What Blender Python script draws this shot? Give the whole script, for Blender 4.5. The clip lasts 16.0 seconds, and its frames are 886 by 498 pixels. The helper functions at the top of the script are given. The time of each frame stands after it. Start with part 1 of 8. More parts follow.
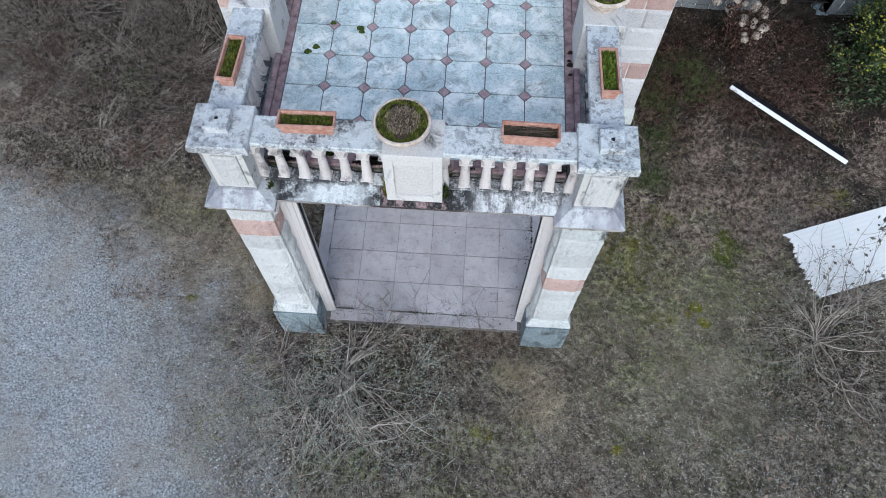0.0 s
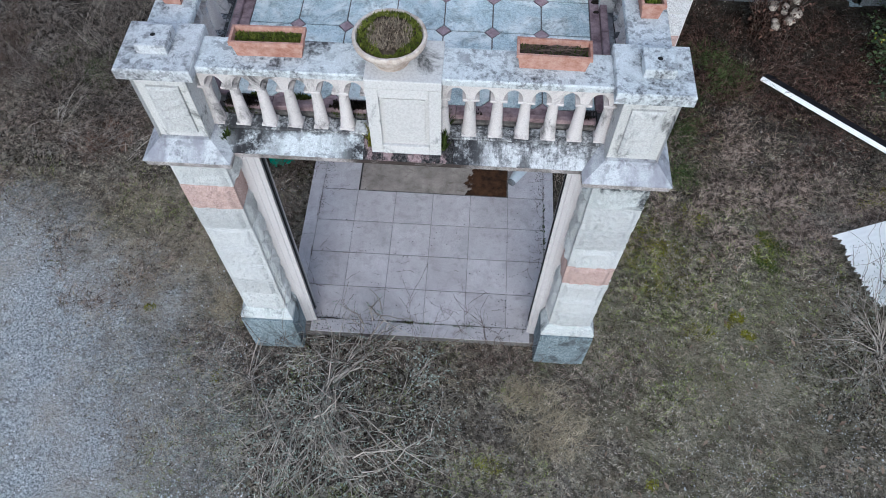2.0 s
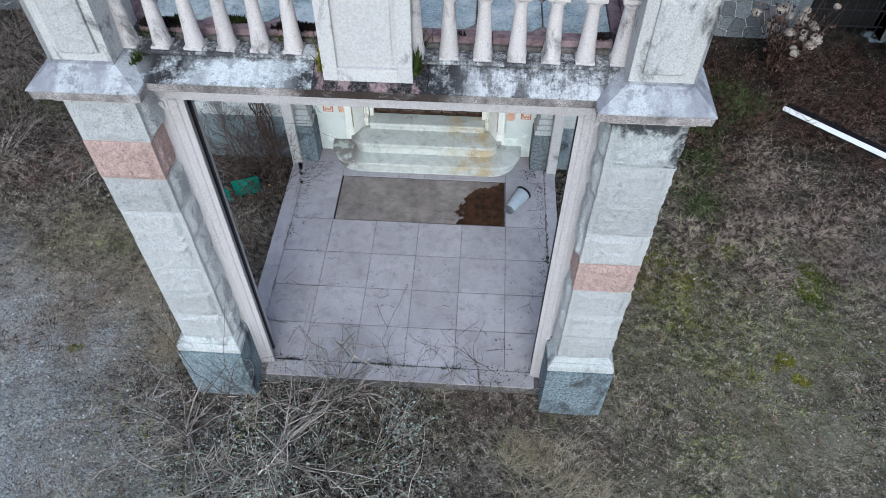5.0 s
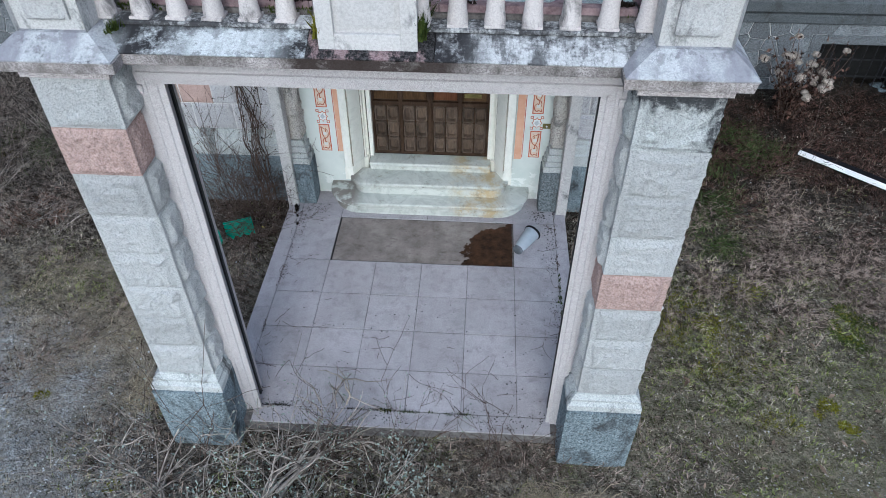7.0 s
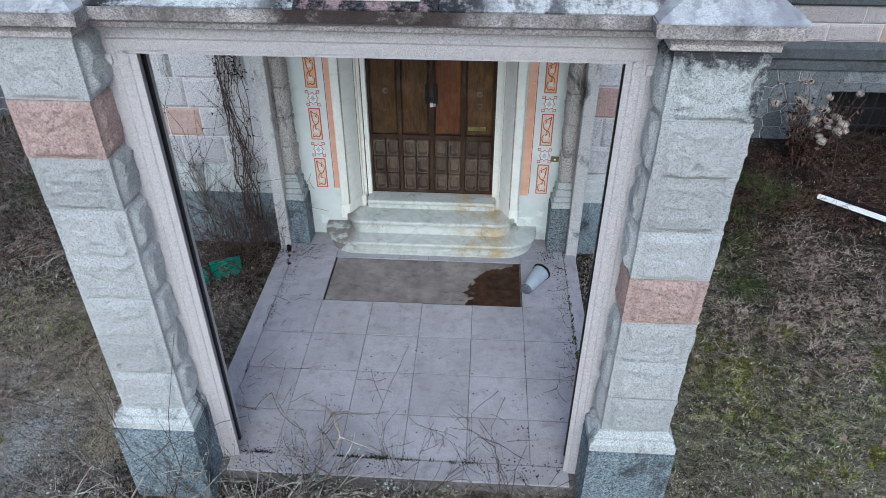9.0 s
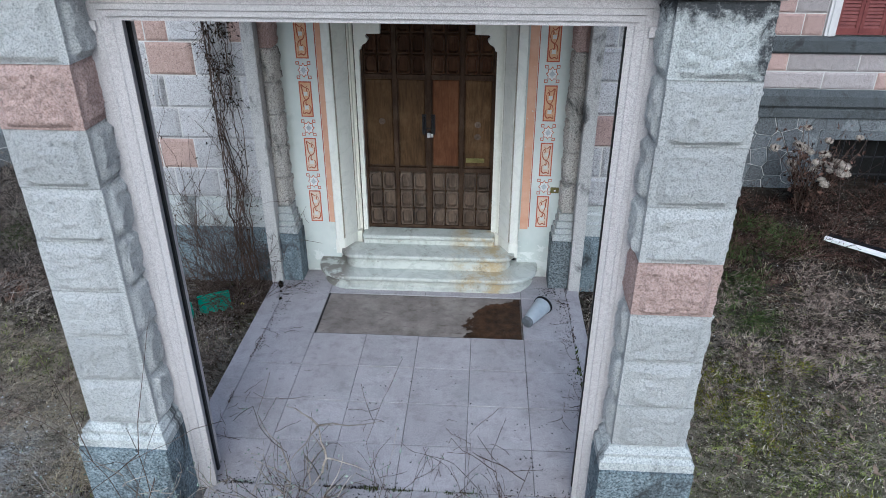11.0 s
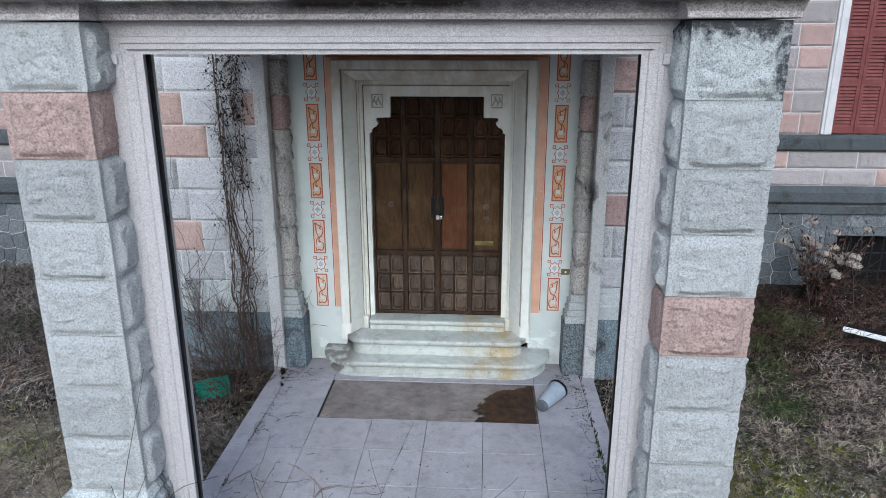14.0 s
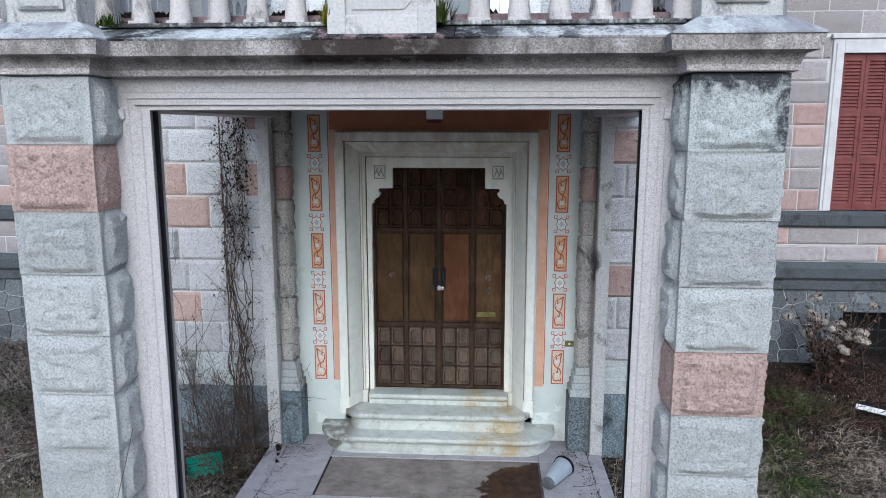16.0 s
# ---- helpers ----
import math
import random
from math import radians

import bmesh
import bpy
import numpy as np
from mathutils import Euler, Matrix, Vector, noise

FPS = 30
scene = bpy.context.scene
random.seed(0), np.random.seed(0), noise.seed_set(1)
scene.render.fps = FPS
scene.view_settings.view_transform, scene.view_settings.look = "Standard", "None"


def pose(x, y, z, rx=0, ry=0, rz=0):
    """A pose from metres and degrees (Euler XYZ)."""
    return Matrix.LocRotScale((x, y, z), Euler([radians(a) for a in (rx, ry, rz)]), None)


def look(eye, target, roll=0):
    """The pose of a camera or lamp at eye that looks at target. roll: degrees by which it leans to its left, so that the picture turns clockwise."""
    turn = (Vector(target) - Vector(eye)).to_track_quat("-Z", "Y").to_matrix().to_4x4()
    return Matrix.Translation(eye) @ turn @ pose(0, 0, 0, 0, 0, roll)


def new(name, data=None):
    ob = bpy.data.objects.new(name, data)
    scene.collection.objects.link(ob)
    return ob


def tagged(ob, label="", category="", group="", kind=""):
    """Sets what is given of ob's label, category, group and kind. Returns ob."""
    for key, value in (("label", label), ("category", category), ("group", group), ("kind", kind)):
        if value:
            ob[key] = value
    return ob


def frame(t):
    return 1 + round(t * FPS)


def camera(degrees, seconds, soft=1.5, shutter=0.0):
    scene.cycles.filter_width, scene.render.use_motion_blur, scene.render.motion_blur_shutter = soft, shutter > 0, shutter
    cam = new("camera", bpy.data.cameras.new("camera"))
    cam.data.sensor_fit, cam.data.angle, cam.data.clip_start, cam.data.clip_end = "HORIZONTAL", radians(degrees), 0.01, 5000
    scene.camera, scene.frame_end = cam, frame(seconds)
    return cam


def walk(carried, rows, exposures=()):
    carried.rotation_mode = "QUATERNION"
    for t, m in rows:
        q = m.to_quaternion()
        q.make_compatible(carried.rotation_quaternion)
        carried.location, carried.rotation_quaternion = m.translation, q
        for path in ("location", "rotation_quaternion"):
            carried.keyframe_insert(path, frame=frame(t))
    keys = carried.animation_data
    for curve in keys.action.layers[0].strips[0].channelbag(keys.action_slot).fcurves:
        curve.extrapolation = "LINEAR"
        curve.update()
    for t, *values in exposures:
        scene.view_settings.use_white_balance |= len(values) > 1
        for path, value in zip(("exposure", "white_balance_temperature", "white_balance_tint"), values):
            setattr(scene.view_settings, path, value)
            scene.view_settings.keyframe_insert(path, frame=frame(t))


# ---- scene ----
cam = camera(64.6, 16.0, soft=0.9)
PATH = [
    (0, (0.438, -3.618, 9.692), (0.39, -2.744, 7.894), 0.5),
    (0.5, (0.458, -3.619, 9.29), (0.408, -2.713, 7.508), 0.5),
    (1, (0.476, -3.619, 8.889), (0.423, -2.68, 7.124), 0.5),
    (1.5, (0.455, -3.626, 8.477), (0.403, -2.651, 6.732), 0.6),
    (2, (0.445, -3.61, 8.069), (0.39, -2.598, 6.345), 0.5),
    (2.5, (0.456, -3.616, 7.657), (0.397, -2.567, 5.955), 0.4),
    (3, (0.481, -3.639, 7.259), (0.418, -2.546, 5.585), 0.3),
    (3.5, (0.525, -3.643, 6.905), (0.457, -2.502, 5.264), 0.3),
    (4, (0.564, -3.62, 6.663), (0.493, -2.433, 5.055), 0.2),
    (4.5, (0.605, -3.639, 6.484), (0.531, -2.405, 4.911), 0.2),
    (5, (0.632, -3.661, 6.312), (0.554, -2.379, 4.779), 0.1),
    (7.5, (0.574, -3.708, 5.287), (0.48, -2.195, 3.982), -0.1),
    (8, (0.56, -3.67, 5.081), (0.463, -2.117, 3.825), -0.1),
    (8.5, (0.554, -3.636, 4.88), (0.456, -2.044, 3.674), -0.0),
    (9, (0.555, -3.617, 4.69), (0.456, -1.987, 3.536), -0.0),
    (11.5, (0.593, -3.736, 3.908), (0.483, -1.943, 3.03), -0.0),
    (12, (0.563, -3.742, 3.818), (0.451, -1.921, 2.998), -0.1),
    (12.5, (0.538, -3.722, 3.737), (0.422, -1.877, 2.974), -0.1),
    (13, (0.518, -3.746, 3.645), (0.401, -1.879, 2.94), -0.1),
    (13.5, (0.506, -3.769, 3.552), (0.388, -1.879, 2.907), -0.1),
    (14, (0.513, -3.785, 3.458), (0.393, -1.876, 2.874), -0.1),
    (14.5, (0.538, -3.785, 3.38), (0.416, -1.858, 2.857), -0.1),
    (15, (0.55, -3.775, 3.329), (0.426, -1.833, 2.868), -0.0),
    (15.5, (0.528, -3.776, 3.292), (0.404, -1.82, 2.891), 0.0),
    (16, (0.497, -3.767, 3.265), (0.373, -1.8, 2.925), 0.0),
]
walk(cam, [(t, look(eye, target, roll)) for t, eye, target, roll in PATH], [(0.0, 0.24, 4960, 2), (3.0, 0.17, 4890, 2), (5.0, 0.16, 4870, 2), (9.0, 0.03, 4800, 2), (16.0, 0.15, 4870, 3)])

# ---------------------------------------------------------------- light
world = bpy.data.worlds.new("sky")
scene.world = world
world.use_nodes = True
wn = world.node_tree
sky = wn.nodes.new("ShaderNodeTexSky")
sky.sky_type = "NISHITA"
sky.sun_disc = False
sky.sun_elevation, sky.sun_rotation = radians(32), radians(180)
sky.dust_density = 8.0
bg = wn.nodes["Background"]
bg.inputs["Strength"].default_value = 0.15
wn.links.new(sky.outputs[0], bg.inputs["Color"])
sun_data = bpy.data.lights.new("sun", "SUN")
sun_data.energy, sun_data.angle, sun_data.color = 1.15, radians(150), (1.0, 0.94, 0.88)
sun = new("sun", sun_data)
sun.matrix_world = look((3.2, -8.0, 4.6), (0, 0, 0))


# ---------------------------------------------------------------- material tools
class Nodes:
    """A material's node tree, with short calls for the nodes used here."""

    def __init__(self, name, rough=0.8, metal=0.0):
        self.m = bpy.data.materials.new(name)
        self.m.use_nodes = True
        self.t = self.m.node_tree
        self.b = self.t.nodes["Principled BSDF"]
        self.b.inputs["Roughness"].default_value = rough
        self.b.inputs["Metallic"].default_value = metal
        self.b.inputs["Specular IOR Level"].default_value = 0.3 if rough < 0.7 else 0.1
        self.pos = self.t.nodes.new("ShaderNodeNewGeometry").outputs["Position"]

    def link(self, a, b):
        if isinstance(a, (int, float)):
            b.default_value = a
        elif isinstance(a, tuple):
            b.default_value = (*a, 1.0) if len(a) == 3 and b.type == "RGBA" else a
        else:
            self.t.links.new(a, b)

    def scaled(self, v):
        n = self.t.nodes.new("ShaderNodeVectorMath")
        n.operation = "MULTIPLY"
        self.link(self.pos, n.inputs[0])
        n.inputs[1].default_value = v
        return n.outputs[0]

    def noise(self, scale, detail=4.0, rough=0.6, vec=None, warp=0.0):
        n = self.t.nodes.new("ShaderNodeTexNoise")
        n.inputs["Scale"].default_value, n.inputs["Detail"].default_value = scale, detail
        n.inputs["Roughness"].default_value, n.inputs["Distortion"].default_value = rough, warp
        self.link(vec or self.pos, n.inputs["Vector"])
        return n.outputs["Fac"]

    def cells(self, scale, feature="F1", vec=None):
        n = self.t.nodes.new("ShaderNodeTexVoronoi")
        n.feature = feature
        n.inputs["Scale"].default_value = scale
        self.link(vec or self.pos, n.inputs["Vector"])
        return n.outputs["Distance"], n.outputs[1]

    def ramp(self, fac, *stops):
        n = self.t.nodes.new("ShaderNodeValToRGB")
        e = n.color_ramp.elements
        while len(e) < len(stops):
            e.new(0.5)
        for el, (p, c) in zip(e, stops):
            el.position = p
            el.color = (c, c, c, 1) if isinstance(c, (int, float)) else (*c, 1)
        self.link(fac, n.inputs[0])
        return n.outputs[0]

    def mix(self, fac, a, b, how="MIX"):
        n = self.t.nodes.new("ShaderNodeMix")
        n.data_type, n.blend_type = "RGBA", how
        self.link(fac, n.inputs[0])
        self.link(a, n.inputs[6])
        self.link(b, n.inputs[7])
        return n.outputs[2]

    def calc(self, how, a, b=0.0, c=0.0):
        n = self.t.nodes.new("ShaderNodeMath")
        n.operation = how
        for v, i in zip((a, b, c), n.inputs):
            self.link(v, i)
        return n.outputs[0]

    def axis(self, i):
        n = self.t.nodes.new("ShaderNodeSeparateXYZ")
        self.link(self.pos, n.inputs[0])
        return n.outputs[i]

    def piece(self):
        return self.t.nodes.new("ShaderNodeObjectInfo").outputs["Random"]

    def island(self):
        return self.t.nodes.new("ShaderNodeNewGeometry").outputs["Random Per Island"]

    def hsv(self, c, val, sat=1.0):
        n = self.t.nodes.new("ShaderNodeHueSaturation")
        self.link(c, n.inputs["Color"])
        self.link(val, n.inputs["Value"])
        self.link(sat, n.inputs["Saturation"])
        return n.outputs[0]

    def done(self, colour, bump=None, strength=0.3, dist=0.01, rough=None):
        self.link(colour, self.b.inputs["Base Color"])
        if bump is not None:
            n = self.t.nodes.new("ShaderNodeBump")
            n.inputs["Strength"].default_value, n.inputs["Distance"].default_value = strength, dist
            self.link(bump, n.inputs["Height"])
            self.link(n.outputs[0], self.b.inputs["Normal"])
        if rough is not None:
            self.link(rough, self.b.inputs["Roughness"])
        return self.m


def stone(name, light, dark, tint, grain=130.0, blotch=2.2, bump=0.35, stain=0.0, spread=0.16, rough=0.85, dist=0.006, pits=0.45, top=None):
    """Grained stone: two grain colours, large patches towards tint, each piece a little lighter or darker, dark weather stains."""
    n = Nodes(name, rough)
    g = n.noise(grain, 3, 0.75)
    c = n.mix(n.ramp(g, (0.40, 0.0), (0.58, 1.0)), dark, light)
    c = n.mix(n.calc("MULTIPLY", n.ramp(n.noise(blotch, 5, 0.65), (0.35, 0.0), (0.7, 1.0)), 0.4), c, tint)
    mid = n.noise(24, 7, 0.75)
    fine = n.noise(70, 5, 0.8)
    c = n.mix(pits * 0.5, c, n.ramp(mid, (0.34, 0.30), (0.58, 1.0)), "MULTIPLY")
    c = n.mix(min(1.0, pits * 1.9), c, n.ramp(fine, (0.39, 0.25), (0.50, 1.0)), "MULTIPLY")
    c = n.hsv(c, n.calc("MULTIPLY_ADD", n.piece(), spread, 1.0 - spread / 2))
    if stain:
        s = n.ramp(n.noise(3.5, 8, 0.72, n.scaled((1, 1, 0.55)), 0.6), (0.55 - 0.12 * stain, 0.0), (0.68 - 0.1 * stain, 1.0))
        c = n.mix(n.calc("MULTIPLY", s, 0.88), c, (0.035, 0.035, 0.036))
    if top is not None:
        up = n.ramp(n.calc("MULTIPLY", n.calc("SUBTRACT", n.axis(2), top), 6.0), (0.0, 0.0), (1.0, 1.0))
        edge = n.ramp(n.calc("MULTIPLY", n.calc("SUBTRACT", n.axis(0), 1.76), 5.5), (0.0, 0.0), (1.0, 1.0))
        wet = n.calc("MAXIMUM", up, n.calc("MULTIPLY", edge, 0.75))
        s = n.ramp(n.calc("ADD", n.calc("MULTIPLY", wet, 0.34), n.calc("MULTIPLY", n.noise(15, 8, 0.82), 0.9)), (0.56, 0.0), (0.72, 0.93))
        c = n.mix(s, c, (0.035, 0.036, 0.042))
    return n.done(c, n.calc("ADD", n.calc("MULTIPLY_ADD", g, 0.5, n.calc("MULTIPLY", fine, 1.1)), n.calc("MULTIPLY", mid, 1.4)), bump, dist)


GRANITE = stone("pale rusticated granite", (0.88, 0.875, 0.87), (0.60, 0.61, 0.62), (0.70, 0.71, 0.71), 140, 1.8, 1.0, dist=0.018, pits=0.23, spread=0.26)
GRANITE_STAINED = stone("pale granite with black weather stains", (0.70, 0.71, 0.705), (0.39, 0.415, 0.425), (0.59, 0.615, 0.615), 140, 1.8, 0.8, 0.0, dist=0.014, pits=0.25, top=3.36)
PLINTH_DARK = stone("damp blue-black plinth stone", (0.25, 0.278, 0.292), (0.085, 0.10, 0.11), (0.20, 0.22, 0.232), 60, 4.0, 0.5, 0.1, pits=0.7)
WALL_ROUGH = stone("soiled pinkish granite", (0.74, 0.71, 0.67), (0.42, 0.395, 0.365), (0.56, 0.51, 0.46), 100, 2.0, 0.9, 0.1, dist=0.012)
PINK = stone("pink sandstone", (0.66, 0.50, 0.46), (0.44, 0.30, 0.265), (0.60, 0.455, 0.415), 80, 3.0, 0.9, dist=0.014, pits=0.32)
FRAME_STONE = stone("pinkish grey dressed granite", (0.63, 0.60, 0.608), (0.37, 0.345, 0.353), (0.55, 0.522, 0.53), 170, 1.5, 0.6, pits=0.14, dist=0.007)
JAMB_STONE = stone("pale warm grey dressed stone", (0.66, 0.645, 0.63), (0.42, 0.405, 0.395), (0.56, 0.535, 0.51), 120, 2.5, 0.5, 0.03, pits=0.25, dist=0.006)
PLINTH_STONE = stone("blue-grey plinth stone", (0.33, 0.385, 0.42), (0.13, 0.165, 0.19), (0.13, 0.155, 0.175), 60, 3.5, 0.5, 0.45, pits=0.7)
RUBBLE = stone("dark slate-blue rubble", (0.225, 0.24, 0.262), (0.09, 0.098, 0.108), (0.16, 0.165, 0.17), 60, 4.0, 0.5, spread=0.55)
BASE_STONE = stone("white base moulding stone", (0.60, 0.61, 0.60), (0.33, 0.35, 0.355), (0.42, 0.44, 0.44), 100, 5.0, 0.4, 0.2, pits=0.24)
DIE_STONE = stone("whitish cast stone", (0.56, 0.555, 0.55), (0.43, 0.425, 0.42), (0.48, 0.467, 0.462), 85, 6.0, 0.7, 0.07, dist=0.008, pits=0.14)
PEDESTAL_STONE = stone("smooth warm white cast stone", (0.53, 0.515, 0.51), (0.43, 0.415, 0.41), (0.455, 0.435, 0.425), 60, 5.0, 0.2, 0.05, pits=0.04, dist=0.003)
BALUSTER_STONE = stone("pale pinkish baluster stone", (0.56, 0.52, 0.51), (0.45, 0.415, 0.41), (0.46, 0.42, 0.415), 110, 4.0, 0.2, 0.24, pits=0.08)
MORTAR = stone("pale mortar", (0.68, 0.67, 0.67), (0.50, 0.49, 0.485), (0.56, 0.55, 0.55), 160, 3.0, 0.3, pits=0.2)
DARK_BAND = stone("dark grey string course stone", (0.13, 0.14, 0.152), (0.04, 0.045, 0.05), (0.08, 0.087, 0.09), 90, 3.0, 0.4, 0.1)


def weathered(name, lo, hi, base=(0.55, 0.555, 0.58), streaks=0.0, ends=(), smear=0.0, rear=None):
    """Pale stone with lichen, black crust in clouds and run-off streaks."""
    n = Nodes(name, 0.9)
    g = n.noise(120, 3, 0.75)
    c = n.mix(n.ramp(g, (0.35, 0.0), (0.65, 1.0)), tuple(v * 0.66 for v in base), base)
    crust = n.ramp(n.calc("ADD", n.calc("MULTIPLY", n.noise(3.1, 8, 0.74, n.scaled((1, 0.8, 0.7))), 0.62), n.calc("MULTIPLY", n.noise(30, 5, 0.8), 0.38)), (lo - 0.09, 0.0), (hi - 0.13, 1.0))
    spots = n.ramp(n.noise(46, 7, 0.8), (0.49, 0.0), (0.60, 1.0))
    blots = n.ramp(n.noise(13, 6, 0.70), (0.53, 0.0), (0.56, 1.0))
    zone = n.ramp(n.noise(2.2, 4, 0.6), (0.38, 0.22), (0.56, 1.0))
    grey = n.ramp(n.noise(9, 7, 0.75), (0.40, 0.0), (0.66, 1.0))
    c = n.mix(n.calc("MULTIPLY", grey, 0.42), c, (0.38, 0.40, 0.41))
    c = n.mix(n.calc("MULTIPLY", n.calc("MULTIPLY", spots, zone), 0.35), c, (0.12, 0.12, 0.125))
    c = n.mix(n.calc("MULTIPLY", n.calc("MULTIPLY", blots, zone), 0.6), c, (0.13, 0.13, 0.14))
    c = n.mix(n.calc("MULTIPLY", crust, 0.93), c, (0.032, 0.030, 0.033))
    if streaks:
        runs = n.ramp(n.calc("ADD", n.calc("MULTIPLY", n.noise(1.0, 5, 0.7, n.scaled((11.0, 1.6, 1.6)), 0.25), 0.7), n.calc("MULTIPLY", n.noise(40, 5, 0.8), 0.3)), (0.47, 0.0), (0.57, 1.0))
        c = n.mix(n.calc("MULTIPLY", runs, streaks), c, (0.055, 0.055, 0.06))
    if smear:
        soft = n.ramp(n.noise(2.7, 6, 0.62, n.scaled((2.0, 0.7, 0.7))), (0.44, 0.0), (0.62, 1.0))
        c = n.mix(n.calc("MULTIPLY", soft, smear), c, (0.21, 0.205, 0.235))
    if rear is not None:
        wet = n.ramp(n.calc("ADD", n.calc("MULTIPLY_ADD", n.axis(1), 7.0, -7.0 * rear), n.calc("MULTIPLY", n.noise(9, 6, 0.75), 1.6)), (0.62, 0.0), (0.95, 0.92))
        c = n.mix(wet, c, (0.04, 0.038, 0.042))
    for end in ends:
        near = n.ramp(n.calc("SUBTRACT", 1.0, n.calc("MULTIPLY", n.calc("ABSOLUTE", n.calc("SUBTRACT", n.axis(0), end)), 3.0)), (0.1, 0.0), (0.75, 1.0))
        c = n.mix(n.calc("MULTIPLY", near, n.ramp(n.noise(7, 7, 0.76), (0.36, 0.0), (0.52, 1.0))), c, (0.030, 0.029, 0.032))
    return n.done(c, n.calc("ADD", n.calc("MULTIPLY", g, 0.5), crust), 0.35, 0.006)



def cornice_stone():
    """Pinkish grey granite with a black run-off stain under the middle pedestal and dirt along the upper edge."""
    n = Nodes("pinkish grey granite cornice, blackened in the middle", 0.85)
    g = n.noise(105, 3, 0.75)
    c = n.mix(n.ramp(g, (0.40, 0.0), (0.58, 1.0)), (0.26, 0.23, 0.237), (0.62, 0.575, 0.575))
    c = n.mix(n.ramp(n.noise(5, 6, 0.7, n.scaled((1, 1, 2))), (0.5, 0.0), (0.7, 0.6)), c, (0.30, 0.28, 0.27))
    high = n.ramp(n.calc("MULTIPLY_ADD", n.axis(2), 10.0, -35.6), (0.0, 0.0), (0.4, 1.0))
    mid = n.ramp(n.calc("SUBTRACT", 1.0, n.calc("MULTIPLY", n.calc("ABSOLUTE", n.calc("ADD", n.axis(0), 0.02)), 1.7)), (0.0, 0.0), (0.32, 1.0))
    grime = n.ramp(n.noise(3.5, 7, 0.7, n.scaled((1.5, 1, 0.6))), (0.34, 0.0), (0.60, 0.78))
    c = n.mix(n.ramp(n.noise(2.4, 7, 0.75, n.scaled((1, 1, 3))), (0.44, 0.0), (0.66, 0.6)), c, (0.26, 0.225, 0.20))
    c = n.mix(n.calc("MULTIPLY", high, grime), c, (0.07, 0.064, 0.056))
    c = n.mix(n.calc("MULTIPLY", n.calc("MULTIPLY", high, mid), n.ramp(n.noise(6, 6, 0.7), (0.34, 0.0), (0.52, 0.92))), c, (0.034, 0.024, 0.021))
    return n.done(c, g, 0.3, 0.006)


def crust_stone():
    """Red stone under a thick black crust that has flaked off in a few places."""
    n = Nodes("red stone under flaking black crust", 0.9)
    g = n.noise(90, 4, 0.75)
    red = n.mix(n.ramp(g, (0.38, 0.0), (0.62, 1.0)), (0.15, 0.10, 0.105), (0.31, 0.235, 0.24))
    flaked = n.ramp(n.calc("ADD", n.calc("MULTIPLY", n.noise(4.0, 7, 0.7, n.scaled((2.0, 0.8, 0.8))), 0.7), n.calc("MULTIPLY", n.noise(17, 6, 0.75), 0.3)), (0.50, 0.0), (0.56, 0.95))
    black = n.mix(n.ramp(n.noise(38, 6, 0.8), (0.45, 0.0), (0.62, 1.0)), (0.012, 0.0115, 0.0125), (0.075, 0.070, 0.072))
    c = n.mix(flaked, black, red)
    c = n.mix(n.calc("MULTIPLY", n.ramp(n.noise(6, 7, 0.78), (0.55, 0.0), (0.68, 0.75)), n.ramp(n.calc("MULTIPLY_ADD", n.axis(1), 4.0, 0.9), (0.2, 0.0), (0.6, 1.0))), c, (0.33, 0.33, 0.345))
    return n.done(c, n.calc("ADD", g, flaked), 0.4, 0.006)


CORNICE_STONE = cornice_stone()
WEATHERED = weathered("weathered pale stone with black crust", 0.61, 0.76, (0.55, 0.555, 0.585), smear=0.8)
CRUST = crust_stone()
TOP_LEFT = weathered("pale blue-white cornice stone, blackened at the ends", 0.675, 0.85, (0.655, 0.68, 0.705), 0.30, (-1.28, -0.36), rear=-0.085)
TOP_RIGHT = weathered("pale cornice stone streaked and blackened", 0.575, 0.71, (0.67, 0.67, 0.69), 0.8, (0.38,), rear=-0.085)
CAP_DARK = weathered("pale stone clouded with black crust", 0.585, 0.75, (0.58, 0.585, 0.61))
SILL_DARK = weathered("sill stone blackened by run-off", 0.52, 0.66, (0.74, 0.74, 0.75), 0.6)
RAIL_STONE = weathered("lichen-spotted rail stone", 0.60, 0.74, (0.61, 0.635, 0.66))


def floor_stone():
    n = Nodes("mauve-grey granite paving", 0.75)
    g = n.noise(95, 4, 0.8)
    c = n.mix(n.ramp(g, (0.38, 0.0), (0.60, 1.0)), (0.46, 0.43, 0.462), (0.70, 0.668, 0.705))
    c = n.mix(n.ramp(n.noise(1.6, 6, 0.65), (0.4, 0.0), (0.7, 0.55)), c, (0.37, 0.335, 0.345))
    c = n.mix(n.ramp(n.noise(7, 7, 0.75), (0.50, 0.0), (0.70, 0.65)), c, (0.29, 0.26, 0.265))
    c = n.mix(n.ramp(n.noise(2.7, 8, 0.75, warp=0.7), (0.50, 0.0), (0.68, 0.6)), c, (0.40, 0.395, 0.40))
    c = n.mix(n.ramp(n.noise(30, 5, 0.75), (0.58, 0.0), (0.70, 0.55)), c, (0.22, 0.20, 0.195))
    c = n.hsv(c, n.calc("MULTIPLY_ADD", n.piece(), 0.09, 0.68))
    return n.done(c, g, 0.15, 0.003)


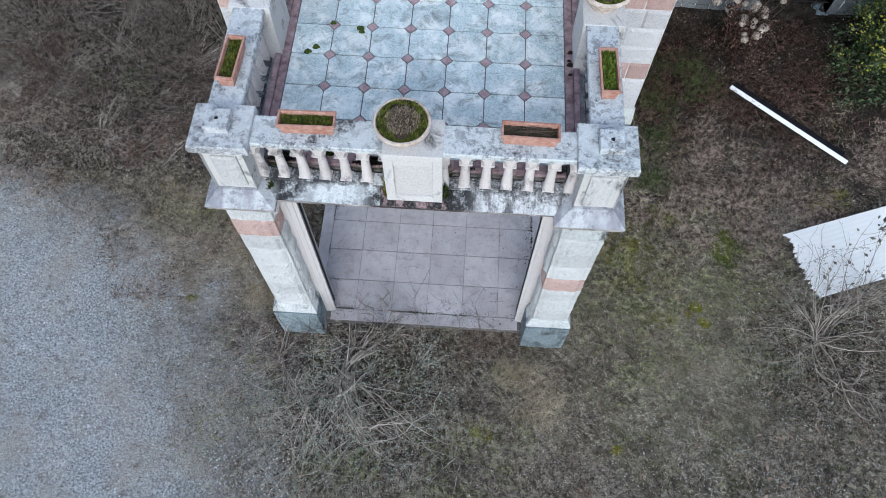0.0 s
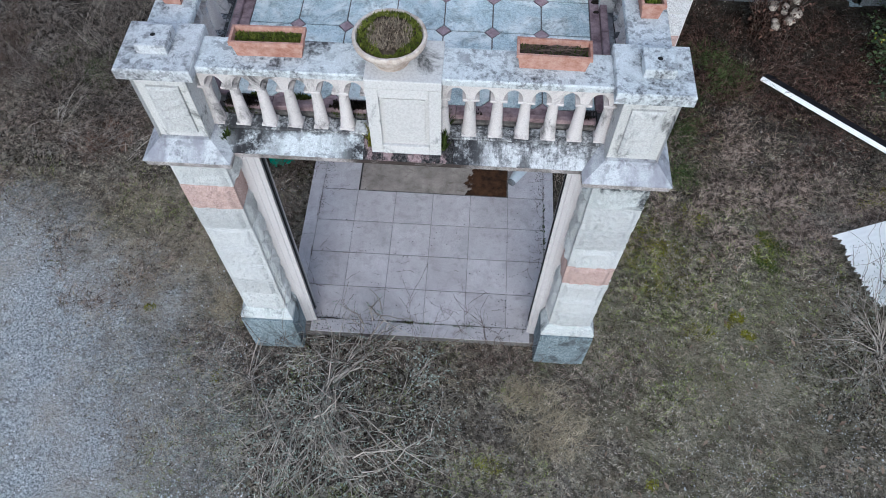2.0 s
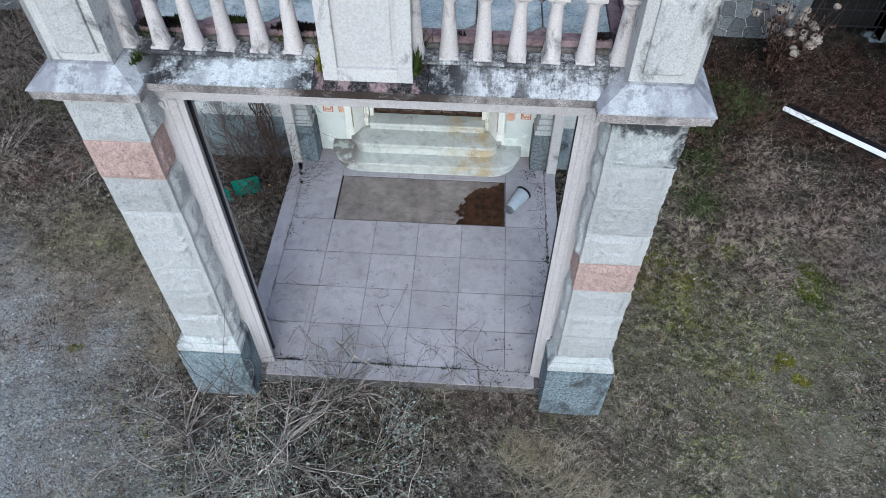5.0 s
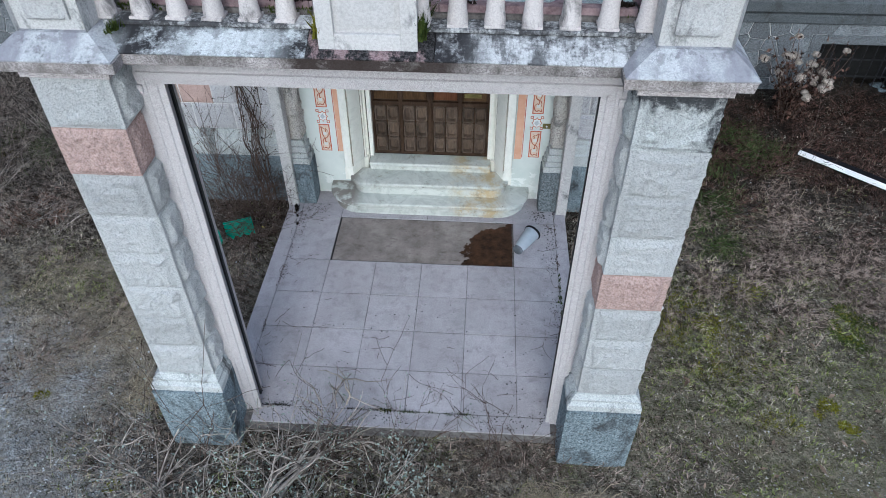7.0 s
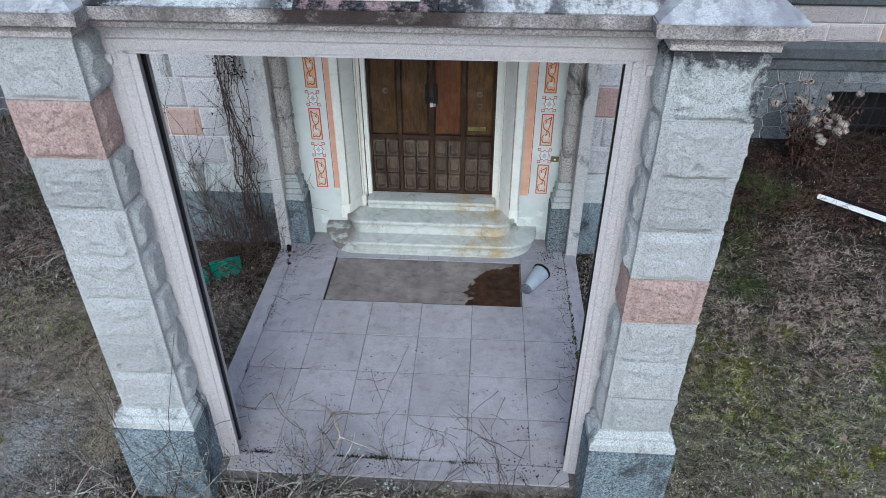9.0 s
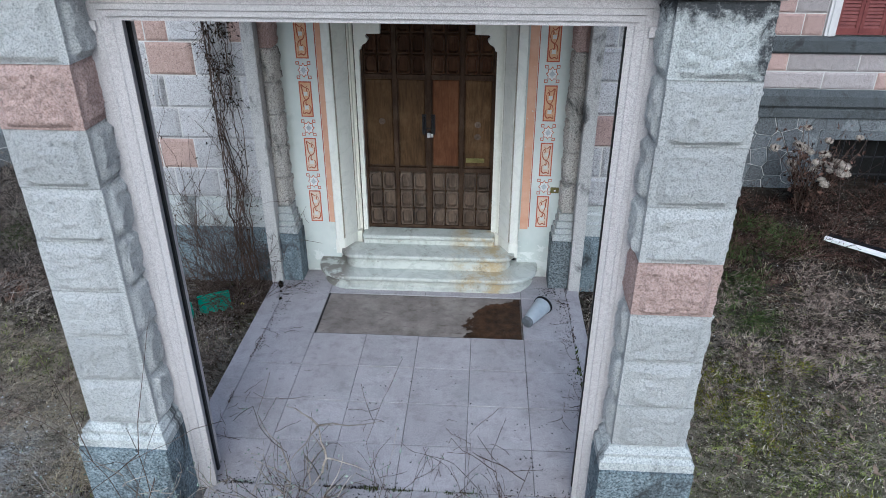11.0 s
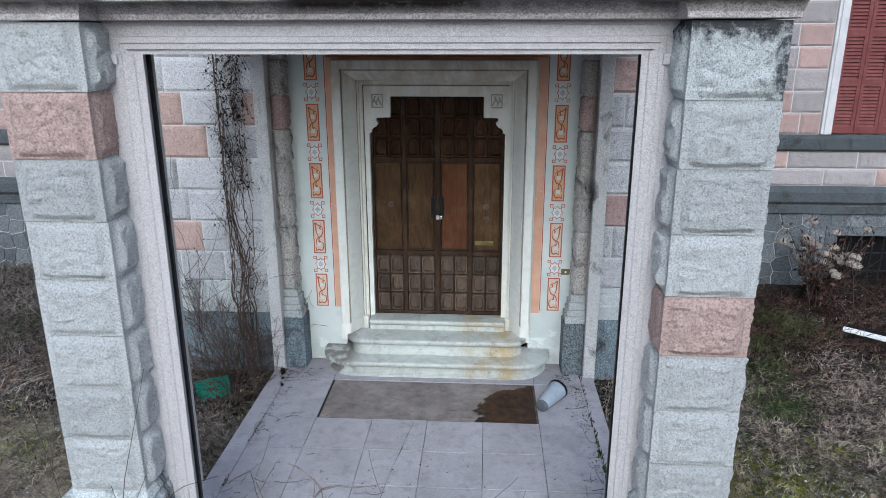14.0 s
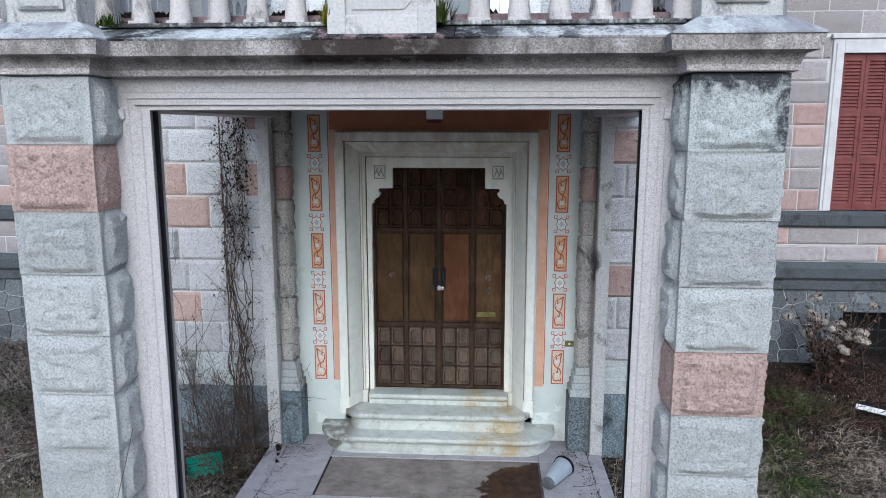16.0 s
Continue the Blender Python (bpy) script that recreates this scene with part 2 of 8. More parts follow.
def terrace_stone():
    n = Nodes("pale blue-white terrace tile", 0.6)
    g = n.noise(75, 4, 0.7)
    c = n.mix(n.ramp(g, (0.36, 0.0), (0.62, 1.0)), (0.33, 0.41, 0.455), (0.62, 0.71, 0.75))
    c = n.mix(n.ramp(n.noise(3.4, 7, 0.72, warp=0.6), (0.47, 0.0), (0.62, 0.9)), c, (0.80, 0.83, 0.83))
    c = n.mix(n.ramp(n.noise(5.5, 8, 0.78, warp=0.5), (0.51, 0.0), (0.66, 0.85)), c, (0.17, 0.19, 0.195))
    c = n.mix(n.ramp(n.noise(26, 6, 0.78), (0.53, 0.0), (0.66, 0.6)), c, (0.18, 0.21, 0.22))
    c = n.hsv(c, n.calc("MULTIPLY_ADD", n.piece(), 0.15, 0.76))
    return n.done(c, g, 0.2, 0.003)


def marble():
    n = Nodes("white marble", 0.42)
    v = n.noise(2.4, 8, 0.62, warp=1.6)
    c = n.mix(n.ramp(v, (0.45, 0.0), (0.5, 0.4), (0.55, 0.0)), (0.76, 0.78, 0.765), (0.54, 0.57, 0.56))
    c = n.mix(n.ramp(n.noise(6, 6, 0.7), (0.52, 0.0), (0.76, 0.4)), c, (0.62, 0.63, 0.59))
    c = n.mix(n.ramp(n.noise(40, 4, 0.7), (0.52, 0.0), (0.7, 0.3)), c, (0.40, 0.42, 0.40))
    return n.done(c, n.noise(60, 3), 0.06, 0.002)


def step_marble():
    n = Nodes("stained white marble steps", 0.45)
    v = n.noise(2.4, 8, 0.62, warp=1.6)
    c = n.mix(n.ramp(v, (0.44, 0.0), (0.5, 0.5), (0.56, 0.0)), (0.53, 0.545, 0.515), (0.34, 0.355, 0.335))
    c = n.mix(n.ramp(n.noise(6, 7, 0.72), (0.46, 0.0), (0.70, 0.6)), c, (0.42, 0.44, 0.41))
    c = n.mix(n.ramp(n.noise(34, 5, 0.8), (0.60, 0.0), (0.70, 0.8)), c, (0.13, 0.12, 0.105))
    near = n.calc("SUBTRACT", 1.0, n.calc("MULTIPLY", n.calc("ABSOLUTE", n.calc("SUBTRACT", n.axis(0), 0.60)), 2.6))
    rust = n.calc("MULTIPLY", n.ramp(near, (0.0, 0.0), (0.5, 1.0)), n.ramp(n.noise(4.5, 6, 0.7), (0.42, 0.0), (0.62, 1.0)))
    c = n.mix(n.calc("MULTIPLY", rust, 0.8), c, (0.40, 0.29, 0.125))
    soot = n.calc("MULTIPLY", n.ramp(n.noise(3.0, 5, 0.6), (0.50, 0.0), (0.62, 1.0)), n.ramp(n.noise(13, 6, 0.7), (0.50, 0.0), (0.62, 0.75)))
    c = n.mix(soot, c, (0.19, 0.165, 0.12))
    left = n.ramp(n.calc("SUBTRACT", 1.0, n.calc("MULTIPLY", n.calc("ABSOLUTE", n.calc("ADD", n.axis(0), 1.06)), 3.6)), (0.0, 0.0), (0.5, 1.0))
    dirt = n.calc("MULTIPLY", left, n.ramp(n.noise(5, 5, 0.6), (0.42, 0.0), (0.50, 0.85)))
    return n.done(n.mix(dirt, c, (0.16, 0.14, 0.12)), n.noise(60, 3), 0.06, 0.002)


def wood(name, k, red=0.0, tone=(1.0, 1.0, 1.0)):
    n = Nodes(name, 0.7)
    f = n.calc("ADD", n.calc("MULTIPLY", n.noise(6, 7, 0.7, n.scaled((7, 7, 0.8)), 1.2), 0.6), n.calc("MULTIPLY", n.noise(2.2, 5, 0.6, n.scaled((1.6, 1, 0.7)), 1.5), 0.4))
    c = n.mix(n.ramp(f, (0.3, 0.0), (0.7, 1.0)), tuple(v * k * q for v, q in zip((0.022, 0.011, 0.006), tone)), tuple(v * k * q for v, q in zip((0.115, 0.056, 0.025), tone)))
    worn = n.ramp(n.noise(3.2, 6, 0.7, n.scaled((1.5, 1, 1))), (0.5, 0.0), (0.72, 0.7))
    c = n.mix(worn, c, tuple(v * k ** 0.5 * q for v, q in zip((0.15, 0.082, 0.040), tone)))
    if red:
        c = n.mix(n.ramp(n.piece(), (0.3, 0.0), (0.9, red)), c, (0.13, 0.040, 0.020))
    c = n.hsv(c, n.calc("MULTIPLY_ADD", n.piece(), 0.6, 0.72))
    return n.done(c, f, 0.2, 0.004)


def plaster():
    n = Nodes("pale grey-green limewash plaster", 0.9)
    c = n.mix(n.ramp(n.noise(1.6, 6, 0.65), (0.35, 0.0), (0.7, 1.0)), (0.56, 0.605, 0.585), (0.70, 0.725, 0.70))
    low = n.ramp(n.calc("SUBTRACT", 0.85, n.axis(2)), (0.2, 0.0), (0.7, 1.0))
    side = n.ramp(n.calc("MULTIPLY_ADD", n.axis(0), 0.4, 0.5), (0.2, 0.0), (0.8, 1.0))
    peel = n.ramp(n.calc("ADD", n.calc("ADD", n.noise(5.5, 7, 0.65, warp=0.6), n.calc("MULTIPLY_ADD", low, 0.24, -0.20)), n.calc("MULTIPLY_ADD", side, 0.08, -0.08)), (0.50, 0.0), (0.525, 1.0))
    c = n.mix(peel, c, (0.74, 0.765, 0.75))
    c = n.mix(n.ramp(n.noise(3.5, 7, 0.7), (0.55, 0.0), (0.8, 0.5)), c, (0.36, 0.40, 0.40))
    return n.done(c, n.calc("ADD", n.noise(45, 4), peel), 0.15, 0.004)


def paint(name, c1, c2, chips=(0.66, 0.66, 0.63), amount=0.64):
    n = Nodes(name, 0.85)
    c = n.mix(n.ramp(n.noise(5, 6, 0.7), (0.35, 0.0), (0.7, 1.0)), c1, c2)
    c = n.mix(n.ramp(n.noise(19, 6, 0.65), (amount, 0.0), (amount + 0.03, 0.9)), c, chips)
    return n.done(c, n.noise(50, 3), 0.1, 0.002)


def plain(name, c1, c2, rough=0.6, metal=0.0, scale=14.0, bump=0.1, islands=0.0, patchy=False):
    """A two-tone mottled material for small things; patchy ones turn from one tone to the other within a clump."""
    n = Nodes(name, rough, metal)
    lo, hi = (0.45, 0.55) if patchy else (0.35, 0.68)
    if patchy:
        scale, c1, c2 = scale * 2.2, tuple(v * 0.72 for v in c1), tuple(v * 1.12 for v in c2)
    c = n.mix(n.ramp(n.noise(scale, 6, 0.7), (lo, 0.0), (hi, 1.0)), c1, c2)
    if islands:
        c = n.hsv(c, n.calc("MULTIPLY_ADD", n.island(), islands, 1.0 - islands / 2))
    return n.done(c, n.noise(scale * 5, 4), bump, 0.003)


GROUT = plain("dark damp joint filling", (0.075, 0.068, 0.066), (0.20, 0.185, 0.18), 0.95, scale=20)
FLOOR, TERRACE, MARBLE, STEP_MARBLE, PLASTER = floor_stone(), terrace_stone(), marble(), step_marble(), plaster()
WOOD, WOOD_WORN = wood("dark weathered walnut", 0.74, tone=(0.92, 1.15, 1.6)), wood("greyed weathered walnut", 1.9, tone=(0.80, 1.2, 1.95))
WOOD_DARK = wood("darker walnut of the upper panels", 0.85, tone=(0.95, 0.98, 1.2))
WOOD_WARM = wood("warm reddish walnut", 1.35, 0.8)
WOOD_MID = wood("faded brown walnut", 1.2, tone=(0.95, 1.12, 1.15))
ORANGE = paint("faded orange limewash", (0.60, 0.35, 0.235), (0.68, 0.44, 0.32))
OCHRE_FIELD = paint("ochre orange fresco field", (0.62, 0.36, 0.20), (0.66, 0.46, 0.30), (0.70, 0.64, 0.54), 0.62)
PALE_BLOOM = paint("pale blue-white fresco flower", (0.60, 0.60, 0.58), (0.70, 0.70, 0.68), (0.66, 0.56, 0.44), 0.60)
FRESCO_RED = plain("brown-red fresco line", (0.30, 0.085, 0.05), (0.42, 0.16, 0.10), 0.9, scale=30)
GRIME = plain("brown grime settled in grooves", (0.26, 0.215, 0.16), (0.50, 0.465, 0.405), 0.9, scale=7)
ORANGE_DEEP = paint("reddish orange limewash", (0.40, 0.17, 0.10), (0.48, 0.22, 0.13), amount=0.9)
RED_LINE = paint("brick red paint", (0.42, 0.10, 0.06), (0.50, 0.16, 0.10), amount=0.68)
CREAM = paint("cream fresco paint", (0.64, 0.48, 0.36), (0.68, 0.58, 0.48), amount=0.62)
WHITE_FRESCO = paint("white fresco paint", (0.72, 0.72, 0.72), (0.78, 0.78, 0.77), amount=0.75)
GREY_BLOOM = plain("blue-grey fresco flower", (0.40, 0.43, 0.46), (0.58, 0.60, 0.62), 0.9, scale=30)
TERRACOTTA = plain("weathered terracotta with a pale bloom", (0.27, 0.128, 0.093), (0.44, 0.285, 0.235), 0.9, scale=15, bump=0.2)
POT_STONE = plain("lichened pale terracotta", (0.30, 0.235, 0.19), (0.62, 0.55, 0.50), 0.9, scale=12, bump=0.25)
RED_TILE = plain("dull mauve-red border tile", (0.13, 0.088, 0.097), (0.35, 0.265, 0.28), 0.7, scale=10)
DIAMOND = plain("mauve diamond tile", (0.22, 0.155, 0.172), (0.37, 0.29, 0.31), 0.7, scale=20)
IRON = plain("black painted iron", (0.012, 0.012, 0.014), (0.03, 0.03, 0.032), 0.5, 0.3)
BRASS = plain("tarnished brass", (0.13, 0.115, 0.04), (0.25, 0.225, 0.085), 0.5, 0.7)
STEEL = plain("bright padlock steel", (0.5, 0.5, 0.5), (0.65, 0.65, 0.64), 0.3, 0.9)
SHUTTER = plain("oxblood shutter paint", (0.11, 0.027, 0.026), (0.17, 0.05, 0.046), 0.55, scale=7)
WHITE_PAINT = plain("white painted stone", (0.70, 0.70, 0.71), (0.80, 0.80, 0.80), 0.6, scale=5)
DULL_WHITE = plain("dull white dressed stone", (0.47, 0.46, 0.47), (0.60, 0.59, 0.595), 0.8, scale=5)
DARK_VOID = plain("near-black for unlit depth", (0.012, 0.012, 0.013), (0.02, 0.02, 0.02), 0.9)
BUCKET_GREY = plain("grey plastic", (0.30, 0.335, 0.38), (0.40, 0.435, 0.48), 0.38, scale=6)
BUCKET_FOOT = plain("soiled dark grey plastic", (0.07, 0.075, 0.085), (0.14, 0.15, 0.165), 0.5, scale=12)
GREEN_PLASTIC = plain("green plastic", (0.0, 0.22, 0.15), (0.02, 0.34, 0.24), 0.4, scale=8)
WHITE_PLASTIC = plain("white plastic", (0.84, 0.85, 0.86), (0.93, 0.93, 0.94), 0.4, scale=6, bump=0.02)
BLACK_PLASTIC = plain("black plastic", (0.005, 0.005, 0.007), (0.014, 0.014, 0.017), 0.7)
SOIL = plain("dark potting soil", (0.035, 0.025, 0.018), (0.10, 0.075, 0.055), 0.95, scale=40, bump=0.6)
MOSS = plain("yellow-green moss", (0.072, 0.074, 0.008), (0.225, 0.205, 0.024), 0.95, scale=18, bump=0.6, islands=0.7)
MOSS_DARK = plain("dark green moss", (0.020, 0.034, 0.008), (0.075, 0.092, 0.02), 0.95, scale=30, bump=0.6, islands=0.6)
THATCH = plain("dead straw", (0.165, 0.135, 0.092), (0.36, 0.308, 0.215), 0.9, scale=3, islands=0.9)
TWIG = plain("grey-brown twig bark", (0.14, 0.117, 0.099), (0.46, 0.41, 0.36), 0.85, scale=5, islands=1.1)
TWIG_DARK = plain("dark dead vine", (0.05, 0.035, 0.028), (0.13, 0.095, 0.08), 0.9, scale=8, islands=0.6)
SAGE = plain("silvery sage leaf", (0.16, 0.20, 0.17), (0.34, 0.39, 0.34), 0.7, scale=6, islands=0.8)
LAUREL = plain("evergreen leaf", (0.008, 0.020, 0.006), (0.035, 0.055, 0.010), 0.5, scale=5, islands=1.0)
LAUREL_TIP = plain("yellow-green young leaf", (0.08, 0.11, 0.010), (0.28, 0.26, 0.02), 0.5, scale=5, islands=0.7)
HYDRANGEA = plain("dried hydrangea petals", (0.27, 0.225, 0.19), (0.56, 0.50, 0.44), 0.9, scale=20, islands=0.5)


def mat_mat():
    n = Nodes("worn brown doormat, wet at one end", 0.95)
    g = n.noise(230, 2, 0.7)
    c = n.mix(n.ramp(n.noise(4.2, 8, 0.72), (0.30, 0.0), (0.72, 1.0)), (0.16, 0.135, 0.122), (0.36, 0.32, 0.295))
    c = n.mix(n.ramp(n.noise(9, 8, 0.8, n.scaled((0.7, 1.4, 1)), 0.5), (0.54, 0.0), (0.68, 0.7)), c, (0.10, 0.08, 0.066))
    c = n.mix(n.ramp(n.noise(2.2, 5, 0.6), (0.50, 0.0), (0.7, 0.6)), c, (0.44, 0.40, 0.36))
    c = n.mix(0.35, c, n.ramp(g, (0.3, 0.4), (0.7, 1.0)), "MULTIPLY")
    back = n.calc("POWER", n.calc("MAXIMUM", n.calc("SUBTRACT", n.axis(1), 2.05), 0.0), 3.0)
    d = n.calc("SUBTRACT", n.calc("SUBTRACT", n.axis(0), 0.46), n.calc("MULTIPLY", back, 1.35))
    wet = n.ramp(n.calc("ADD", d, n.calc("MULTIPLY", n.calc("SUBTRACT", n.noise(5, 5, 0.6), 0.5), 0.55)), (0.0, 0.0), (0.03, 1.0))
    c = n.mix(wet, c, n.mix(n.ramp(n.noise(7, 6, 0.7), (0.35, 0.0), (0.68, 1.0)), (0.014, 0.009, 0.007), (0.085, 0.042, 0.022)))
    return n.done(c, g, 0.4, 0.004, n.ramp(wet, (0.0, 0.95), (1.0, 0.3)))


def ground_material():
    """Dry turf and soil, giving way to grey gravel along a curved edge."""
    n = Nodes("dry turf, soil and gravel", 0.95)
    turf = n.mix(n.ramp(n.noise(27, 6, 0.82), (0.42, 0.0), (0.58, 1.0)), (0.016, 0.013, 0.010), (0.35, 0.30, 0.235))
    turf = n.mix(n.ramp(n.noise(0.9, 5, 0.6), (0.48, 0.0), (0.70, 0.45)), turf, (0.12, 0.115, 0.06))
    turf = n.mix(n.ramp(n.noise(2.1, 6, 0.65, warp=0.6), (0.48, 0.0), (0.64, 0.6)), turf, (0.040, 0.034, 0.028))
    turf = n.mix(n.ramp(n.noise(15, 5, 0.65), (0.50, 0.0), (0.58, 0.6)), turf, (0.32, 0.285, 0.235))
    turf = n.mix(n.ramp(n.noise(1.7, 6, 0.7, warp=0.8), (0.54, 0.0), (0.66, 0.6)), turf, (0.105, 0.062, 0.043))
    turf = n.mix(n.ramp(n.noise(2.6, 6, 0.7, n.scaled((1, 1.2, 1))), (0.54, 0.0), (0.68, 0.5)), turf, (0.075, 0.085, 0.038))
    turf = n.mix(n.ramp(n.noise(7.5, 4, 0.65, warp=0.4), (0.48, 0.0), (0.58, 0.5)), turf, (0.045, 0.038, 0.031))
    grit = n.ramp(n.noise(52, 4, 0.8), (0.46, 0.0), (0.60, 1.0))
    turf = n.mix(n.calc("MULTIPLY", grit, n.ramp(n.noise(1.3, 5, 0.65), (0.42, 0.05), (0.60, 0.55))), turf, (0.34, 0.315, 0.28))
    # turf turns almost black with growing y, less so left of x = -4.3
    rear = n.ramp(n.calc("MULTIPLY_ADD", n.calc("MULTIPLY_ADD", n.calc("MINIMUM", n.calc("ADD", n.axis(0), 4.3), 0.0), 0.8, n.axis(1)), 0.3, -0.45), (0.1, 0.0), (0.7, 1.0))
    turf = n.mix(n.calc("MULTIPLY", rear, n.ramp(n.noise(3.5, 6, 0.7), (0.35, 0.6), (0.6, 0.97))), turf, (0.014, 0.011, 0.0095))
    d, _ = n.cells(85)
    grav = n.mix(n.ramp(n.noise(34, 5, 0.85), (0.40, 0.0), (0.58, 1.0)), (0.12, 0.128, 0.138), (0.60, 0.62, 0.64))
    grav = n.mix(n.ramp(n.noise(1.1, 5, 0.65), (0.44, 0.0), (0.64, 0.7)), grav, (0.40, 0.365, 0.325))
    grav = n.mix(n.ramp(n.noise(6, 6, 0.7), (0.53, 0.0), (0.68, 0.75)), grav, (0.17, 0.15, 0.125))
    edge = n.calc("MULTIPLY_ADD", n.axis(1), -0.30, -3.86)
    bend = n.calc("POWER", n.calc("MAXIMUM", n.calc("ADD", n.axis(1), 0.2), 0.0), 1.7)
    edge = n.calc("MULTIPLY_ADD", bend, -0.75, edge)
    s = n.calc("SUBTRACT", edge, n.axis(0))
    s = n.calc("ADD", s, n.calc("MULTIPLY", n.calc("SUBTRACT", n.noise(1.9, 8, 0.75), 0.5), 5.5))
    mask = n.ramp(n.calc("MULTIPLY_ADD", s, 0.28, 0.68), (0.20, 0.0), (0.85, 1.0))
    hollow = n.ramp(n.noise(13, 4, 0.66, warp=0.3), (0.42, 0.0), (0.52, 1.0))
    # low spots get a darker colour that stands for shade between clumps
    turf = n.mix(n.calc("MULTIPLY", n.calc("SUBTRACT", 1.0, hollow), 0.6), turf, (0.032, 0.026, 0.021))
    def patch(x, y, rx, ry):
        u, v = n.calc("MULTIPLY", n.calc("SUBTRACT", n.axis(0), x), 1 / rx), n.calc("MULTIPLY", n.calc("SUBTRACT", n.axis(1), y), 1 / ry)
        q = n.calc("SQRT", n.calc("ADD", n.calc("MULTIPLY", u, u), n.calc("MULTIPLY", v, v)))
        return n.ramp(n.calc("ADD", n.calc("SUBTRACT", 1.0, q), n.calc("MULTIPLY", n.calc("SUBTRACT", n.noise(1.8, 6, 0.7), 0.5), 1.6)), (0.0, 0.0), (0.45, 1.0))
    turf = n.mix(n.calc("MULTIPLY", patch(3.6, -0.2, 2.6, 2.2), 0.5), turf, n.mix(n.noise(6, 5, 0.7), (0.10, 0.095, 0.055), (0.24, 0.225, 0.145)))
    turf = n.mix(n.calc("MULTIPLY", patch(-3.1, 1.0, 1.5, 1.6), 0.55), turf, n.mix(n.ramp(n.noise(5, 6, 0.75), (0.4, 0.0), (0.6, 1.0)), (0.13, 0.11, 0.085), (0.42, 0.365, 0.28)))
    turf = n.hsv(turf, n.ramp(n.noise(1.5, 5, 0.65, warp=0.6), (0.36, 0.68), (0.62, 1.32)))
    c = n.mix(mask, n.hsv(turf, 0.90), n.hsv(grav, 0.93))
    return n.done(c, n.calc("ADD", n.calc("ADD", n.noise(55, 5, 0.75), d), n.calc("MULTIPLY", hollow, 1.5)), 0.8, 0.03)


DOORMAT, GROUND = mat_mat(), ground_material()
# dark so that little light bounces onto the top of the door
CEILING = plain("dull brown ceiling, kept dark to dim the door", (0.075, 0.05, 0.038), (0.14, 0.10, 0.08), 0.9, scale=3)
SHEET = plain("bright white sheet plastic", (0.97, 0.97, 0.97), (0.985, 0.985, 0.985), 0.3, scale=3, bump=0.0)
SHEET.node_tree.nodes["Principled BSDF"].inputs["Specular IOR Level"].default_value = 1.0


# ---------------------------------------------------------------- mesh tools
def thing(name, label, category, kind="", group="", at=(0, 0, 0)):
    ob = new(name)
    ob.empty_display_size = 0.1
    ob.location = at
    return tagged(ob, label, category, group, kind)


def part(name, bm, material, parent, label=""):
    """Links a bmesh as one mesh object under a thing or a part."""
    me = bpy.data.meshes.new(name)
    bm.to_mesh(me)
    bm.free()
    me.materials.append(material)
    ob = new(name, me)
    ob.parent = parent
    if label:
        ob["label"] = label
    return ob


def settle(ob):
    """Moves a thing's Empty to the middle of its base, its parts staying where they are."""
    pts = [v.co for o in ob.children_recursive if o.type == "MESH" for v in o.data.vertices]
    lo = [min(p[i] for p in pts) for i in range(3)]
    hi = [max(p[i] for p in pts) for i in range(3)]
    ob.location = ((lo[0] + hi[0]) / 2, (lo[1] + hi[1]) / 2, lo[2])
    for o in ob.children:
        o.matrix_parent_inverse = Matrix.Translation(-ob.location)
    return ob


def smooth(ob, angle=35):
    ob.data.polygons.foreach_set("use_smooth", [True] * len(ob.data.polygons))
    ob.data.set_sharp_from_angle(angle=radians(angle))
    return ob


def box(bm, x0, x1, y0, y1, z0, z1, bevel=0.0, chips=0.0):
    """A box added to bm, its edges bevelled."""
    v = [bm.verts.new(p) for p in ((x0, y0, z0), (x1, y0, z0), (x1, y1, z0), (x0, y1, z0), (x0, y0, z1), (x1, y0, z1), (x1, y1, z1), (x0, y1, z1))]
    f = [bm.faces.new([v[i] for i in q]) for q in ((3, 2, 1, 0), (4, 5, 6, 7), (0, 1, 5, 4), (1, 2, 6, 5), (2, 3, 7, 6), (3, 0, 4, 7))]
    if bevel:
        edges = list({e for q in f for e in q.edges})
        bmesh.ops.bevel(bm, geom=edges, offset=bevel, segments=2, affect="EDGES", profile=0.6)
    return bm


def boxes(*rows, bevel=0.0):
    bm = bmesh.new()
    for r in rows:
        box(bm, *r, bevel=bevel)
    return bm


def prism(bm, outline, z0, z1, axis="z"):
    """An outline of (a, b) pairs pushed along an axis: z takes (x, y), y takes (x, z), x takes (y, z)."""
    put = {"z": lambda a, b, h: (a, b, h), "y": lambda a, b, h: (a, h, b), "x": lambda a, b, h: (h, a, b)}[axis]
    lo = [bm.verts.new(put(a, b, z0)) for a, b in outline]
    hi = [bm.verts.new(put(a, b, z1)) for a, b in outline]
    k = len(outline)
    faces = [bm.faces.new(lo[::-1]), bm.faces.new(hi)]
    for i in range(k):
        faces.append(bm.faces.new((lo[i], lo[(i + 1) % k], hi[(i + 1) % k], hi[i])))
    bmesh.ops.recalc_face_normals(bm, faces=faces)
    return bm


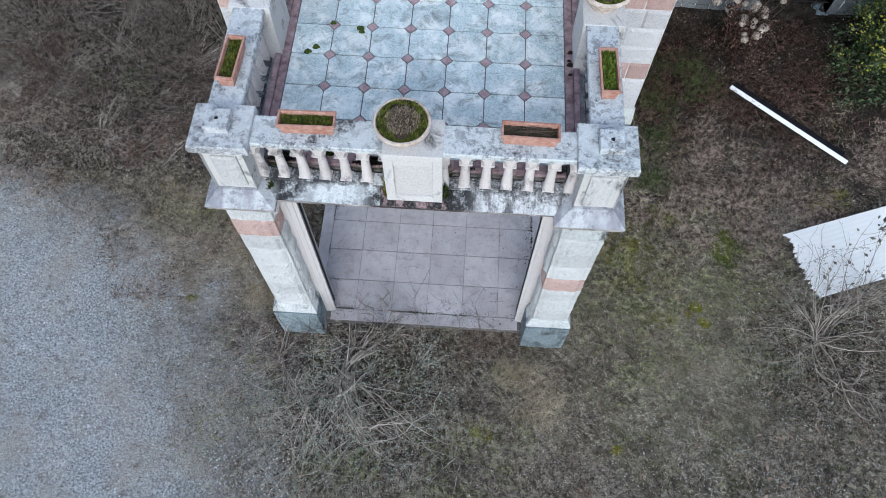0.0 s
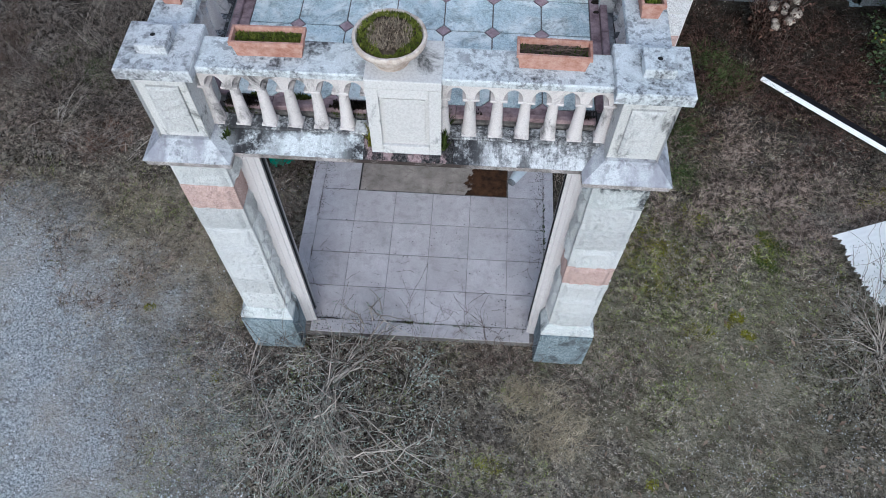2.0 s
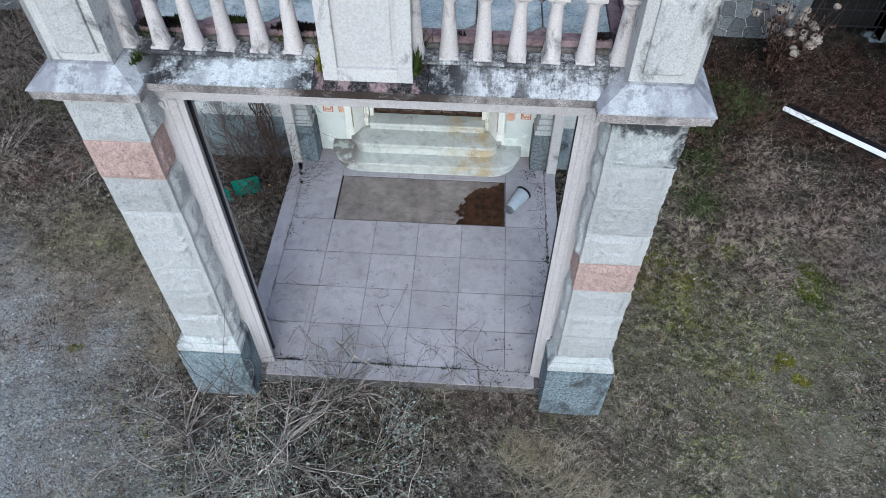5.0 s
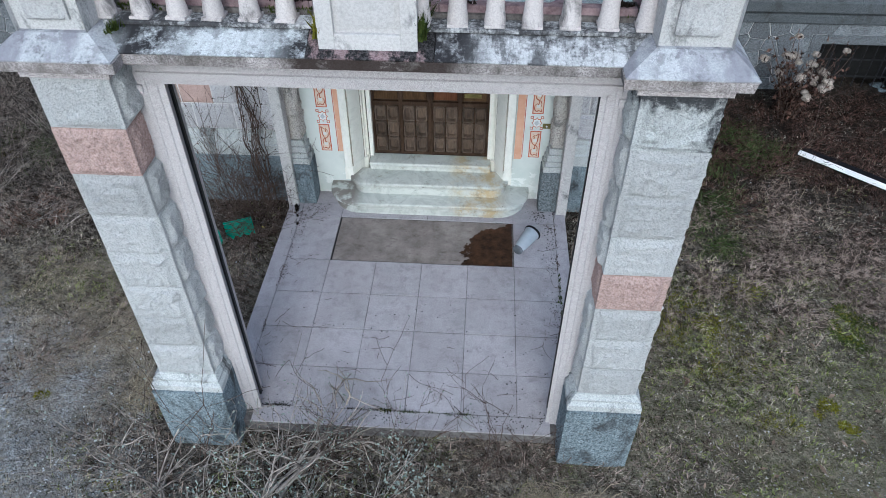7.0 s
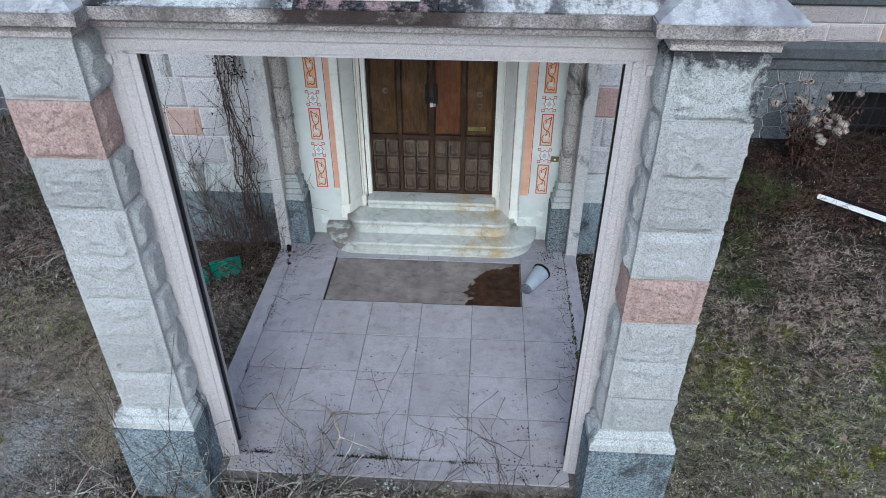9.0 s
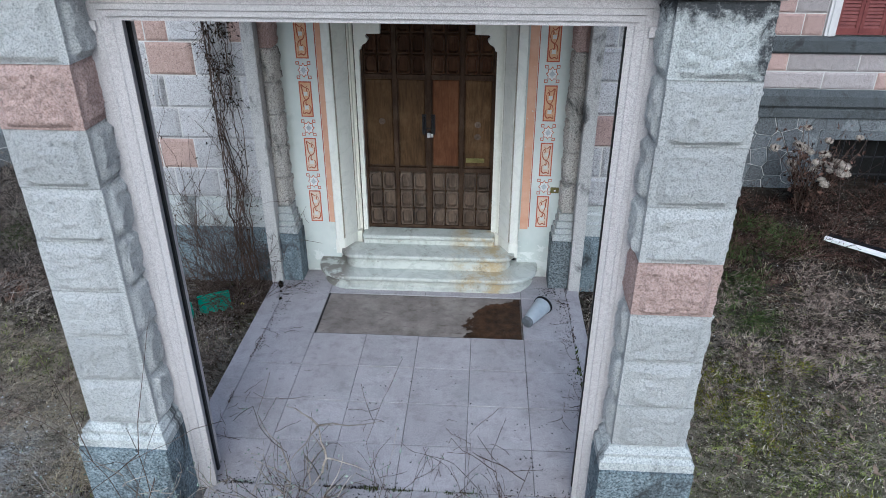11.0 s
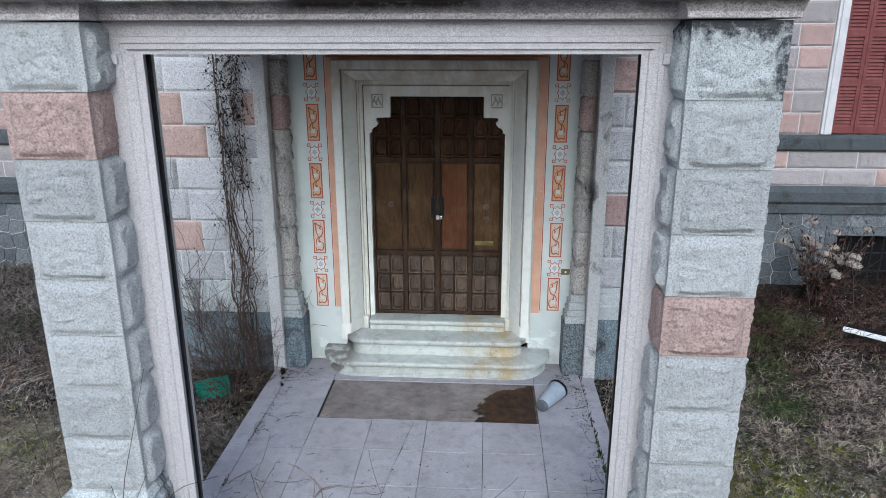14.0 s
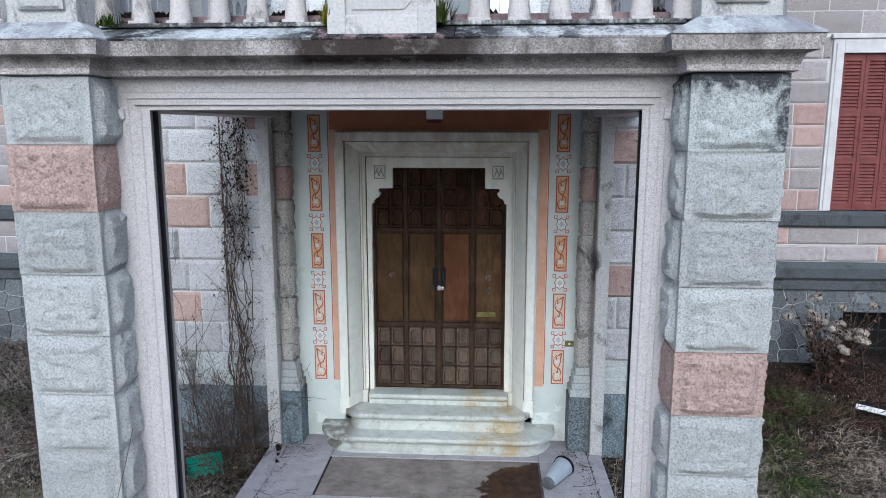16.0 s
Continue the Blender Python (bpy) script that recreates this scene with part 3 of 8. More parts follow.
def lathe(bm, profile, at=(0, 0, 0), n=16, cap=True):
    """A turned form from (radius, z) pairs."""
    x, y, z = at
    rows = [[bm.verts.new((x + r * math.cos(2 * math.pi * i / n), y + r * math.sin(2 * math.pi * i / n), z + h)) for i in range(n)] for r, h in profile]
    for a, b in zip(rows, rows[1:]):
        for i in range(n):
            bm.faces.new((a[i], a[(i + 1) % n], b[(i + 1) % n], b[i]))
    if cap:
        bm.faces.new(rows[0][::-1])
        bm.faces.new(rows[-1])
    return bm


def fbm(p, octaves=4):
    return noise.fractal(Vector(p), 0.9, 2.1, octaves)


def rock_block(x0, x1, y0, y1, z0, z1, faces, seed, bulge=0.02, margin=0.05, step=0.022, rough=1.0, draft=0.0):
    """A quarry-faced block: the named sides swell out with a broken surface inside a flat margin, the others are plain."""
    bm = bmesh.new()
    c = {"-x": ((x0, y1, z0), (0, y0 - y1, 0), (0, 0, z1 - z0), (-1, 0, 0)),
         "+x": ((x1, y0, z0), (0, y1 - y0, 0), (0, 0, z1 - z0), (1, 0, 0)),
         "-y": ((x0, y0, z0), (x1 - x0, 0, 0), (0, 0, z1 - z0), (0, -1, 0)),
         "+y": ((x1, y1, z0), (x0 - x1, 0, 0), (0, 0, z1 - z0), (0, 1, 0)),
         "-z": ((x0, y1, z0), (x1 - x0, 0, 0), (0, y0 - y1, 0), (0, 0, -1)),
         "+z": ((x0, y0, z1), (x1 - x0, 0, 0), (0, y1 - y0, 0), (0, 0, 1))}
    for side, (o, u, v, nrm) in c.items():
        o, u, v, nrm = Vector(o), Vector(u), Vector(v), Vector(nrm)
        if side not in faces:
            bm.faces.new([bm.verts.new(q) for q in (o, o + u, o + u + v, o + v)])
            continue
        amount = bulge * faces[side]
        nu, nv = max(3, round(u.length / step)), max(3, round(v.length / step))
        grid = []
        for j in range(nv + 1):
            row = []
            for i in range(nu + 1):
                p = o + u * (i / nu) + v * (j / nv)
                du = min(i / nu, 1 - i / nu) * u.length
                dv = min(j / nv, 1 - j / nv) * v.length
                w = min(1.0, max(0.0, du - draft) / (margin - draft * 0.5)) * min(1.0, max(0.0, dv - draft * 0.25) / (margin * 0.6))
                w = w * w * (3 - 2 * w)
                s = Vector((seed * 7.3, seed * 3.1, seed * 1.7))
                chip = noise.voronoi((p + s) * 13.0)[0]
                h = 0.72 + 0.24 * fbm((p + s) * 5.5) + rough * (0.25 * (chip[0] - 0.35) + 0.20 * fbm((p + s) * 13, 3) + 0.27 * fbm((p + s) * 27, 2))
                ridge = abs(fbm((p + s) * 9.0, 2))
                row.append(bm.verts.new(p + nrm * amount * w * max(-0.3, h - 0.2 * ridge)))
            grid.append(row)
        for j in range(nv):
            for i in range(nu):
                bm.faces.new((grid[j][i], grid[j][i + 1], grid[j + 1][i + 1], grid[j + 1][i]))
    return bm


def fast_mesh(name, verts, faces, material, parent=None):
    """A mesh from arrays of points and of faces with one count of corners."""
    verts, faces = np.asarray(verts, float), np.asarray(faces, int)
    me = bpy.data.meshes.new(name)
    me.vertices.add(len(verts))
    me.vertices.foreach_set("co", verts.ravel())
    k = faces.shape[1]
    me.loops.add(faces.size)
    me.loops.foreach_set("vertex_index", faces.ravel())
    me.polygons.add(len(faces))
    me.polygons.foreach_set("loop_start", np.arange(len(faces)) * k)
    me.update(calc_edges=True)
    me.materials.append(material)
    ob = new(name, me)
    ob.parent = parent
    return ob


def tubes(lines, sides=4):
    """Points and quads of tapered tubes; each line is a list of (place, radius)."""
    vs, fs = [], []
    for line in lines:
        first = len(vs)
        for i, (p, r) in enumerate(line):
            a = Vector(line[max(i - 1, 0)][0])
            b = Vector(line[min(i + 1, len(line) - 1)][0])
            d = (b - a).normalized() if (b - a).length > 1e-6 else Vector((0, 0, 1))
            s = d.orthogonal().normalized()
            t = d.cross(s)
            for k in range(sides):
                w = 2 * math.pi * k / sides
                vs.append(Vector(p) + (s * math.cos(w) + t * math.sin(w)) * r)
        for i in range(len(line) - 1):
            for k in range(sides):
                a, b = first + i * sides + k, first + i * sides + (k + 1) % sides
                fs.append((a, b, b + sides, a + sides))
    return vs, fs

C = -0.03            # the porch's middle line
GROUND_Z = -0.14
WALL_Y = 3.27        # face of the house's middle part
WING_Y = 6.5         # face of the wings
rnd = random.Random(7)


# ---------------------------------------------------------------- ground
def ground():
    n = 150
    xs = np.concatenate([[-600, -200, -60, -25], np.linspace(-11, 11, n), [25, 60, 200, 600]])
    ys = np.concatenate([[-600, -200, -60, -20], np.linspace(-8, 9, n), [25, 60, 200, 600]])
    vs = []
    for y in ys:
        for x in xs:
            near = abs(x) < 11 and -8 < y < 9
            z = GROUND_Z + (0.035 * fbm((x * 0.9, y * 0.9, 0)) + 0.012 * fbm((x * 5, y * 5, 3), 3) if near else 0.0)
            if abs(x - C) < 1.9 and 0 < y < 3.4:
                z = min(z, GROUND_Z)
            vs.append((x, y, z))
    global GRID
    GRID = (xs, ys, np.array([v[2] for v in vs]).reshape(len(ys), len(xs)))
    w = len(xs)
    fs = [(j * w + i, j * w + i + 1, (j + 1) * w + i + 1, (j + 1) * w + i) for j in range(len(ys) - 1) for i in range(w - 1)]
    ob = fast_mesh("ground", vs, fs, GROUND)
    ob.data.polygons.foreach_set("use_smooth", [True] * len(fs))
    return tagged(ob, "dry winter lawn merging into a grey gravel drive", "ground", kind="structure")


ground()


# ---------------------------------------------------------------- the house
def house_walls():
    """The house's plain shell: a projecting middle part and two wings set back."""
    t = 0.5
    bm = boxes((-3.0, -0.99, WALL_Y + 0.012, WALL_Y + t, -0.3, 9.0), (0.99, 3.0, WALL_Y + 0.012, WALL_Y + t, -0.3, 9.0),
               (-0.99, 0.99, WALL_Y + 0.012, WALL_Y + t, 3.215, 3.835), (-0.99, -0.722, WALL_Y + 0.012, WALL_Y + t, 3.835, 6.3), (0.722, 0.99, WALL_Y + 0.012, WALL_Y + t, 3.835, 6.3), (-0.99, -0.7, WALL_Y + 0.012, WALL_Y + t, 6.3, 9.0),
               (-0.7, 0.99, WALL_Y + 0.012, WALL_Y + t, 6.3, 9.0))
    front = tagged(part("wall_front", bm, MORTAR, None), "rusticated stone front wall of an old villa", "wall", kind="structure")
    bm = boxes((-3.0, -2.5, WALL_Y + t, WING_Y + 0.05, -0.3, 9.0))
    tagged(part("wall_left_return", bm, MORTAR, None), "stone side wall of the villa's middle part", "wall", kind="structure")
    bm = boxes((2.5, 3.0, WALL_Y + t, WING_Y + 0.05, -0.3, 9.0))
    tagged(part("wall_right_return", bm, MORTAR, None), "stone side wall of the villa's middle part", "wall", kind="structure")
    wx0, wx1 = 5.30, 6.72
    bx0, bx1 = 5.70, 7.0
    y0, y1 = WING_Y + 0.012, WING_Y + 0.54
    bm = boxes((2.6, wx0, y0, y1, 0.62, 9.0), (wx1, 14.0, y0, y1, 0.62, 9.0), (wx0, wx1, y0, y1, 0.62, 2.1), (wx0, wx1, y0, y1, 4.36, 9.0),
               (2.6, bx0, y0, y1, -0.3, 0.62), (bx1, 14.0, y0, y1, -0.3, 0.62))
    right = tagged(part("wall_right_wing", bm, MORTAR, None), "stone wing wall with a shuttered window and a cellar opening", "wall", kind="structure")
    bm = boxes((-14.0, -2.6, y0, y1, -0.3, 9.0))
    left = tagged(part("wall_left_wing", bm, MORTAR, None), "stone wing wall above a dark plinth", "wall", kind="structure")
    bm = boxes((-14, 14, 12.0, 12.4, -0.3, 9.0), (-14.4, -14, WING_Y, 12.4, -0.3, 9.0), (14, 14.4, WING_Y, 12.4, -0.3, 9.0))
    tagged(part("wall_back", bm, MORTAR, None), "plain back and end walls of the villa", "wall", kind="structure")
    bm = boxes((-14.5, 14.5, WING_Y + 0.02, 12.5, 9.0, 9.3), (-3.1, 3.1, WALL_Y + 0.02, WING_Y + 0.02, 9.0, 9.3))
    tagged(part("roof", bm, DARK_BAND, None), "plain flat roof closing the villa", "roof", kind="structure")
    return front, left, right


WALL_FRONT, WALL_LEFT, WALL_RIGHT = house_walls()


def stone_plan(seed, x0, x1, rows, y, wide=(0.38, 0.85), pink=0.28, skip=None):
    """Places the stones of one wall, course by course: x from, x to, z from, z to, pink or not."""
    r = random.Random(seed)
    out = []
    for z0, z1 in rows:
        x = x0 - r.uniform(0, 0.4)
        while x < x1:
            w = r.uniform(*wide)
            a, b = max(x, x0), min(x + w, x1)
            if b - a > 0.07 and not (skip and skip(a, b, z0, z1)):
                out.append((a, b, z0, z1, r.random() < pink))
            x += w
    return out


# ---------------------------------------------------------------- the porch floor
def porch_floor():
    slab = boxes((C - 1.70, C + 1.70, -0.145, WALL_Y + 0.03, -0.3, -0.012), bevel=0.006)
    fl = tagged(part("floor", slab, GROUT, None), "porch floor of square mauve-grey granite slabs", "floor", kind="structure")
    g, gy = 0.002, 0.0048
    xs = [-1.555, -1.055, -0.52, 0.0, 0.52, 1.04, 1.53]
    ys = [0.03, 0.50, 1.0, 1.5, 2.015, 2.78]
    rows = []
    for j in range(5):
        for i in range(6):
            if j == 4 and 0 < i < 5:
                continue
            rows.append((xs[i] + g, xs[i + 1] - g, ys[j] + gy, ys[j + 1] - gy))
    rows += [(xs[i] + g, xs[i + 1] - g, 2.78 + g, WALL_Y) for i in (0, 5)]
    rows += [(-1.055 + g, 0.0 - g, 2.78 + g, WALL_Y), (0.0 + g, 1.04 - g, 2.78 + g, WALL_Y)]
    rows += [(C - 1.70, xs[0] - g, a + g, b - g) for a, b in ((0.2, 1.25), (1.25, 2.3), (2.3, WALL_Y))]
    rows += [(xs[-1] + g, C + 1.70, a + g, b - g) for a, b in ((0.2, 1.3), (1.3, 2.35), (2.35, WALL_Y))]
    rows += [(a + g, b - g, -0.15, 0.03 - gy) for a, b in ((C - 1.37, -0.46), (-0.46, 0.5), (0.5, C + 1.37))]
    for k, r in enumerate(rows):
        dz = rnd.uniform(-0.002, 0.002)
        part("paving_slab", boxes((*r, -0.02, 0.0 + dz), bevel=0.004), FLOOR, fl)
    dm = thing("doormat", "worn brown doormat sunk in the floor, wet at one end", "doormat")
    part("mat_surface", boxes((-1.035, 1.022, 2.030, 2.768, -0.0125, -0.006), bevel=0.002), DOORMAT, dm)
    part("edge_strip", boxes((-1.050, -1.037, 2.020, 2.775, -0.0125, -0.004)), IRON, dm, "dark edge strip")
    settle(dm)
    return fl


porch_floor()


# ---------------------------------------------------------------- pillars
COURSES = {-1: (0.79, 1.15, 1.49, 1.82, 2.155, 2.49, 2.83, 3.18, 3.525), 1: (0.79, 1.11, 1.45, 1.785, 2.13, 2.47, 2.81, 3.15, 3.525)}     # joints from the base up


def pillar(side, pink_course):
    """A square rusticated pillar: blue-grey plinth, white base moulding, eight quarry-faced blocks."""
    x0, x1 = (C - 1.965, C - 1.50) if side < 0 else (C + 1.50, C + 1.965)
    th = thing("porch_pillar", "pale rusticated granite pillar with one pink block on a blue-grey plinth", "pillar", group="porch pillars")
    core = boxes((x0 + 0.02, x1 - 0.02, -0.22, 0.23, 0.0, 3.52))
    part("core", core, MORTAR, th)
    pl = rock_block(x0 - 0.075, x1 + 0.06, -0.335, 0.33, -0.3, 0.635, {"-y": 0.25, "-x": 0.25, "+x": 0.25}, 3 + side, 0.02, 0.06, 0.04)
    part("plinth", pl, PLINTH_STONE, th, "blue-grey stone plinth")
    prof = [(0.075, 0.637), (0.075, 0.70), (0.045, 0.725), (0.05, 0.755), (0.018, 0.785), (0.0, 0.792)]
    bm = bmesh.new()
    rows = [[bm.verts.new(q) for q in ((x0 - e, -0.24 - e, z), (x1 + e * 0.8, -0.24 - e, z), (x1 + e * 0.8, 0.25 + e, z), (x0 - e, 0.25 + e, z))] for e, z in prof]
    for a, b in zip(rows, rows[1:]):
        for i in range(4):
            bm.faces.new((a[i], a[(i + 1) % 4], b[(i + 1) % 4], b[i]))
    bm.faces.new(rows[0][::-1])
    bm.faces.new(rows[-1])
    part("base_moulding", bm, BASE_STONE, th, "white moulded base stone")
    for i in range(8):
        z0, z1 = COURSES[side][i] + 0.002, COURSES[side][i + 1] - 0.002
        pink = i == pink_course
        dx = rnd.uniform(-0.006, 0.006)
        bm = rock_block(x0 + dx, x1 + dx, -0.24 + rnd.uniform(-0.004, 0.004), 0.25, z0, z1,
                        {"-y": 0.95, "-x": 0.5 if side > 0 and pink else 0.95, "+x": 0.5 if side < 0 and pink else 0.95}, i * 3 + side + 11, 0.046, 0.062, 0.0115, draft=0.030)
        ob = part("block", bm, PINK if pink else (GRANITE_STAINED if i == 7 and side > 0 else GRANITE), th,
                  "pink sandstone block" if pink else ("granite block blackened under the cornice" if i == 7 and side > 0 else ""))
        smooth(ob, 28)
    return settle(th)


pillar(-1, 6)
pillar(1, 3)


# ---------------------------------------------------------------- opening frame
def opening_frame():
    """The moulded granite frame of the front opening: two jambs and a lintel, and dark iron angles behind them."""
    th = thing("opening_frame", "moulded pinkish grey granite frame of the porch opening", "door frame")
    prof = [(0.0, 0.135), (0.0, -0.006), (0.022, -0.006), (0.026, -0.024), (0.056, -0.024), (0.060, -0.036), (0.088, -0.036), (0.092, -0.020), (0.145, -0.020), (0.145, 0.135)]
    path = lambda e: [(C - 1.355 - e, -0.02), (C - 1.355 - e, 3.362 + max(e, 0.0)), (C + 1.355 + e, 3.362 + max(e, 0.0)), (C + 1.355 + e, -0.02)]
    wide = lambda e, d: e - d * max(0.0, 1 - e / 0.06)
    for i, nm in enumerate(("jamb", "lintel", "jamb")):
        bm = bmesh.new()
        worn = lambda v: v if nm == "lintel" or v > 0 else -0.016 + (v + 0.016) * 0.45
        rows = [[bm.verts.new((a, worn(yy), b)) for a, b in path(e if nm == "lintel" or yy > 0 else wide(e, 0.056 if i == 0 else 0.030))[i:i + 2]] for e, yy in prof]
        for a, b in zip(rows, rows[1:] + rows[:1]):
            bm.faces.new((a[0], a[1], b[1], b[0]))
        bmesh.ops.recalc_face_normals(bm, faces=bm.faces[:])
        part(nm, bm, FRAME_STONE, th)
    part("frieze", boxes((C - 1.50, C + 1.50, -0.018, 0.20, 3.508, 3.535)), FRAME_STONE, th)
    part("soffit", boxes((C - 1.50, C + 1.50, 0.136, 0.30, 3.364, 3.507)), FRAME_STONE, th)
    for s in (-1, 1):
        xa, xb = sorted((C + s * 1.362, C + s * (1.339 if s < 0 else 1.345)))
        part("iron_angle", boxes((xa, xb, 0.137, 0.168, 0.0, 3.36), bevel=0.003), IRON, th, "black iron angle")
        xa, xb = sorted((C + s * 1.50, C + s * 1.363))
        xc, xd = sorted((C + s * 1.515, C + s * 1.43))
        part("corner_block", boxes((xc, xd, -0.044, -0.021, 3.312, 3.366), bevel=0.004), FRAME_STONE, th)
        part("inner_jamb", boxes((xa, xb, 0.137, 0.25, -0.02, 3.363)), FRAME_STONE, th)
    return settle(th)


opening_frame()


# ---------------------------------------------------------------- entablature
CORNICE = [(0.0, 3.53), (-0.085, 3.53), (-0.10, 3.535), (-0.10, 3.562), (-0.115, 3.575), (-0.145, 3.605), (-0.165, 3.612), (-0.285, 3.62), (-0.31, 3.69)]


def entablature():
    """Moulded cornice with a sloping blackened top, breaking forward over each pillar, carried round the sides."""
    th = thing("porch_cornice", "moulded granite cornice with a sloping top blackened by weather", "cornice")
    bm = bmesh.new()
    rows = []
    for y, z in CORNICE[1:]:
        o = -y
        mid = o - 0.25 * max(0.0, o - 0.145)
        k = max(0.0, (o - 0.085)) * 0.72
        yf = -0.24 - 0.03 - k * 0.72
        xl, xr = C - 1.985 - k * 0.40, C + 1.985 + k * 0.40
        il, ir = C - 1.475 + k * 0.72, C + 1.475 - k * 0.72
        rows.append([bm.verts.new((a, b, z)) for a, b in ((xl, 3.26), (xl, yf), (il, yf), (il, -mid), (ir, -mid), (ir, yf), (xr, yf), (xr, 3.26))])
    for a, b in zip(rows, rows[1:]):
        for i in range(7):
            bm.faces.new((a[i], a[i + 1], b[i + 1], b[i]))
    bm.faces.new(rows[0][::-1])
    bm.faces.new(rows[-1])
    bmesh.ops.recalc_face_normals(bm, faces=bm.faces[:])
    part("cornice_moulding", bm, CORNICE_STONE, th)

    # sloping top between the pillars, in three stones
    for xa, xb, m, lb in ((C - 1.56, -0.372, TOP_LEFT, "pale sloping stone with grey streaks"), (-0.368, 0.328, CRUST, "sloping stone covered by black crust"), (0.332, C + 1.56, TOP_RIGHT, "sloping stone streaked with black crust")):
        bm = bmesh.new()
        prism(bm, [(-0.271, 3.691), (-0.277, 3.70), (-0.07, 3.778), (0.15, 3.778), (0.15, 3.691)], xa, xb, "x")
        part("cornice_top", bm, m, th, lb)
    for s in (-1, 1):
        xa, xb = sorted((C + s * 1.365, C + s * 2.052))
        yf = -0.395
        bm = bmesh.new()
        lo = [bm.verts.new(q) for q in ((xa, yf, 3.691), (xb, yf, 3.691), (xb, 0.30, 3.691), (xa, 0.30, 3.691))]
        md = [bm.verts.new(q) for q in ((xa, yf, 3.70), (xb, yf, 3.70), (xb, 0.30, 3.70), (xa, 0.30, 3.70))]
        ix0, ix1 = sorted((C + s * 1.525, C + s * 1.93))
        hi = [bm.verts.new(q) for q in ((ix0, -0.235, 3.79), (ix1, -0.235, 3.79), (ix1, 0.25, 3.79), (ix0, 0.25, 3.79))]
        for a, b in ((lo, md), (md, hi)):
            for i in range(4):
                bm.faces.new((a[i], a[(i + 1) % 4], b[(i + 1) % 4], b[i]))
        bm.faces.new(lo[::-1])
        bm.faces.new(hi)
        part("pillar_weathering", bm, WEATHERED, th, "sloped cap stone over the pillar")
        xa, xb = sorted((C + s * 1.47, C + s * 2.04))
        part("side_top", boxes((xa, xb, 0.30, WALL_Y, 3.692, 3.775), bevel=0.008), WEATHERED, th)
        xa, xb = sorted((C + s * 1.52, C + s * 1.95))
        part("side_beam", boxes((xa, xb, 0.25, WALL_Y, 3.37, 3.531), bevel=0.006), FRAME_STONE, th)
    return settle(th)


entablature()

# Unseen ceiling; its dark brown is chosen to dim the wall and door below.
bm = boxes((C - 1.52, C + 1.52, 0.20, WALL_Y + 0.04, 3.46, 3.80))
tagged(part("ceiling", bm, CEILING, None), "plain unseen porch ceiling, dark brown to dim the doorway", "ceiling", kind="structure")


# ---------------------------------------------------------------- rear jambs and pilasters
def rear_pilaster(side):
    th = thing("rear_pilaster", "narrow rough stone pilaster on a grey plinth beside a smooth jamb", "pilaster", group="rear pilasters")
    s = side
    xa, xb = sorted((C + s * 1.715, C + s * 1.59))
    part("jamb", boxes((xa, xb, 2.97, WALL_Y + 0.04, -0.14, 3.37), bevel=0.008), JAMB_STONE, th, "smooth granite jamb")
    xa, xb = sorted((C + s * 1.588, C + s * 1.372))
    part("plinth", boxes((xa, xb, 3.02, WALL_Y + 0.04, -0.02, 0.58), bevel=0.01), PLINTH_DARK if s > 0 else PLINTH_STONE, th, "blue-grey plinth")
    bm = bmesh.new()
    xo = C + s * 1.588
    for e, z0, z1 in ((0.206, 0.582, 0.66), (0.186, 0.66, 0.72), (0.170, 0.72, 0.80), (0.150, 0.80, 0.88)):
        xa, xb = sorted((xo, xo - s * e))
        box(bm, xa, xb, 3.23 - e, WALL_Y + 0.04, z0, z1, bevel=0.008)
    part("base_moulding", bm, BASE_STONE, th)
    z = 0.882
    i = 0
    for h in (0.33, 0.34, 0.34, 0.33, 0.34, 0.33, 0.34, 0.33):
        pink = (i == 5)
        z1 = min(z + h, 3.46)
        if z1 - z < 0.05:
            break
        xa, xb = sorted((xo, xo - s * 0.118))
        ob = part("block", rock_block(xa, xb, 3.10, WALL_Y + 0.04, z + 0.002, z1 - 0.002, {"-y": 0.9, "-x": 1.2 if s > 0 else 0, "+x": 1.2 if s < 0 else 0}, 40 + i + s, 0.032, 0.035, 0.02), PINK if pink else WALL_ROUGH, th)
        smooth(ob, 30)
        z = z1
        i += 1
    return settle(th)


rear_pilaster(-1)
rear_pilaster(1)


# ---------------------------------------------------------------- inner wall with the doorway
def inner_wall():
    y = WALL_Y
    bm = bmesh.new()
    prism(bm, [(-1.0, -0.02), (-1.0, 3.22), (1.0, 3.22), (1.0, -0.02), (C + 1.60, -0.02), (C + 1.60, 3.47), (C - 1.60, 3.47), (C - 1.60, -0.02)], y, y + 0.045, "y")
    wall = tagged(part("wall_porch", bm, PLASTER, None), "pale grey-green plastered wall with painted orange borders, peeling at the foot", "wall", kind="structure")
    bm = bmesh.new()
    prism(bm, [(-1.098, 3.46), (-1.098, 0.625), (-1.012, 0.625), (-1.012, 3.225), (1.012, 3.225), (1.012, 0.60), (1.098, 0.60), (1.098, 3.46)], y - 0.004, y - 0.0005, "y")
    part("orange_band", bm, ORANGE, wall, "faded orange painted band round the door")
    bm = bmesh.new()
    for s in (-1, 1):
        xa, xb = sorted((s * 1.102, s * 1.110))
        box(bm, xa, xb, y - 0.004, y - 0.0005, 0.625, 3.46)
    part("red_line", bm, RED_LINE, wall)
    box_up = bmesh.new()
    box(box_up, -1.09, 1.09, y - 0.007, y - 0.0045, 3.25, 3.462)
    part("orange_lintel", box_up, ORANGE_DEEP, wall, "deeper orange painted field above the door")
    return wall


PORCH_WALL = inner_wall()


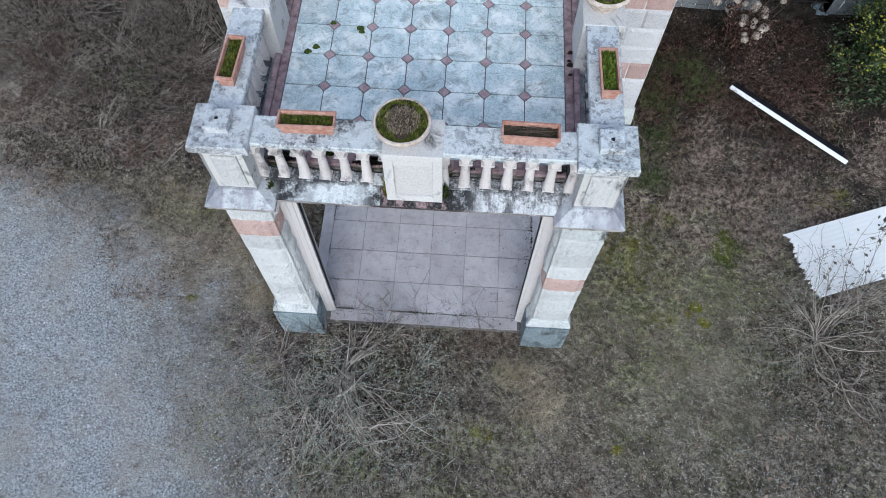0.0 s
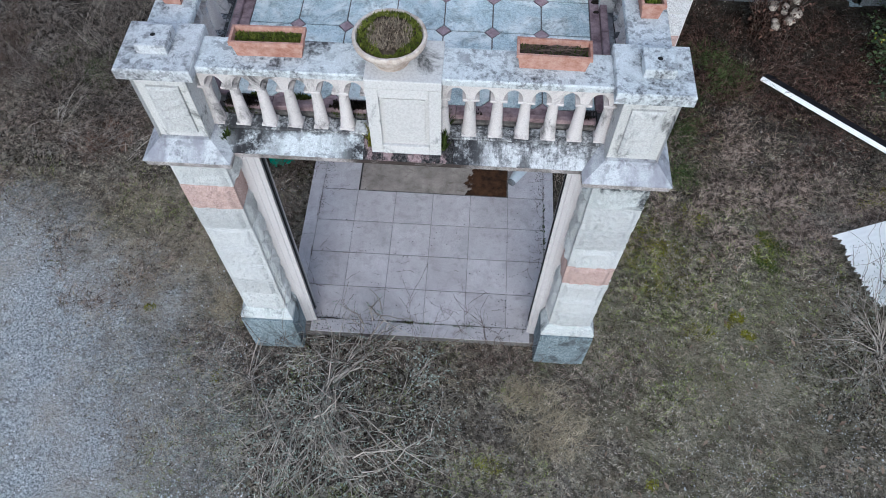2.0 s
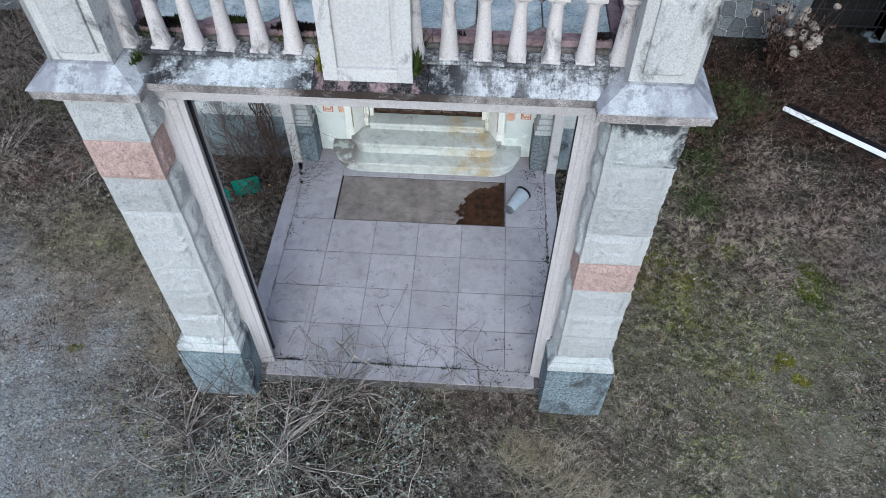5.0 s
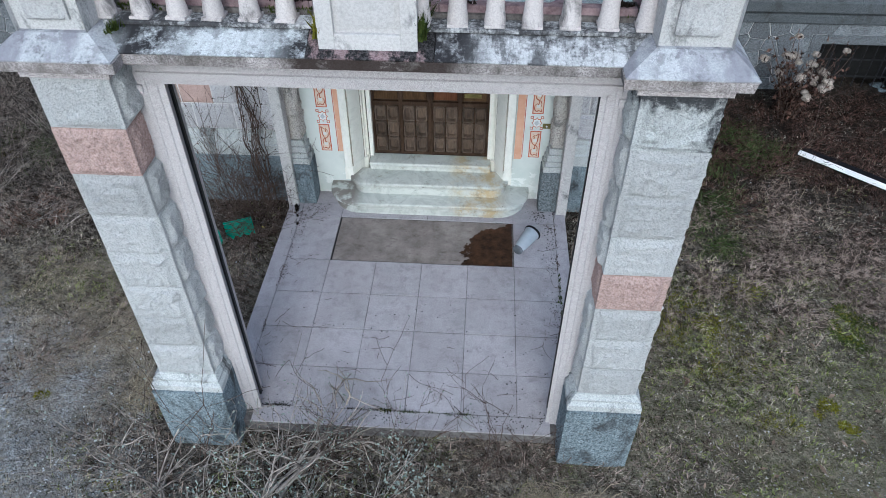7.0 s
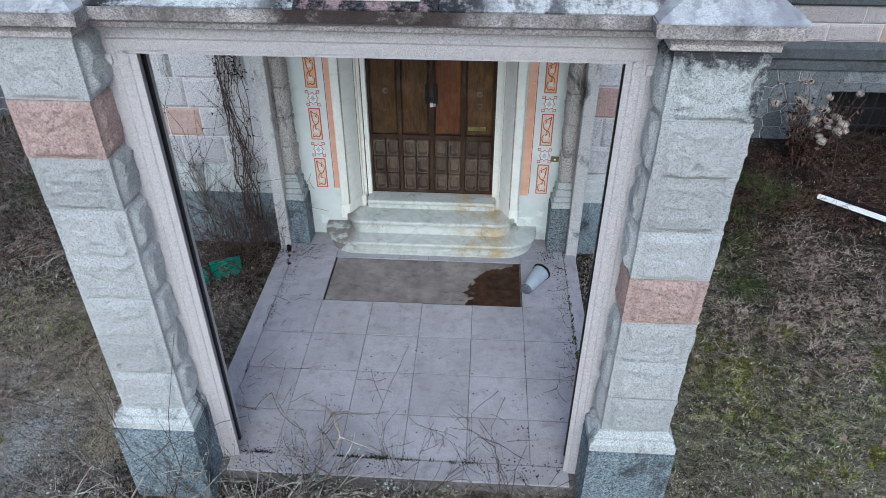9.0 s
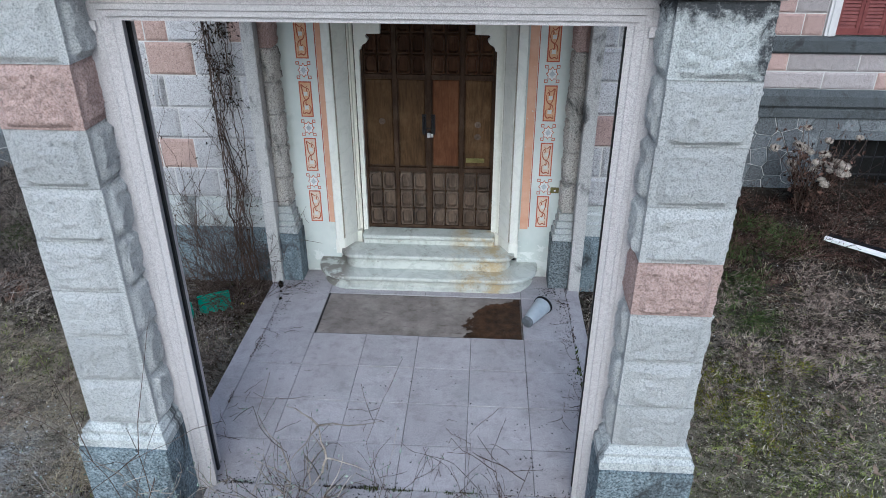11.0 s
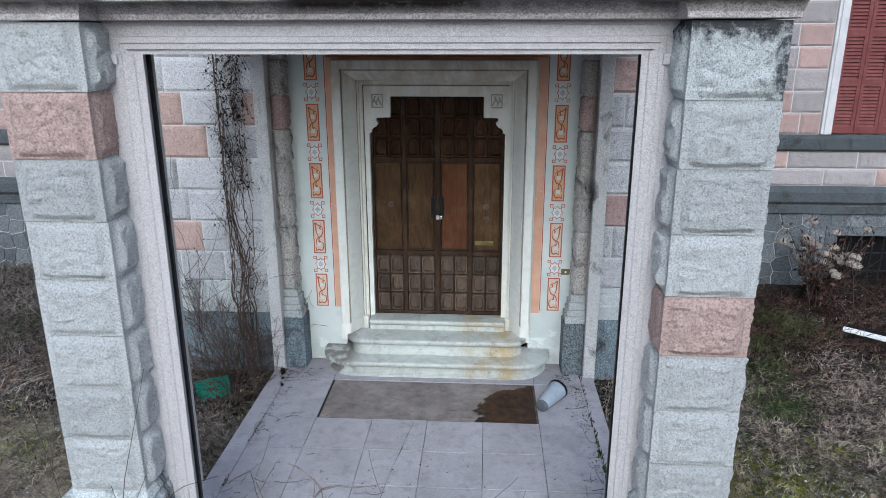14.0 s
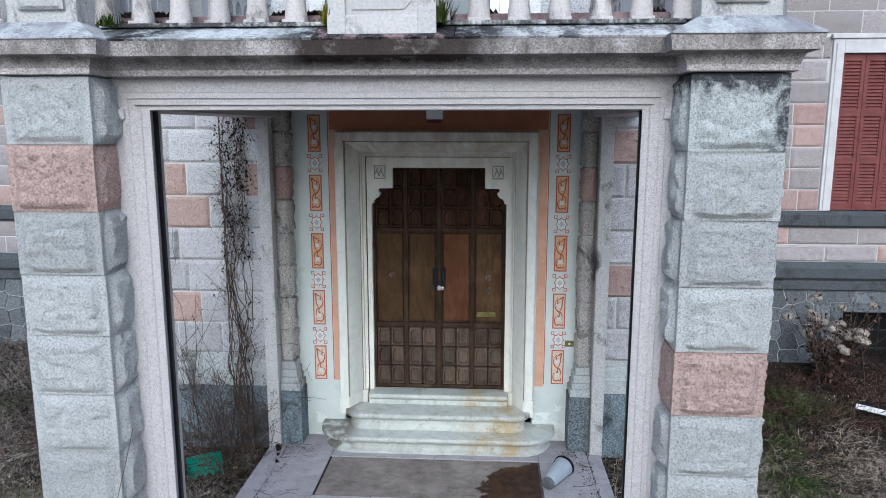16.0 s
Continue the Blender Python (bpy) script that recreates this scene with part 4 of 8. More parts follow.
def ribbon(bm, pts, y):
    """A flat painted stroke through (x, z, half width) points."""
    rows = []
    for i, (x, z, w) in enumerate(pts):
        a, b = pts[max(i - 1, 0)], pts[min(i + 1, len(pts) - 1)]
        dx, dz = b[0] - a[0], b[1] - a[1]
        ln = math.hypot(dx, dz) or 1
        nx, nz = -dz / ln * w, dx / ln * w
        rows.append([bm.verts.new((x + nx, y, z + nz)), bm.verts.new((x - nx, y, z - nz))])
    for a, b in zip(rows, rows[1:]):
        bm.faces.new((a[0], a[1], b[1], b[0]))


def bow(pts, n=4):
    """A smooth run of points through a few given ones, the stroke swelling in its middle."""
    out = []
    for i in range(len(pts) - 1):
        p0, p1, p2, p3 = pts[max(i - 1, 0)], pts[i], pts[i + 1], pts[min(i + 2, len(pts) - 1)]
        for k in range(n):
            t = k / n
            out.append(tuple(0.5 * (2 * b + (c - a) * t + (2 * a - 5 * b + 4 * c - d) * t * t + (3 * b - a - 3 * c + d) * t ** 3) for a, b, c, d in zip(p0, p1, p2, p3)))
    out.append(pts[-1])
    m = len(out) - 1
    return [(x, z, 0.0022 + 0.0042 * math.sin(math.pi * i / m)) for i, (x, z) in enumerate(out)]


def scroll(bm, cx, cz, y, flip):
    """A painted scroll: two facing volutes on a bent stem, with hooked ends and leaf flicks."""
    strokes = (((-0.55, 0.88), (-0.15, 0.74), (0.30, 0.80), (0.85, 0.92), (0.70, 0.66), (0.62, 0.34), (0.30, 0.06), (-0.10, -0.02)),
               ((-0.80, 0.62), (-0.92, 0.36), (-0.62, 0.10), (-0.10, -0.02), (0.42, -0.10), (0.72, -0.30), (0.66, -0.52)),
               ((-0.45, -0.36), (-0.88, -0.44), (-0.92, -0.72), (-0.45, -0.90), (0.20, -0.84), (0.80, -0.92), (0.72, -0.68)),
               ((-0.80, 0.62), (-0.45, 0.70), (-0.28, 0.56), (-0.50, 0.46)),
               ((-0.10, -0.02), (0.10, -0.22), (-0.10, -0.36), (-0.35, -0.28)))
    for pts in strokes:
        ribbon(bm, [(cx + flip * 0.046 * x, cz + 0.165 * z, w) for x, z, w in bow(pts)], y)


def painted_borders():
    y = WALL_Y
    for s in (-1, 1):
        cx = s * 1.245
        for i in range(5):
            cz = 3.215 - 0.6 * i
            h, w = 0.185, 0.064
            base = part("painted_panel", boxes((cx - w, cx + w, y - 0.0035, y - 0.0005, cz - h, cz + h)), RED_LINE, PORCH_WALL, "painted scroll panel in orange and red")
            part("panel_field", boxes((cx - w + 0.012, cx + w - 0.012, y - 0.0055, y - 0.004, cz - h + 0.012, cz + h - 0.012)), CREAM if i >= 3 else OCHRE_FIELD, base)
            bm = bmesh.new()
            scroll(bm, cx, cz, y - 0.0085, s)
            part("scroll", bm, FRESCO_RED, base)
            bm = bmesh.new()
            for oz, r in ((0.058, 0.030), (-0.085, 0.032)):
                prism(bm, [(cx + r * math.cos(a * math.pi / 4) * (1 if a % 2 else 0.6), cz + oz + r * math.sin(a * math.pi / 4) * (1 if a % 2 else 0.6)) for a in range(8)], y - 0.0075, y - 0.006, "y")
            part("petal", bm, PALE_BLOOM, base)
        for i in range(4):
            cz = 2.915 - 0.602 * i
            bm = bmesh.new()
            for ox, oz in ((-1, -1), (1, -1), (-1, 1), (1, 1)):
                for a, b, c, d in ((-1, 1, 0.6, 1), (-1, 1, -1, -0.6), (-1, -0.6, -0.6, 0.6), (0.6, 1, -0.6, 0.6)):
                    q = 0.017
                    px, pz = cx + ox * 0.058, cz + oz * 0.072
                    box(bm, px + a * q, px + b * q, y - 0.0035, y - 0.0005, pz + c * q, pz + d * q)
            star = [((0.062 if a % 2 == 0 else 0.046) * math.cos(a * math.pi / 8), (0.075 if a % 2 == 0 else 0.055) * math.sin(a * math.pi / 8)) for a in range(16)]
            prism(bm, [(cx + a * 1.0, cz + b) for a, b in star], y - 0.003, y - 0.0005, "y")
            rosette = part("painted_rosette", bm, RED_LINE, PORCH_WALL, "painted white rosette with red corner squares")
            bm = bmesh.new()
            prism(bm, [(cx + a * 0.84, cz + b * 0.84) for a, b in star], y - 0.005, y - 0.0035, "y")
            part("rosette_field", bm, WHITE_FRESCO, rosette)
            bm = bmesh.new()
            prism(bm, [(cx + a * (0.42 if k % 4 else 0.62), cz + b * (0.42 if k % 4 else 0.62)) for k, (a, b) in enumerate(star)], y - 0.0065, y - 0.0055, "y")
            part("flower", bm, GREY_BLOOM, rosette)


painted_borders()


CARVED = plain("carving greyer than the marble", (0.26, 0.27, 0.25), (0.42, 0.43, 0.40), 0.8)


def marble_stain_shade():
    n = Nodes("veined white marble, top browned by stain and painted shade", 0.45)
    v = n.noise(2.4, 8, 0.62, warp=1.6)
    c = n.mix(n.ramp(v, (0.45, 0.0), (0.5, 0.3), (0.55, 0.0)), (0.83, 0.825, 0.77), (0.60, 0.61, 0.565))
    # brown upper part: run-off stain, plus dimmer light and warm bounce painted in
    top = n.ramp(n.calc("MULTIPLY_ADD", n.axis(2), 1.0, -2.55), (0.1, 0.15), (0.55, 1.0))
    run = n.ramp(n.noise(3.0, 7, 0.7, n.scaled((2.2, 1, 0.8)), 0.4), (0.34, 0.15), (0.60, 0.85))
    c = n.mix(n.calc("MULTIPLY", top, run), c, (0.46, 0.385, 0.285))
    c = n.mix(n.ramp(n.noise(30, 5, 0.7), (0.54, 0.0), (0.72, 0.25)), c, (0.50, 0.51, 0.47))
    return n.done(c, n.noise(60, 3), 0.06, 0.002)


MARBLE_STAIN_SHADE = marble_stain_shade()


def door_surround():
    """The white marble surround: an outer moulding, a splay and an inner plate with stepped corners."""
    th = thing("door_surround", "veined white marble door surround with stepped upper corners", "door frame")
    y = WALL_Y
    path = lambda e: [(-1.02 + e, 0.31), (-1.02 + e, 3.232 - e), (0.99 - e, 3.232 - e), (0.99 - e, 0.31)]
    prof = [(0.0, y + 0.03), (0.0, y - 0.11), (0.010, y - 0.12), (0.086, y - 0.12), (0.091, y - 0.112), (0.092, y - 0.088), (0.099, y - 0.086), (0.106, y - 0.096), (0.114, y - 0.086),
            (0.205, y + 0.095), (0.207, y + 0.125), (0.222, y + 0.13), (0.224, y + 0.17), (0.256, y + 0.17), (0.256, y + 0.20)]
    bm = bmesh.new()
    rows = [[bm.verts.new((a, yy, b)) for a, b in path(e)] for e, yy in prof]
    for a, b in zip(rows, rows[1:]):
        for i in range(3):
            bm.faces.new((a[i], a[i + 1], b[i + 1], b[i]))
    for k, f in enumerate(bm.faces):
        f.material_index = 1 if k // 3 in (4, 5, 9) else 0
    bmesh.ops.recalc_face_normals(bm, faces=bm.faces[:])
    smooth(part("moulding", bm, MARBLE_STAIN_SHADE, th), 28).data.materials.append(GRIME)
    bm = bmesh.new()
    for s in (-1, 1):
        xa, xb = sorted((s * 1.010 - 0.015, s * 0.908 - 0.015))
        box(bm, xa, xb, y - 0.127, y + 0.02, 0.30, 0.475, bevel=0.006)
        prism(bm, [(s * q - 0.015, w) for q, w in ((0.910, y - 0.108), (0.898, y - 0.100), (0.800, y + 0.087), (0.752, y + 0.10), (0.752, y + 0.16), (0.910, y + 0.16))], 0.30, 0.475)
    part("foot_block", bm, MARBLE_STAIN_SHADE, th)
    # inner plate with the stepped opening
    half = [(0.745, 0.44), (0.745, 2.97), (0.0, 2.97), (0.0, 2.865), (0.476, 2.865), (0.476, 2.655), (0.612, 2.652), (0.626, 2.635), (0.618, 2.615), (0.600, 2.605), (0.606, 2.585), (0.625, 2.560), (0.655, 2.545), (0.672, 2.525), (0.675, 2.500), (0.698, 2.490), (0.698, 0.44)]
    for s in (-1, 1):
        bm = bmesh.new()
        prism(bm, [(s * a, b) for a, b in half], y + 0.132, y + 0.205, "y")
        part("plate", bm, MARBLE_STAIN_SHADE, th)
        bm = boxes((s * 0.605 - 0.058, s * 0.605 - 0.05, y + 0.118, y + 0.1325, 2.752, 2.888), (s * 0.605 + 0.05, s * 0.605 + 0.058, y + 0.118, y + 0.1325, 2.752, 2.888), (s * 0.605 - 0.05, s * 0.605 + 0.05, y + 0.118, y + 0.1325, 2.752, 2.76), (s * 0.605 - 0.05, s * 0.605 + 0.05, y + 0.118, y + 0.1325, 2.88, 2.888))
        block = part("carved_square", bm, CARVED, th, "small carved monogram square")
        bm = bmesh.new()
        for ox, oz, tilt in ((-0.026, -0.012, 0.5), (-0.004, 0.012, -0.5), (0.020, -0.010, 0.5), (0.034, 0.014, -0.4)):
            u = Vector((math.sin(tilt * s), 0, math.cos(tilt * s)))
            mid = Vector((s * 0.605 + s * ox, 0, 2.82 + oz))
            side = Vector((u.z, 0, -u.x)) * 0.006
            a, b = mid - u * 0.036, mid + u * 0.036
            prism(bm, [(q.x, q.z) for q in (a - side, a + side, b + side, b - side)], y + 0.121, y + 0.1325, "y")
        part("carving", bm, CARVED, block)
    return settle(th)


door_surround()


def door():
    """Double door: each leaf has three rows of small arched panels above and below two tall panels."""
    th = thing("door_1", "closed dark walnut double door with small arched panels", "door", kind="structure")
    y = WALL_Y + 0.195
    z0, z1 = 0.485, 2.93
    for s in (-1, 1):
        xa, xb = sorted((s * 0.004, s * 0.735))
        leaf = part("leaf", boxes((xa, xb, y + 0.046, y + 0.08, z0, z1)), WOOD, th)
        bm = bmesh.new()
        for a, b in ((0.004, 0.030), (0.330, 0.372), (0.672, 0.735)):
            xa, xb = sorted((s * a, s * b))
            box(bm, xa, xb, y, y + 0.047, z0, z1, bevel=0.005)
        for a, b in ((0.485, 0.52), (1.165, 1.215), (2.19, 2.235), (2.86, 2.93)):
            for c, d in ((0.0305, 0.3295), (0.3725, 0.6715)):
                xa, xb = sorted((s * c, s * d))
                box(bm, xa, xb, y + 0.002, y + 0.046, a, b, bevel=0.004)
        part("rails_and_stiles", bm, WOOD, leaf)
        for c, d in ((0.0305, 0.3295), (0.3725, 0.6715)):
            xa, xb = sorted((s * c, s * d))
            part("tall_panel", boxes((xa + 0.014, xb - 0.014, y + 0.018, y + 0.046, 1.24, 2.175), bevel=0.009), WOOD_WARM if s > 0 and c < 0.1 else WOOD_MID, leaf)
            mid = (xa + xb) / 2
            for za, zb in ((0.52, 1.165), (2.235, 2.86)):
                rows = 3
                hh = (zb - za) / rows
                for r in range(rows):
                    for q in (0, 1):
                        pa, pb = (xa, mid) if q == 0 else (mid, xb)
                        pa, pb = pa + 0.006, pb - 0.006
                        ca, cb = za + r * hh + 0.008, za + (r + 1) * hh - 0.008
                        arch = 0.036
                        def rim(e):
                            k = arch * 0.7
                            f = arch * 0.5 + e
                            return [(pa + e, ca + f), (pa + f, ca + e), (pb - f, ca + e), (pb - e, ca + f), (pb - e, cb - e - arch), (pb - e - k, cb - e), (pa + e + k, cb - e), (pa + e, cb - e - arch)]
                        outer = [(pa, ca + 0.006), (pa + 0.006, ca), (pb - 0.006, ca), (pb, ca + 0.006), (pb, cb - arch), (pb - 0.012, cb), (pa + 0.012, cb), (pa, cb - arch)]
                        bm = bmesh.new()
                        rows_up = [[bm.verts.new((u, yy, v)) for u, v in ring] for ring, yy in ((outer, y + 0.045), (outer, y + 0.004), (rim(0.006), y - 0.014), (rim(0.015), y - 0.018), (rim(0.019), y - 0.006), (rim(0.024), y + 0.040))]
                        for ra, rb in zip(rows_up, rows_up[1:]):
                            for i in range(8):
                                j = (i + 1) % 8
                                bm.faces.new((ra[i], ra[j], rb[j], rb[i]))
                        bm.faces.new(rows_up[-1]).material_index = 1
                        # upper panels take a darker walnut than the lower ones
                        part("small_panel", bm, WOOD_WORN if za < 1 else WOOD_DARK, leaf).data.materials.append(WOOD_WORN if za < 1 else WOOD_DARK)
    part("meeting_bead", boxes((-0.016, 0.016, y - 0.012, y + 0.002, z0, z1), bevel=0.005), WOOD, th)
    # iron handles, lock and chain
    for s in (-1, 1):
        bm = boxes((s * 0.048 - 0.022, s * 0.048 + 0.022, y - 0.012, y + 0.0, 1.60, 1.82), bevel=0.004)
        plate = part("handle_plate", bm, IRON, th, "black iron handle plate")
        vs, fs = tubes([[((s * 0.048, y - 0.01, 1.79), 0.008), ((s * 0.048, y - 0.05, 1.77), 0.009), ((s * 0.048, y - 0.055, 1.70), 0.010), ((s * 0.048, y - 0.05, 1.64), 0.009), ((s * 0.048, y - 0.01, 1.62), 0.008)]], 8)
        fast_mesh("pull", vs, fs, IRON, plate)
    part("padlock", boxes((-0.012, 0.022, y - 0.07, y - 0.045, 1.585, 1.632), bevel=0.005), DULL_WHITE, th, "small cream padlock")
    vs, fs = tubes([[((0.045 * math.cos(radians(a)), y - 0.058, 1.665 + 0.022 * math.sin(radians(a))), 0.006) for a in range(0, 361, 30)]], 6)
    fast_mesh("chain", vs, fs, IRON, th)
    part("padlock", boxes((0.026, 0.052, y - 0.068, y - 0.046, 1.588, 1.622), bevel=0.005), STEEL, th, "small steel padlock")
    slot = part("letterbox", boxes((0.40, 0.60, y + 0.004, y + 0.014, 1.285, 1.335), bevel=0.004), BRASS, th, "tarnished brass letterbox flap")
    part("flap", boxes((0.42, 0.58, y - 0.002, y + 0.006, 1.295, 1.325), bevel=0.003), BRASS, slot)
    for x, z in ((-0.5, 1.73), (0.52, 1.71), (0.52, 1.575)):
        bm = bmesh.new()
        lathe(bm, [(0.0, 0.0), (0.035, 0.0), (0.035, 0.004), (0.012, 0.012), (0.0, 0.03)], n=12, cap=False)
        bmesh.ops.rotate(bm, verts=bm.verts[:], cent=(0, 0, 0), matrix=Matrix.Rotation(radians(90), 3, "X"))
        bmesh.ops.translate(bm, verts=bm.verts[:], vec=(x, y + 0.016, z))
        part("boss", bm, WOOD_WORN, th)
    return th


door()
bm = boxes((-1.0, 1.0, WALL_Y + 0.30, WALL_Y + 0.36, 0.1, 3.3))
tagged(part("wall_behind_door", bm, WOOD, None), "dark boarding behind the door", "wall", kind="structure")


def steps():
    """Three marble steps, the lower two with rounded ends and a nosing."""
    th = thing("door_steps", "stained white marble steps with rounded ends", "steps")
    def rounded(w, y0, r, n=9):
        pts = [(-w, WALL_Y + (0.19 if w < 0.8 else 0.04))]
        for i in range(n + 1):
            a = radians(180 + 90 * i / n)
            pts.append((-w + r + r * math.cos(a), y0 + r + r * math.sin(a)))
        return pts + [(-x, yy) for x, yy in reversed(pts)]
    def inset(p, e, w):
        return [(x * (1 - e / w), yy + (e if yy < WALL_Y else 0)) for x, yy in p]
    for w, y0, r, za, zb, k in ((1.225, 2.825, 0.36, -0.015, 0.182, 0), (0.965, 2.99, 0.18, 0.178, 0.362, 1), (0.742, 3.245, 0.02, 0.358, 0.482, 2)):
        bm = bmesh.new()
        out = rounded(w, y0, r)
        wide = 1e6 if k == 2 else w
        body = inset(out, 0.075 if k == 0 else 0.05, wide)
        levels = ((inset(out, 0.04, wide), za), (inset(out, 0.04, wide), za + 0.035), (body, za + 0.055), (body, zb - 0.075), (inset(out, 0.036, w), zb - 0.068), (inset(out, 0.030, w), zb - 0.056), (inset(out, 0.012, w), zb - 0.052), (out, zb - 0.040),
                  (out, zb - 0.016), (inset(out, 0.006, w), zb - 0.004), (inset(out, 0.014, w), zb))
        rows = [[bm.verts.new((a, b, z)) for a, b in p] for p, z in levels]
        m = len(out)
        for a, b in zip(rows, rows[1:]):
            for i in range(m):
                bm.faces.new((a[i], a[(i + 1) % m], b[(i + 1) % m], b[i]))
        bm.faces.new(rows[0][::-1])
        bm.faces.new(rows[-1])
        smooth(part("step", bm, STEP_MARBLE, th), 50)
    return settle(th)


steps()


def small_fittings():
    y = WALL_Y
    th = thing("door_sensor", "white box lamp with a dark red foot above the door", "sensor")
    part("housing", boxes((-0.105, 0.055, y - 0.10, y - 0.008, 3.35, 3.455), bevel=0.008), WHITE_PLASTIC, th)
    part("lens", boxes((-0.10, 0.05, y - 0.095, y - 0.012, 3.312, 3.349), bevel=0.004), SHUTTER, th, "dark red lower cover")
    settle(th)
    th = thing("bell_push", "small brass bell push plate on the plaster", "bell push")
    part("plate", boxes((1.315, 1.405, y - 0.012, y - 0.001, 1.04, 1.105), bevel=0.004), BRASS, th)
    part("button", boxes((1.35, 1.37, y - 0.018, y - 0.012, 1.062, 1.082), bevel=0.003), WHITE_PLASTIC, th)
    settle(th)


small_fittings()


def bucket():
    """A grey plastic bucket lying on its side."""
    th = thing("bucket", "grey plastic bucket lying on its side", "bucket")
    bm = bmesh.new()
    lathe(bm, [(0.0, 0.0), (0.070, 0.0), (0.074, 0.01), (0.083, 0.085), (0.090, 0.092), (0.122, 0.33), (0.132, 0.335), (0.132, 0.35), (0.126, 0.352), (0.118, 0.345), (0.07, 0.012), (0.0, 0.012)], n=24, cap=False)
    part("body", bm, BUCKET_GREY, th)
    bm = bmesh.new()
    lathe(bm, [(0.128, 0.330), (0.136, 0.331), (0.138, 0.356), (0.131, 0.358), (0.1335, 0.34)], n=24, cap=False)
    part("rim", bm, BLACK_PLASTIC, th, "black rim")
    bm = bmesh.new()
    lathe(bm, [(0.0, -0.012), (0.066, -0.012), (0.078, -0.002), (0.080, 0.03), (0.076, 0.03)], n=24, cap=False)
    part("base_ring", bm, BUCKET_FOOT, th, "soiled dark foot ring")
    for o in th.children:
        smooth(o, 40)
    d = Vector((0.20, 0.30, 0.055)).normalized()
    th.matrix_basis = Matrix.Translation((1.075, 2.225, 0.062)) @ d.to_track_quat("Z", "Y").to_matrix().to_4x4() @ Matrix.Diagonal((0.74, 0.74, 0.94, 1.0))
    return th


bucket()


# ---------------------------------------------------------------- terrace on the porch
def terrace():
    z = 3.83
    bm = boxes((C - 1.63, C + 1.63, 0.06, WALL_Y, 3.779, z - 0.012))
    fl = tagged(part("terrace_floor", bm, GROUT, None), "terrace floor of pale blue-white octagonal tiles with mauve diamonds", "floor", kind="structure")
    p = 0.42
    x0, y0 = -1.50, 0.215
    cut, g = 0.066, 0.0058
    for j in range(8):
        for i in range(7):
            xa, ya = x0 + p * i, y0 + p * j
            xb, yb = xa + p, min(ya + p, WALL_Y)
            if yb - ya < 0.1:
                continue
            xa, xb, ya, yb = xa + g, xb - g, ya + g, yb - g
            c = [cut if (i > 0) else 0.0, cut if (i < 6) else 0.0]
            pts = []
            for (u, v, dx, dy, q) in ((xa, ya, 1, 1, c[0]), (xb, ya, -1, 1, c[1]), (xb, yb, -1, -1, c[1]), (xa, yb, 1, -1, c[0])):
                if q:
                    a, b = (u + dx * q, v), (u, v + dy * q)
                    pts += [b, a] if dx * dy > 0 else [a, b]
                else:
                    pts.append((u, v))
            bm = bmesh.new()
            dz = rnd.uniform(-0.002, 0.002)
            prism(bm, pts, z - 0.02, z + dz)
            part("octagon_tile", bm, TERRACE, fl)
    for j in range(0, 8):
        for i in range(1, 7):
            cx, cy = x0 + p * i, y0 + p * j
            if cy > WALL_Y - 0.1:
                continue
            q = cut - 0.006
            bm = bmesh.new()
            prism(bm, [(cx - q, cy), (cx, cy - q), (cx + q, cy), (cx, cy + q)] if j else [(cx - q, cy + 0.003), (cx + q, cy + 0.003), (cx, cy + q)], z - 0.02, z - 0.001)
            part("diamond_tile", bm, DIAMOND, fl)
    for s in (-1, 1):
        edge = -1.50 if s < 0 else 1.44
        for k in range(7):
            ya, yb = 0.215 + 0.44 * k, min(0.215 + 0.44 * (k + 1), WALL_Y) - 0.004
            xa, xb = sorted((edge + s * 0.004, edge + s * 0.085))
            part("border_tile", boxes((xa, xb, ya, yb, z - 0.02, z + 0.004), bevel=0.003), RED_TILE, fl)
            xa, xb = sorted((edge + s * 0.09, edge + s * 0.15))
            part("kerb_tile", boxes((xa, xb, ya, yb, z - 0.02, z + 0.035), bevel=0.006), RED_TILE, fl)
    for k in range(8):
        xa = -1.50 + 0.3675 * k
        part("border_tile", boxes((xa, xa + 0.3635, 0.135, 0.211, z - 0.02, z + 0.004), bevel=0.003), RED_TILE, fl)
        part("kerb_tile", boxes((xa, xa + 0.3635, 0.085, 0.131, z - 0.02, z + 0.03), bevel=0.006), RED_TILE, fl)
    for xa, xb in ((-1.50, -1.32), (1.27, 1.44)):
        gr = thing("drain_grate", "small black iron drain grate in the terrace gutter", "drain grate", group="drain grates")
        bm = bmesh.new()
        for k in range(9):
            x = xa + (xb - xa) * k / 8
            box(bm, x - 0.006, x + 0.006, 0.10, 0.215, 3.836, 3.848)
        box(bm, xa, xb, 0.10, 0.112, 3.835, 3.846)
        box(bm, xa, xb, 0.15, 0.162, 3.835, 3.846)
        box(bm, xa, xb, 0.203, 0.215, 3.835, 3.846)
        part("bars", bm, IRON, gr)
        settle(gr)


terrace()


PITCH = 0.205


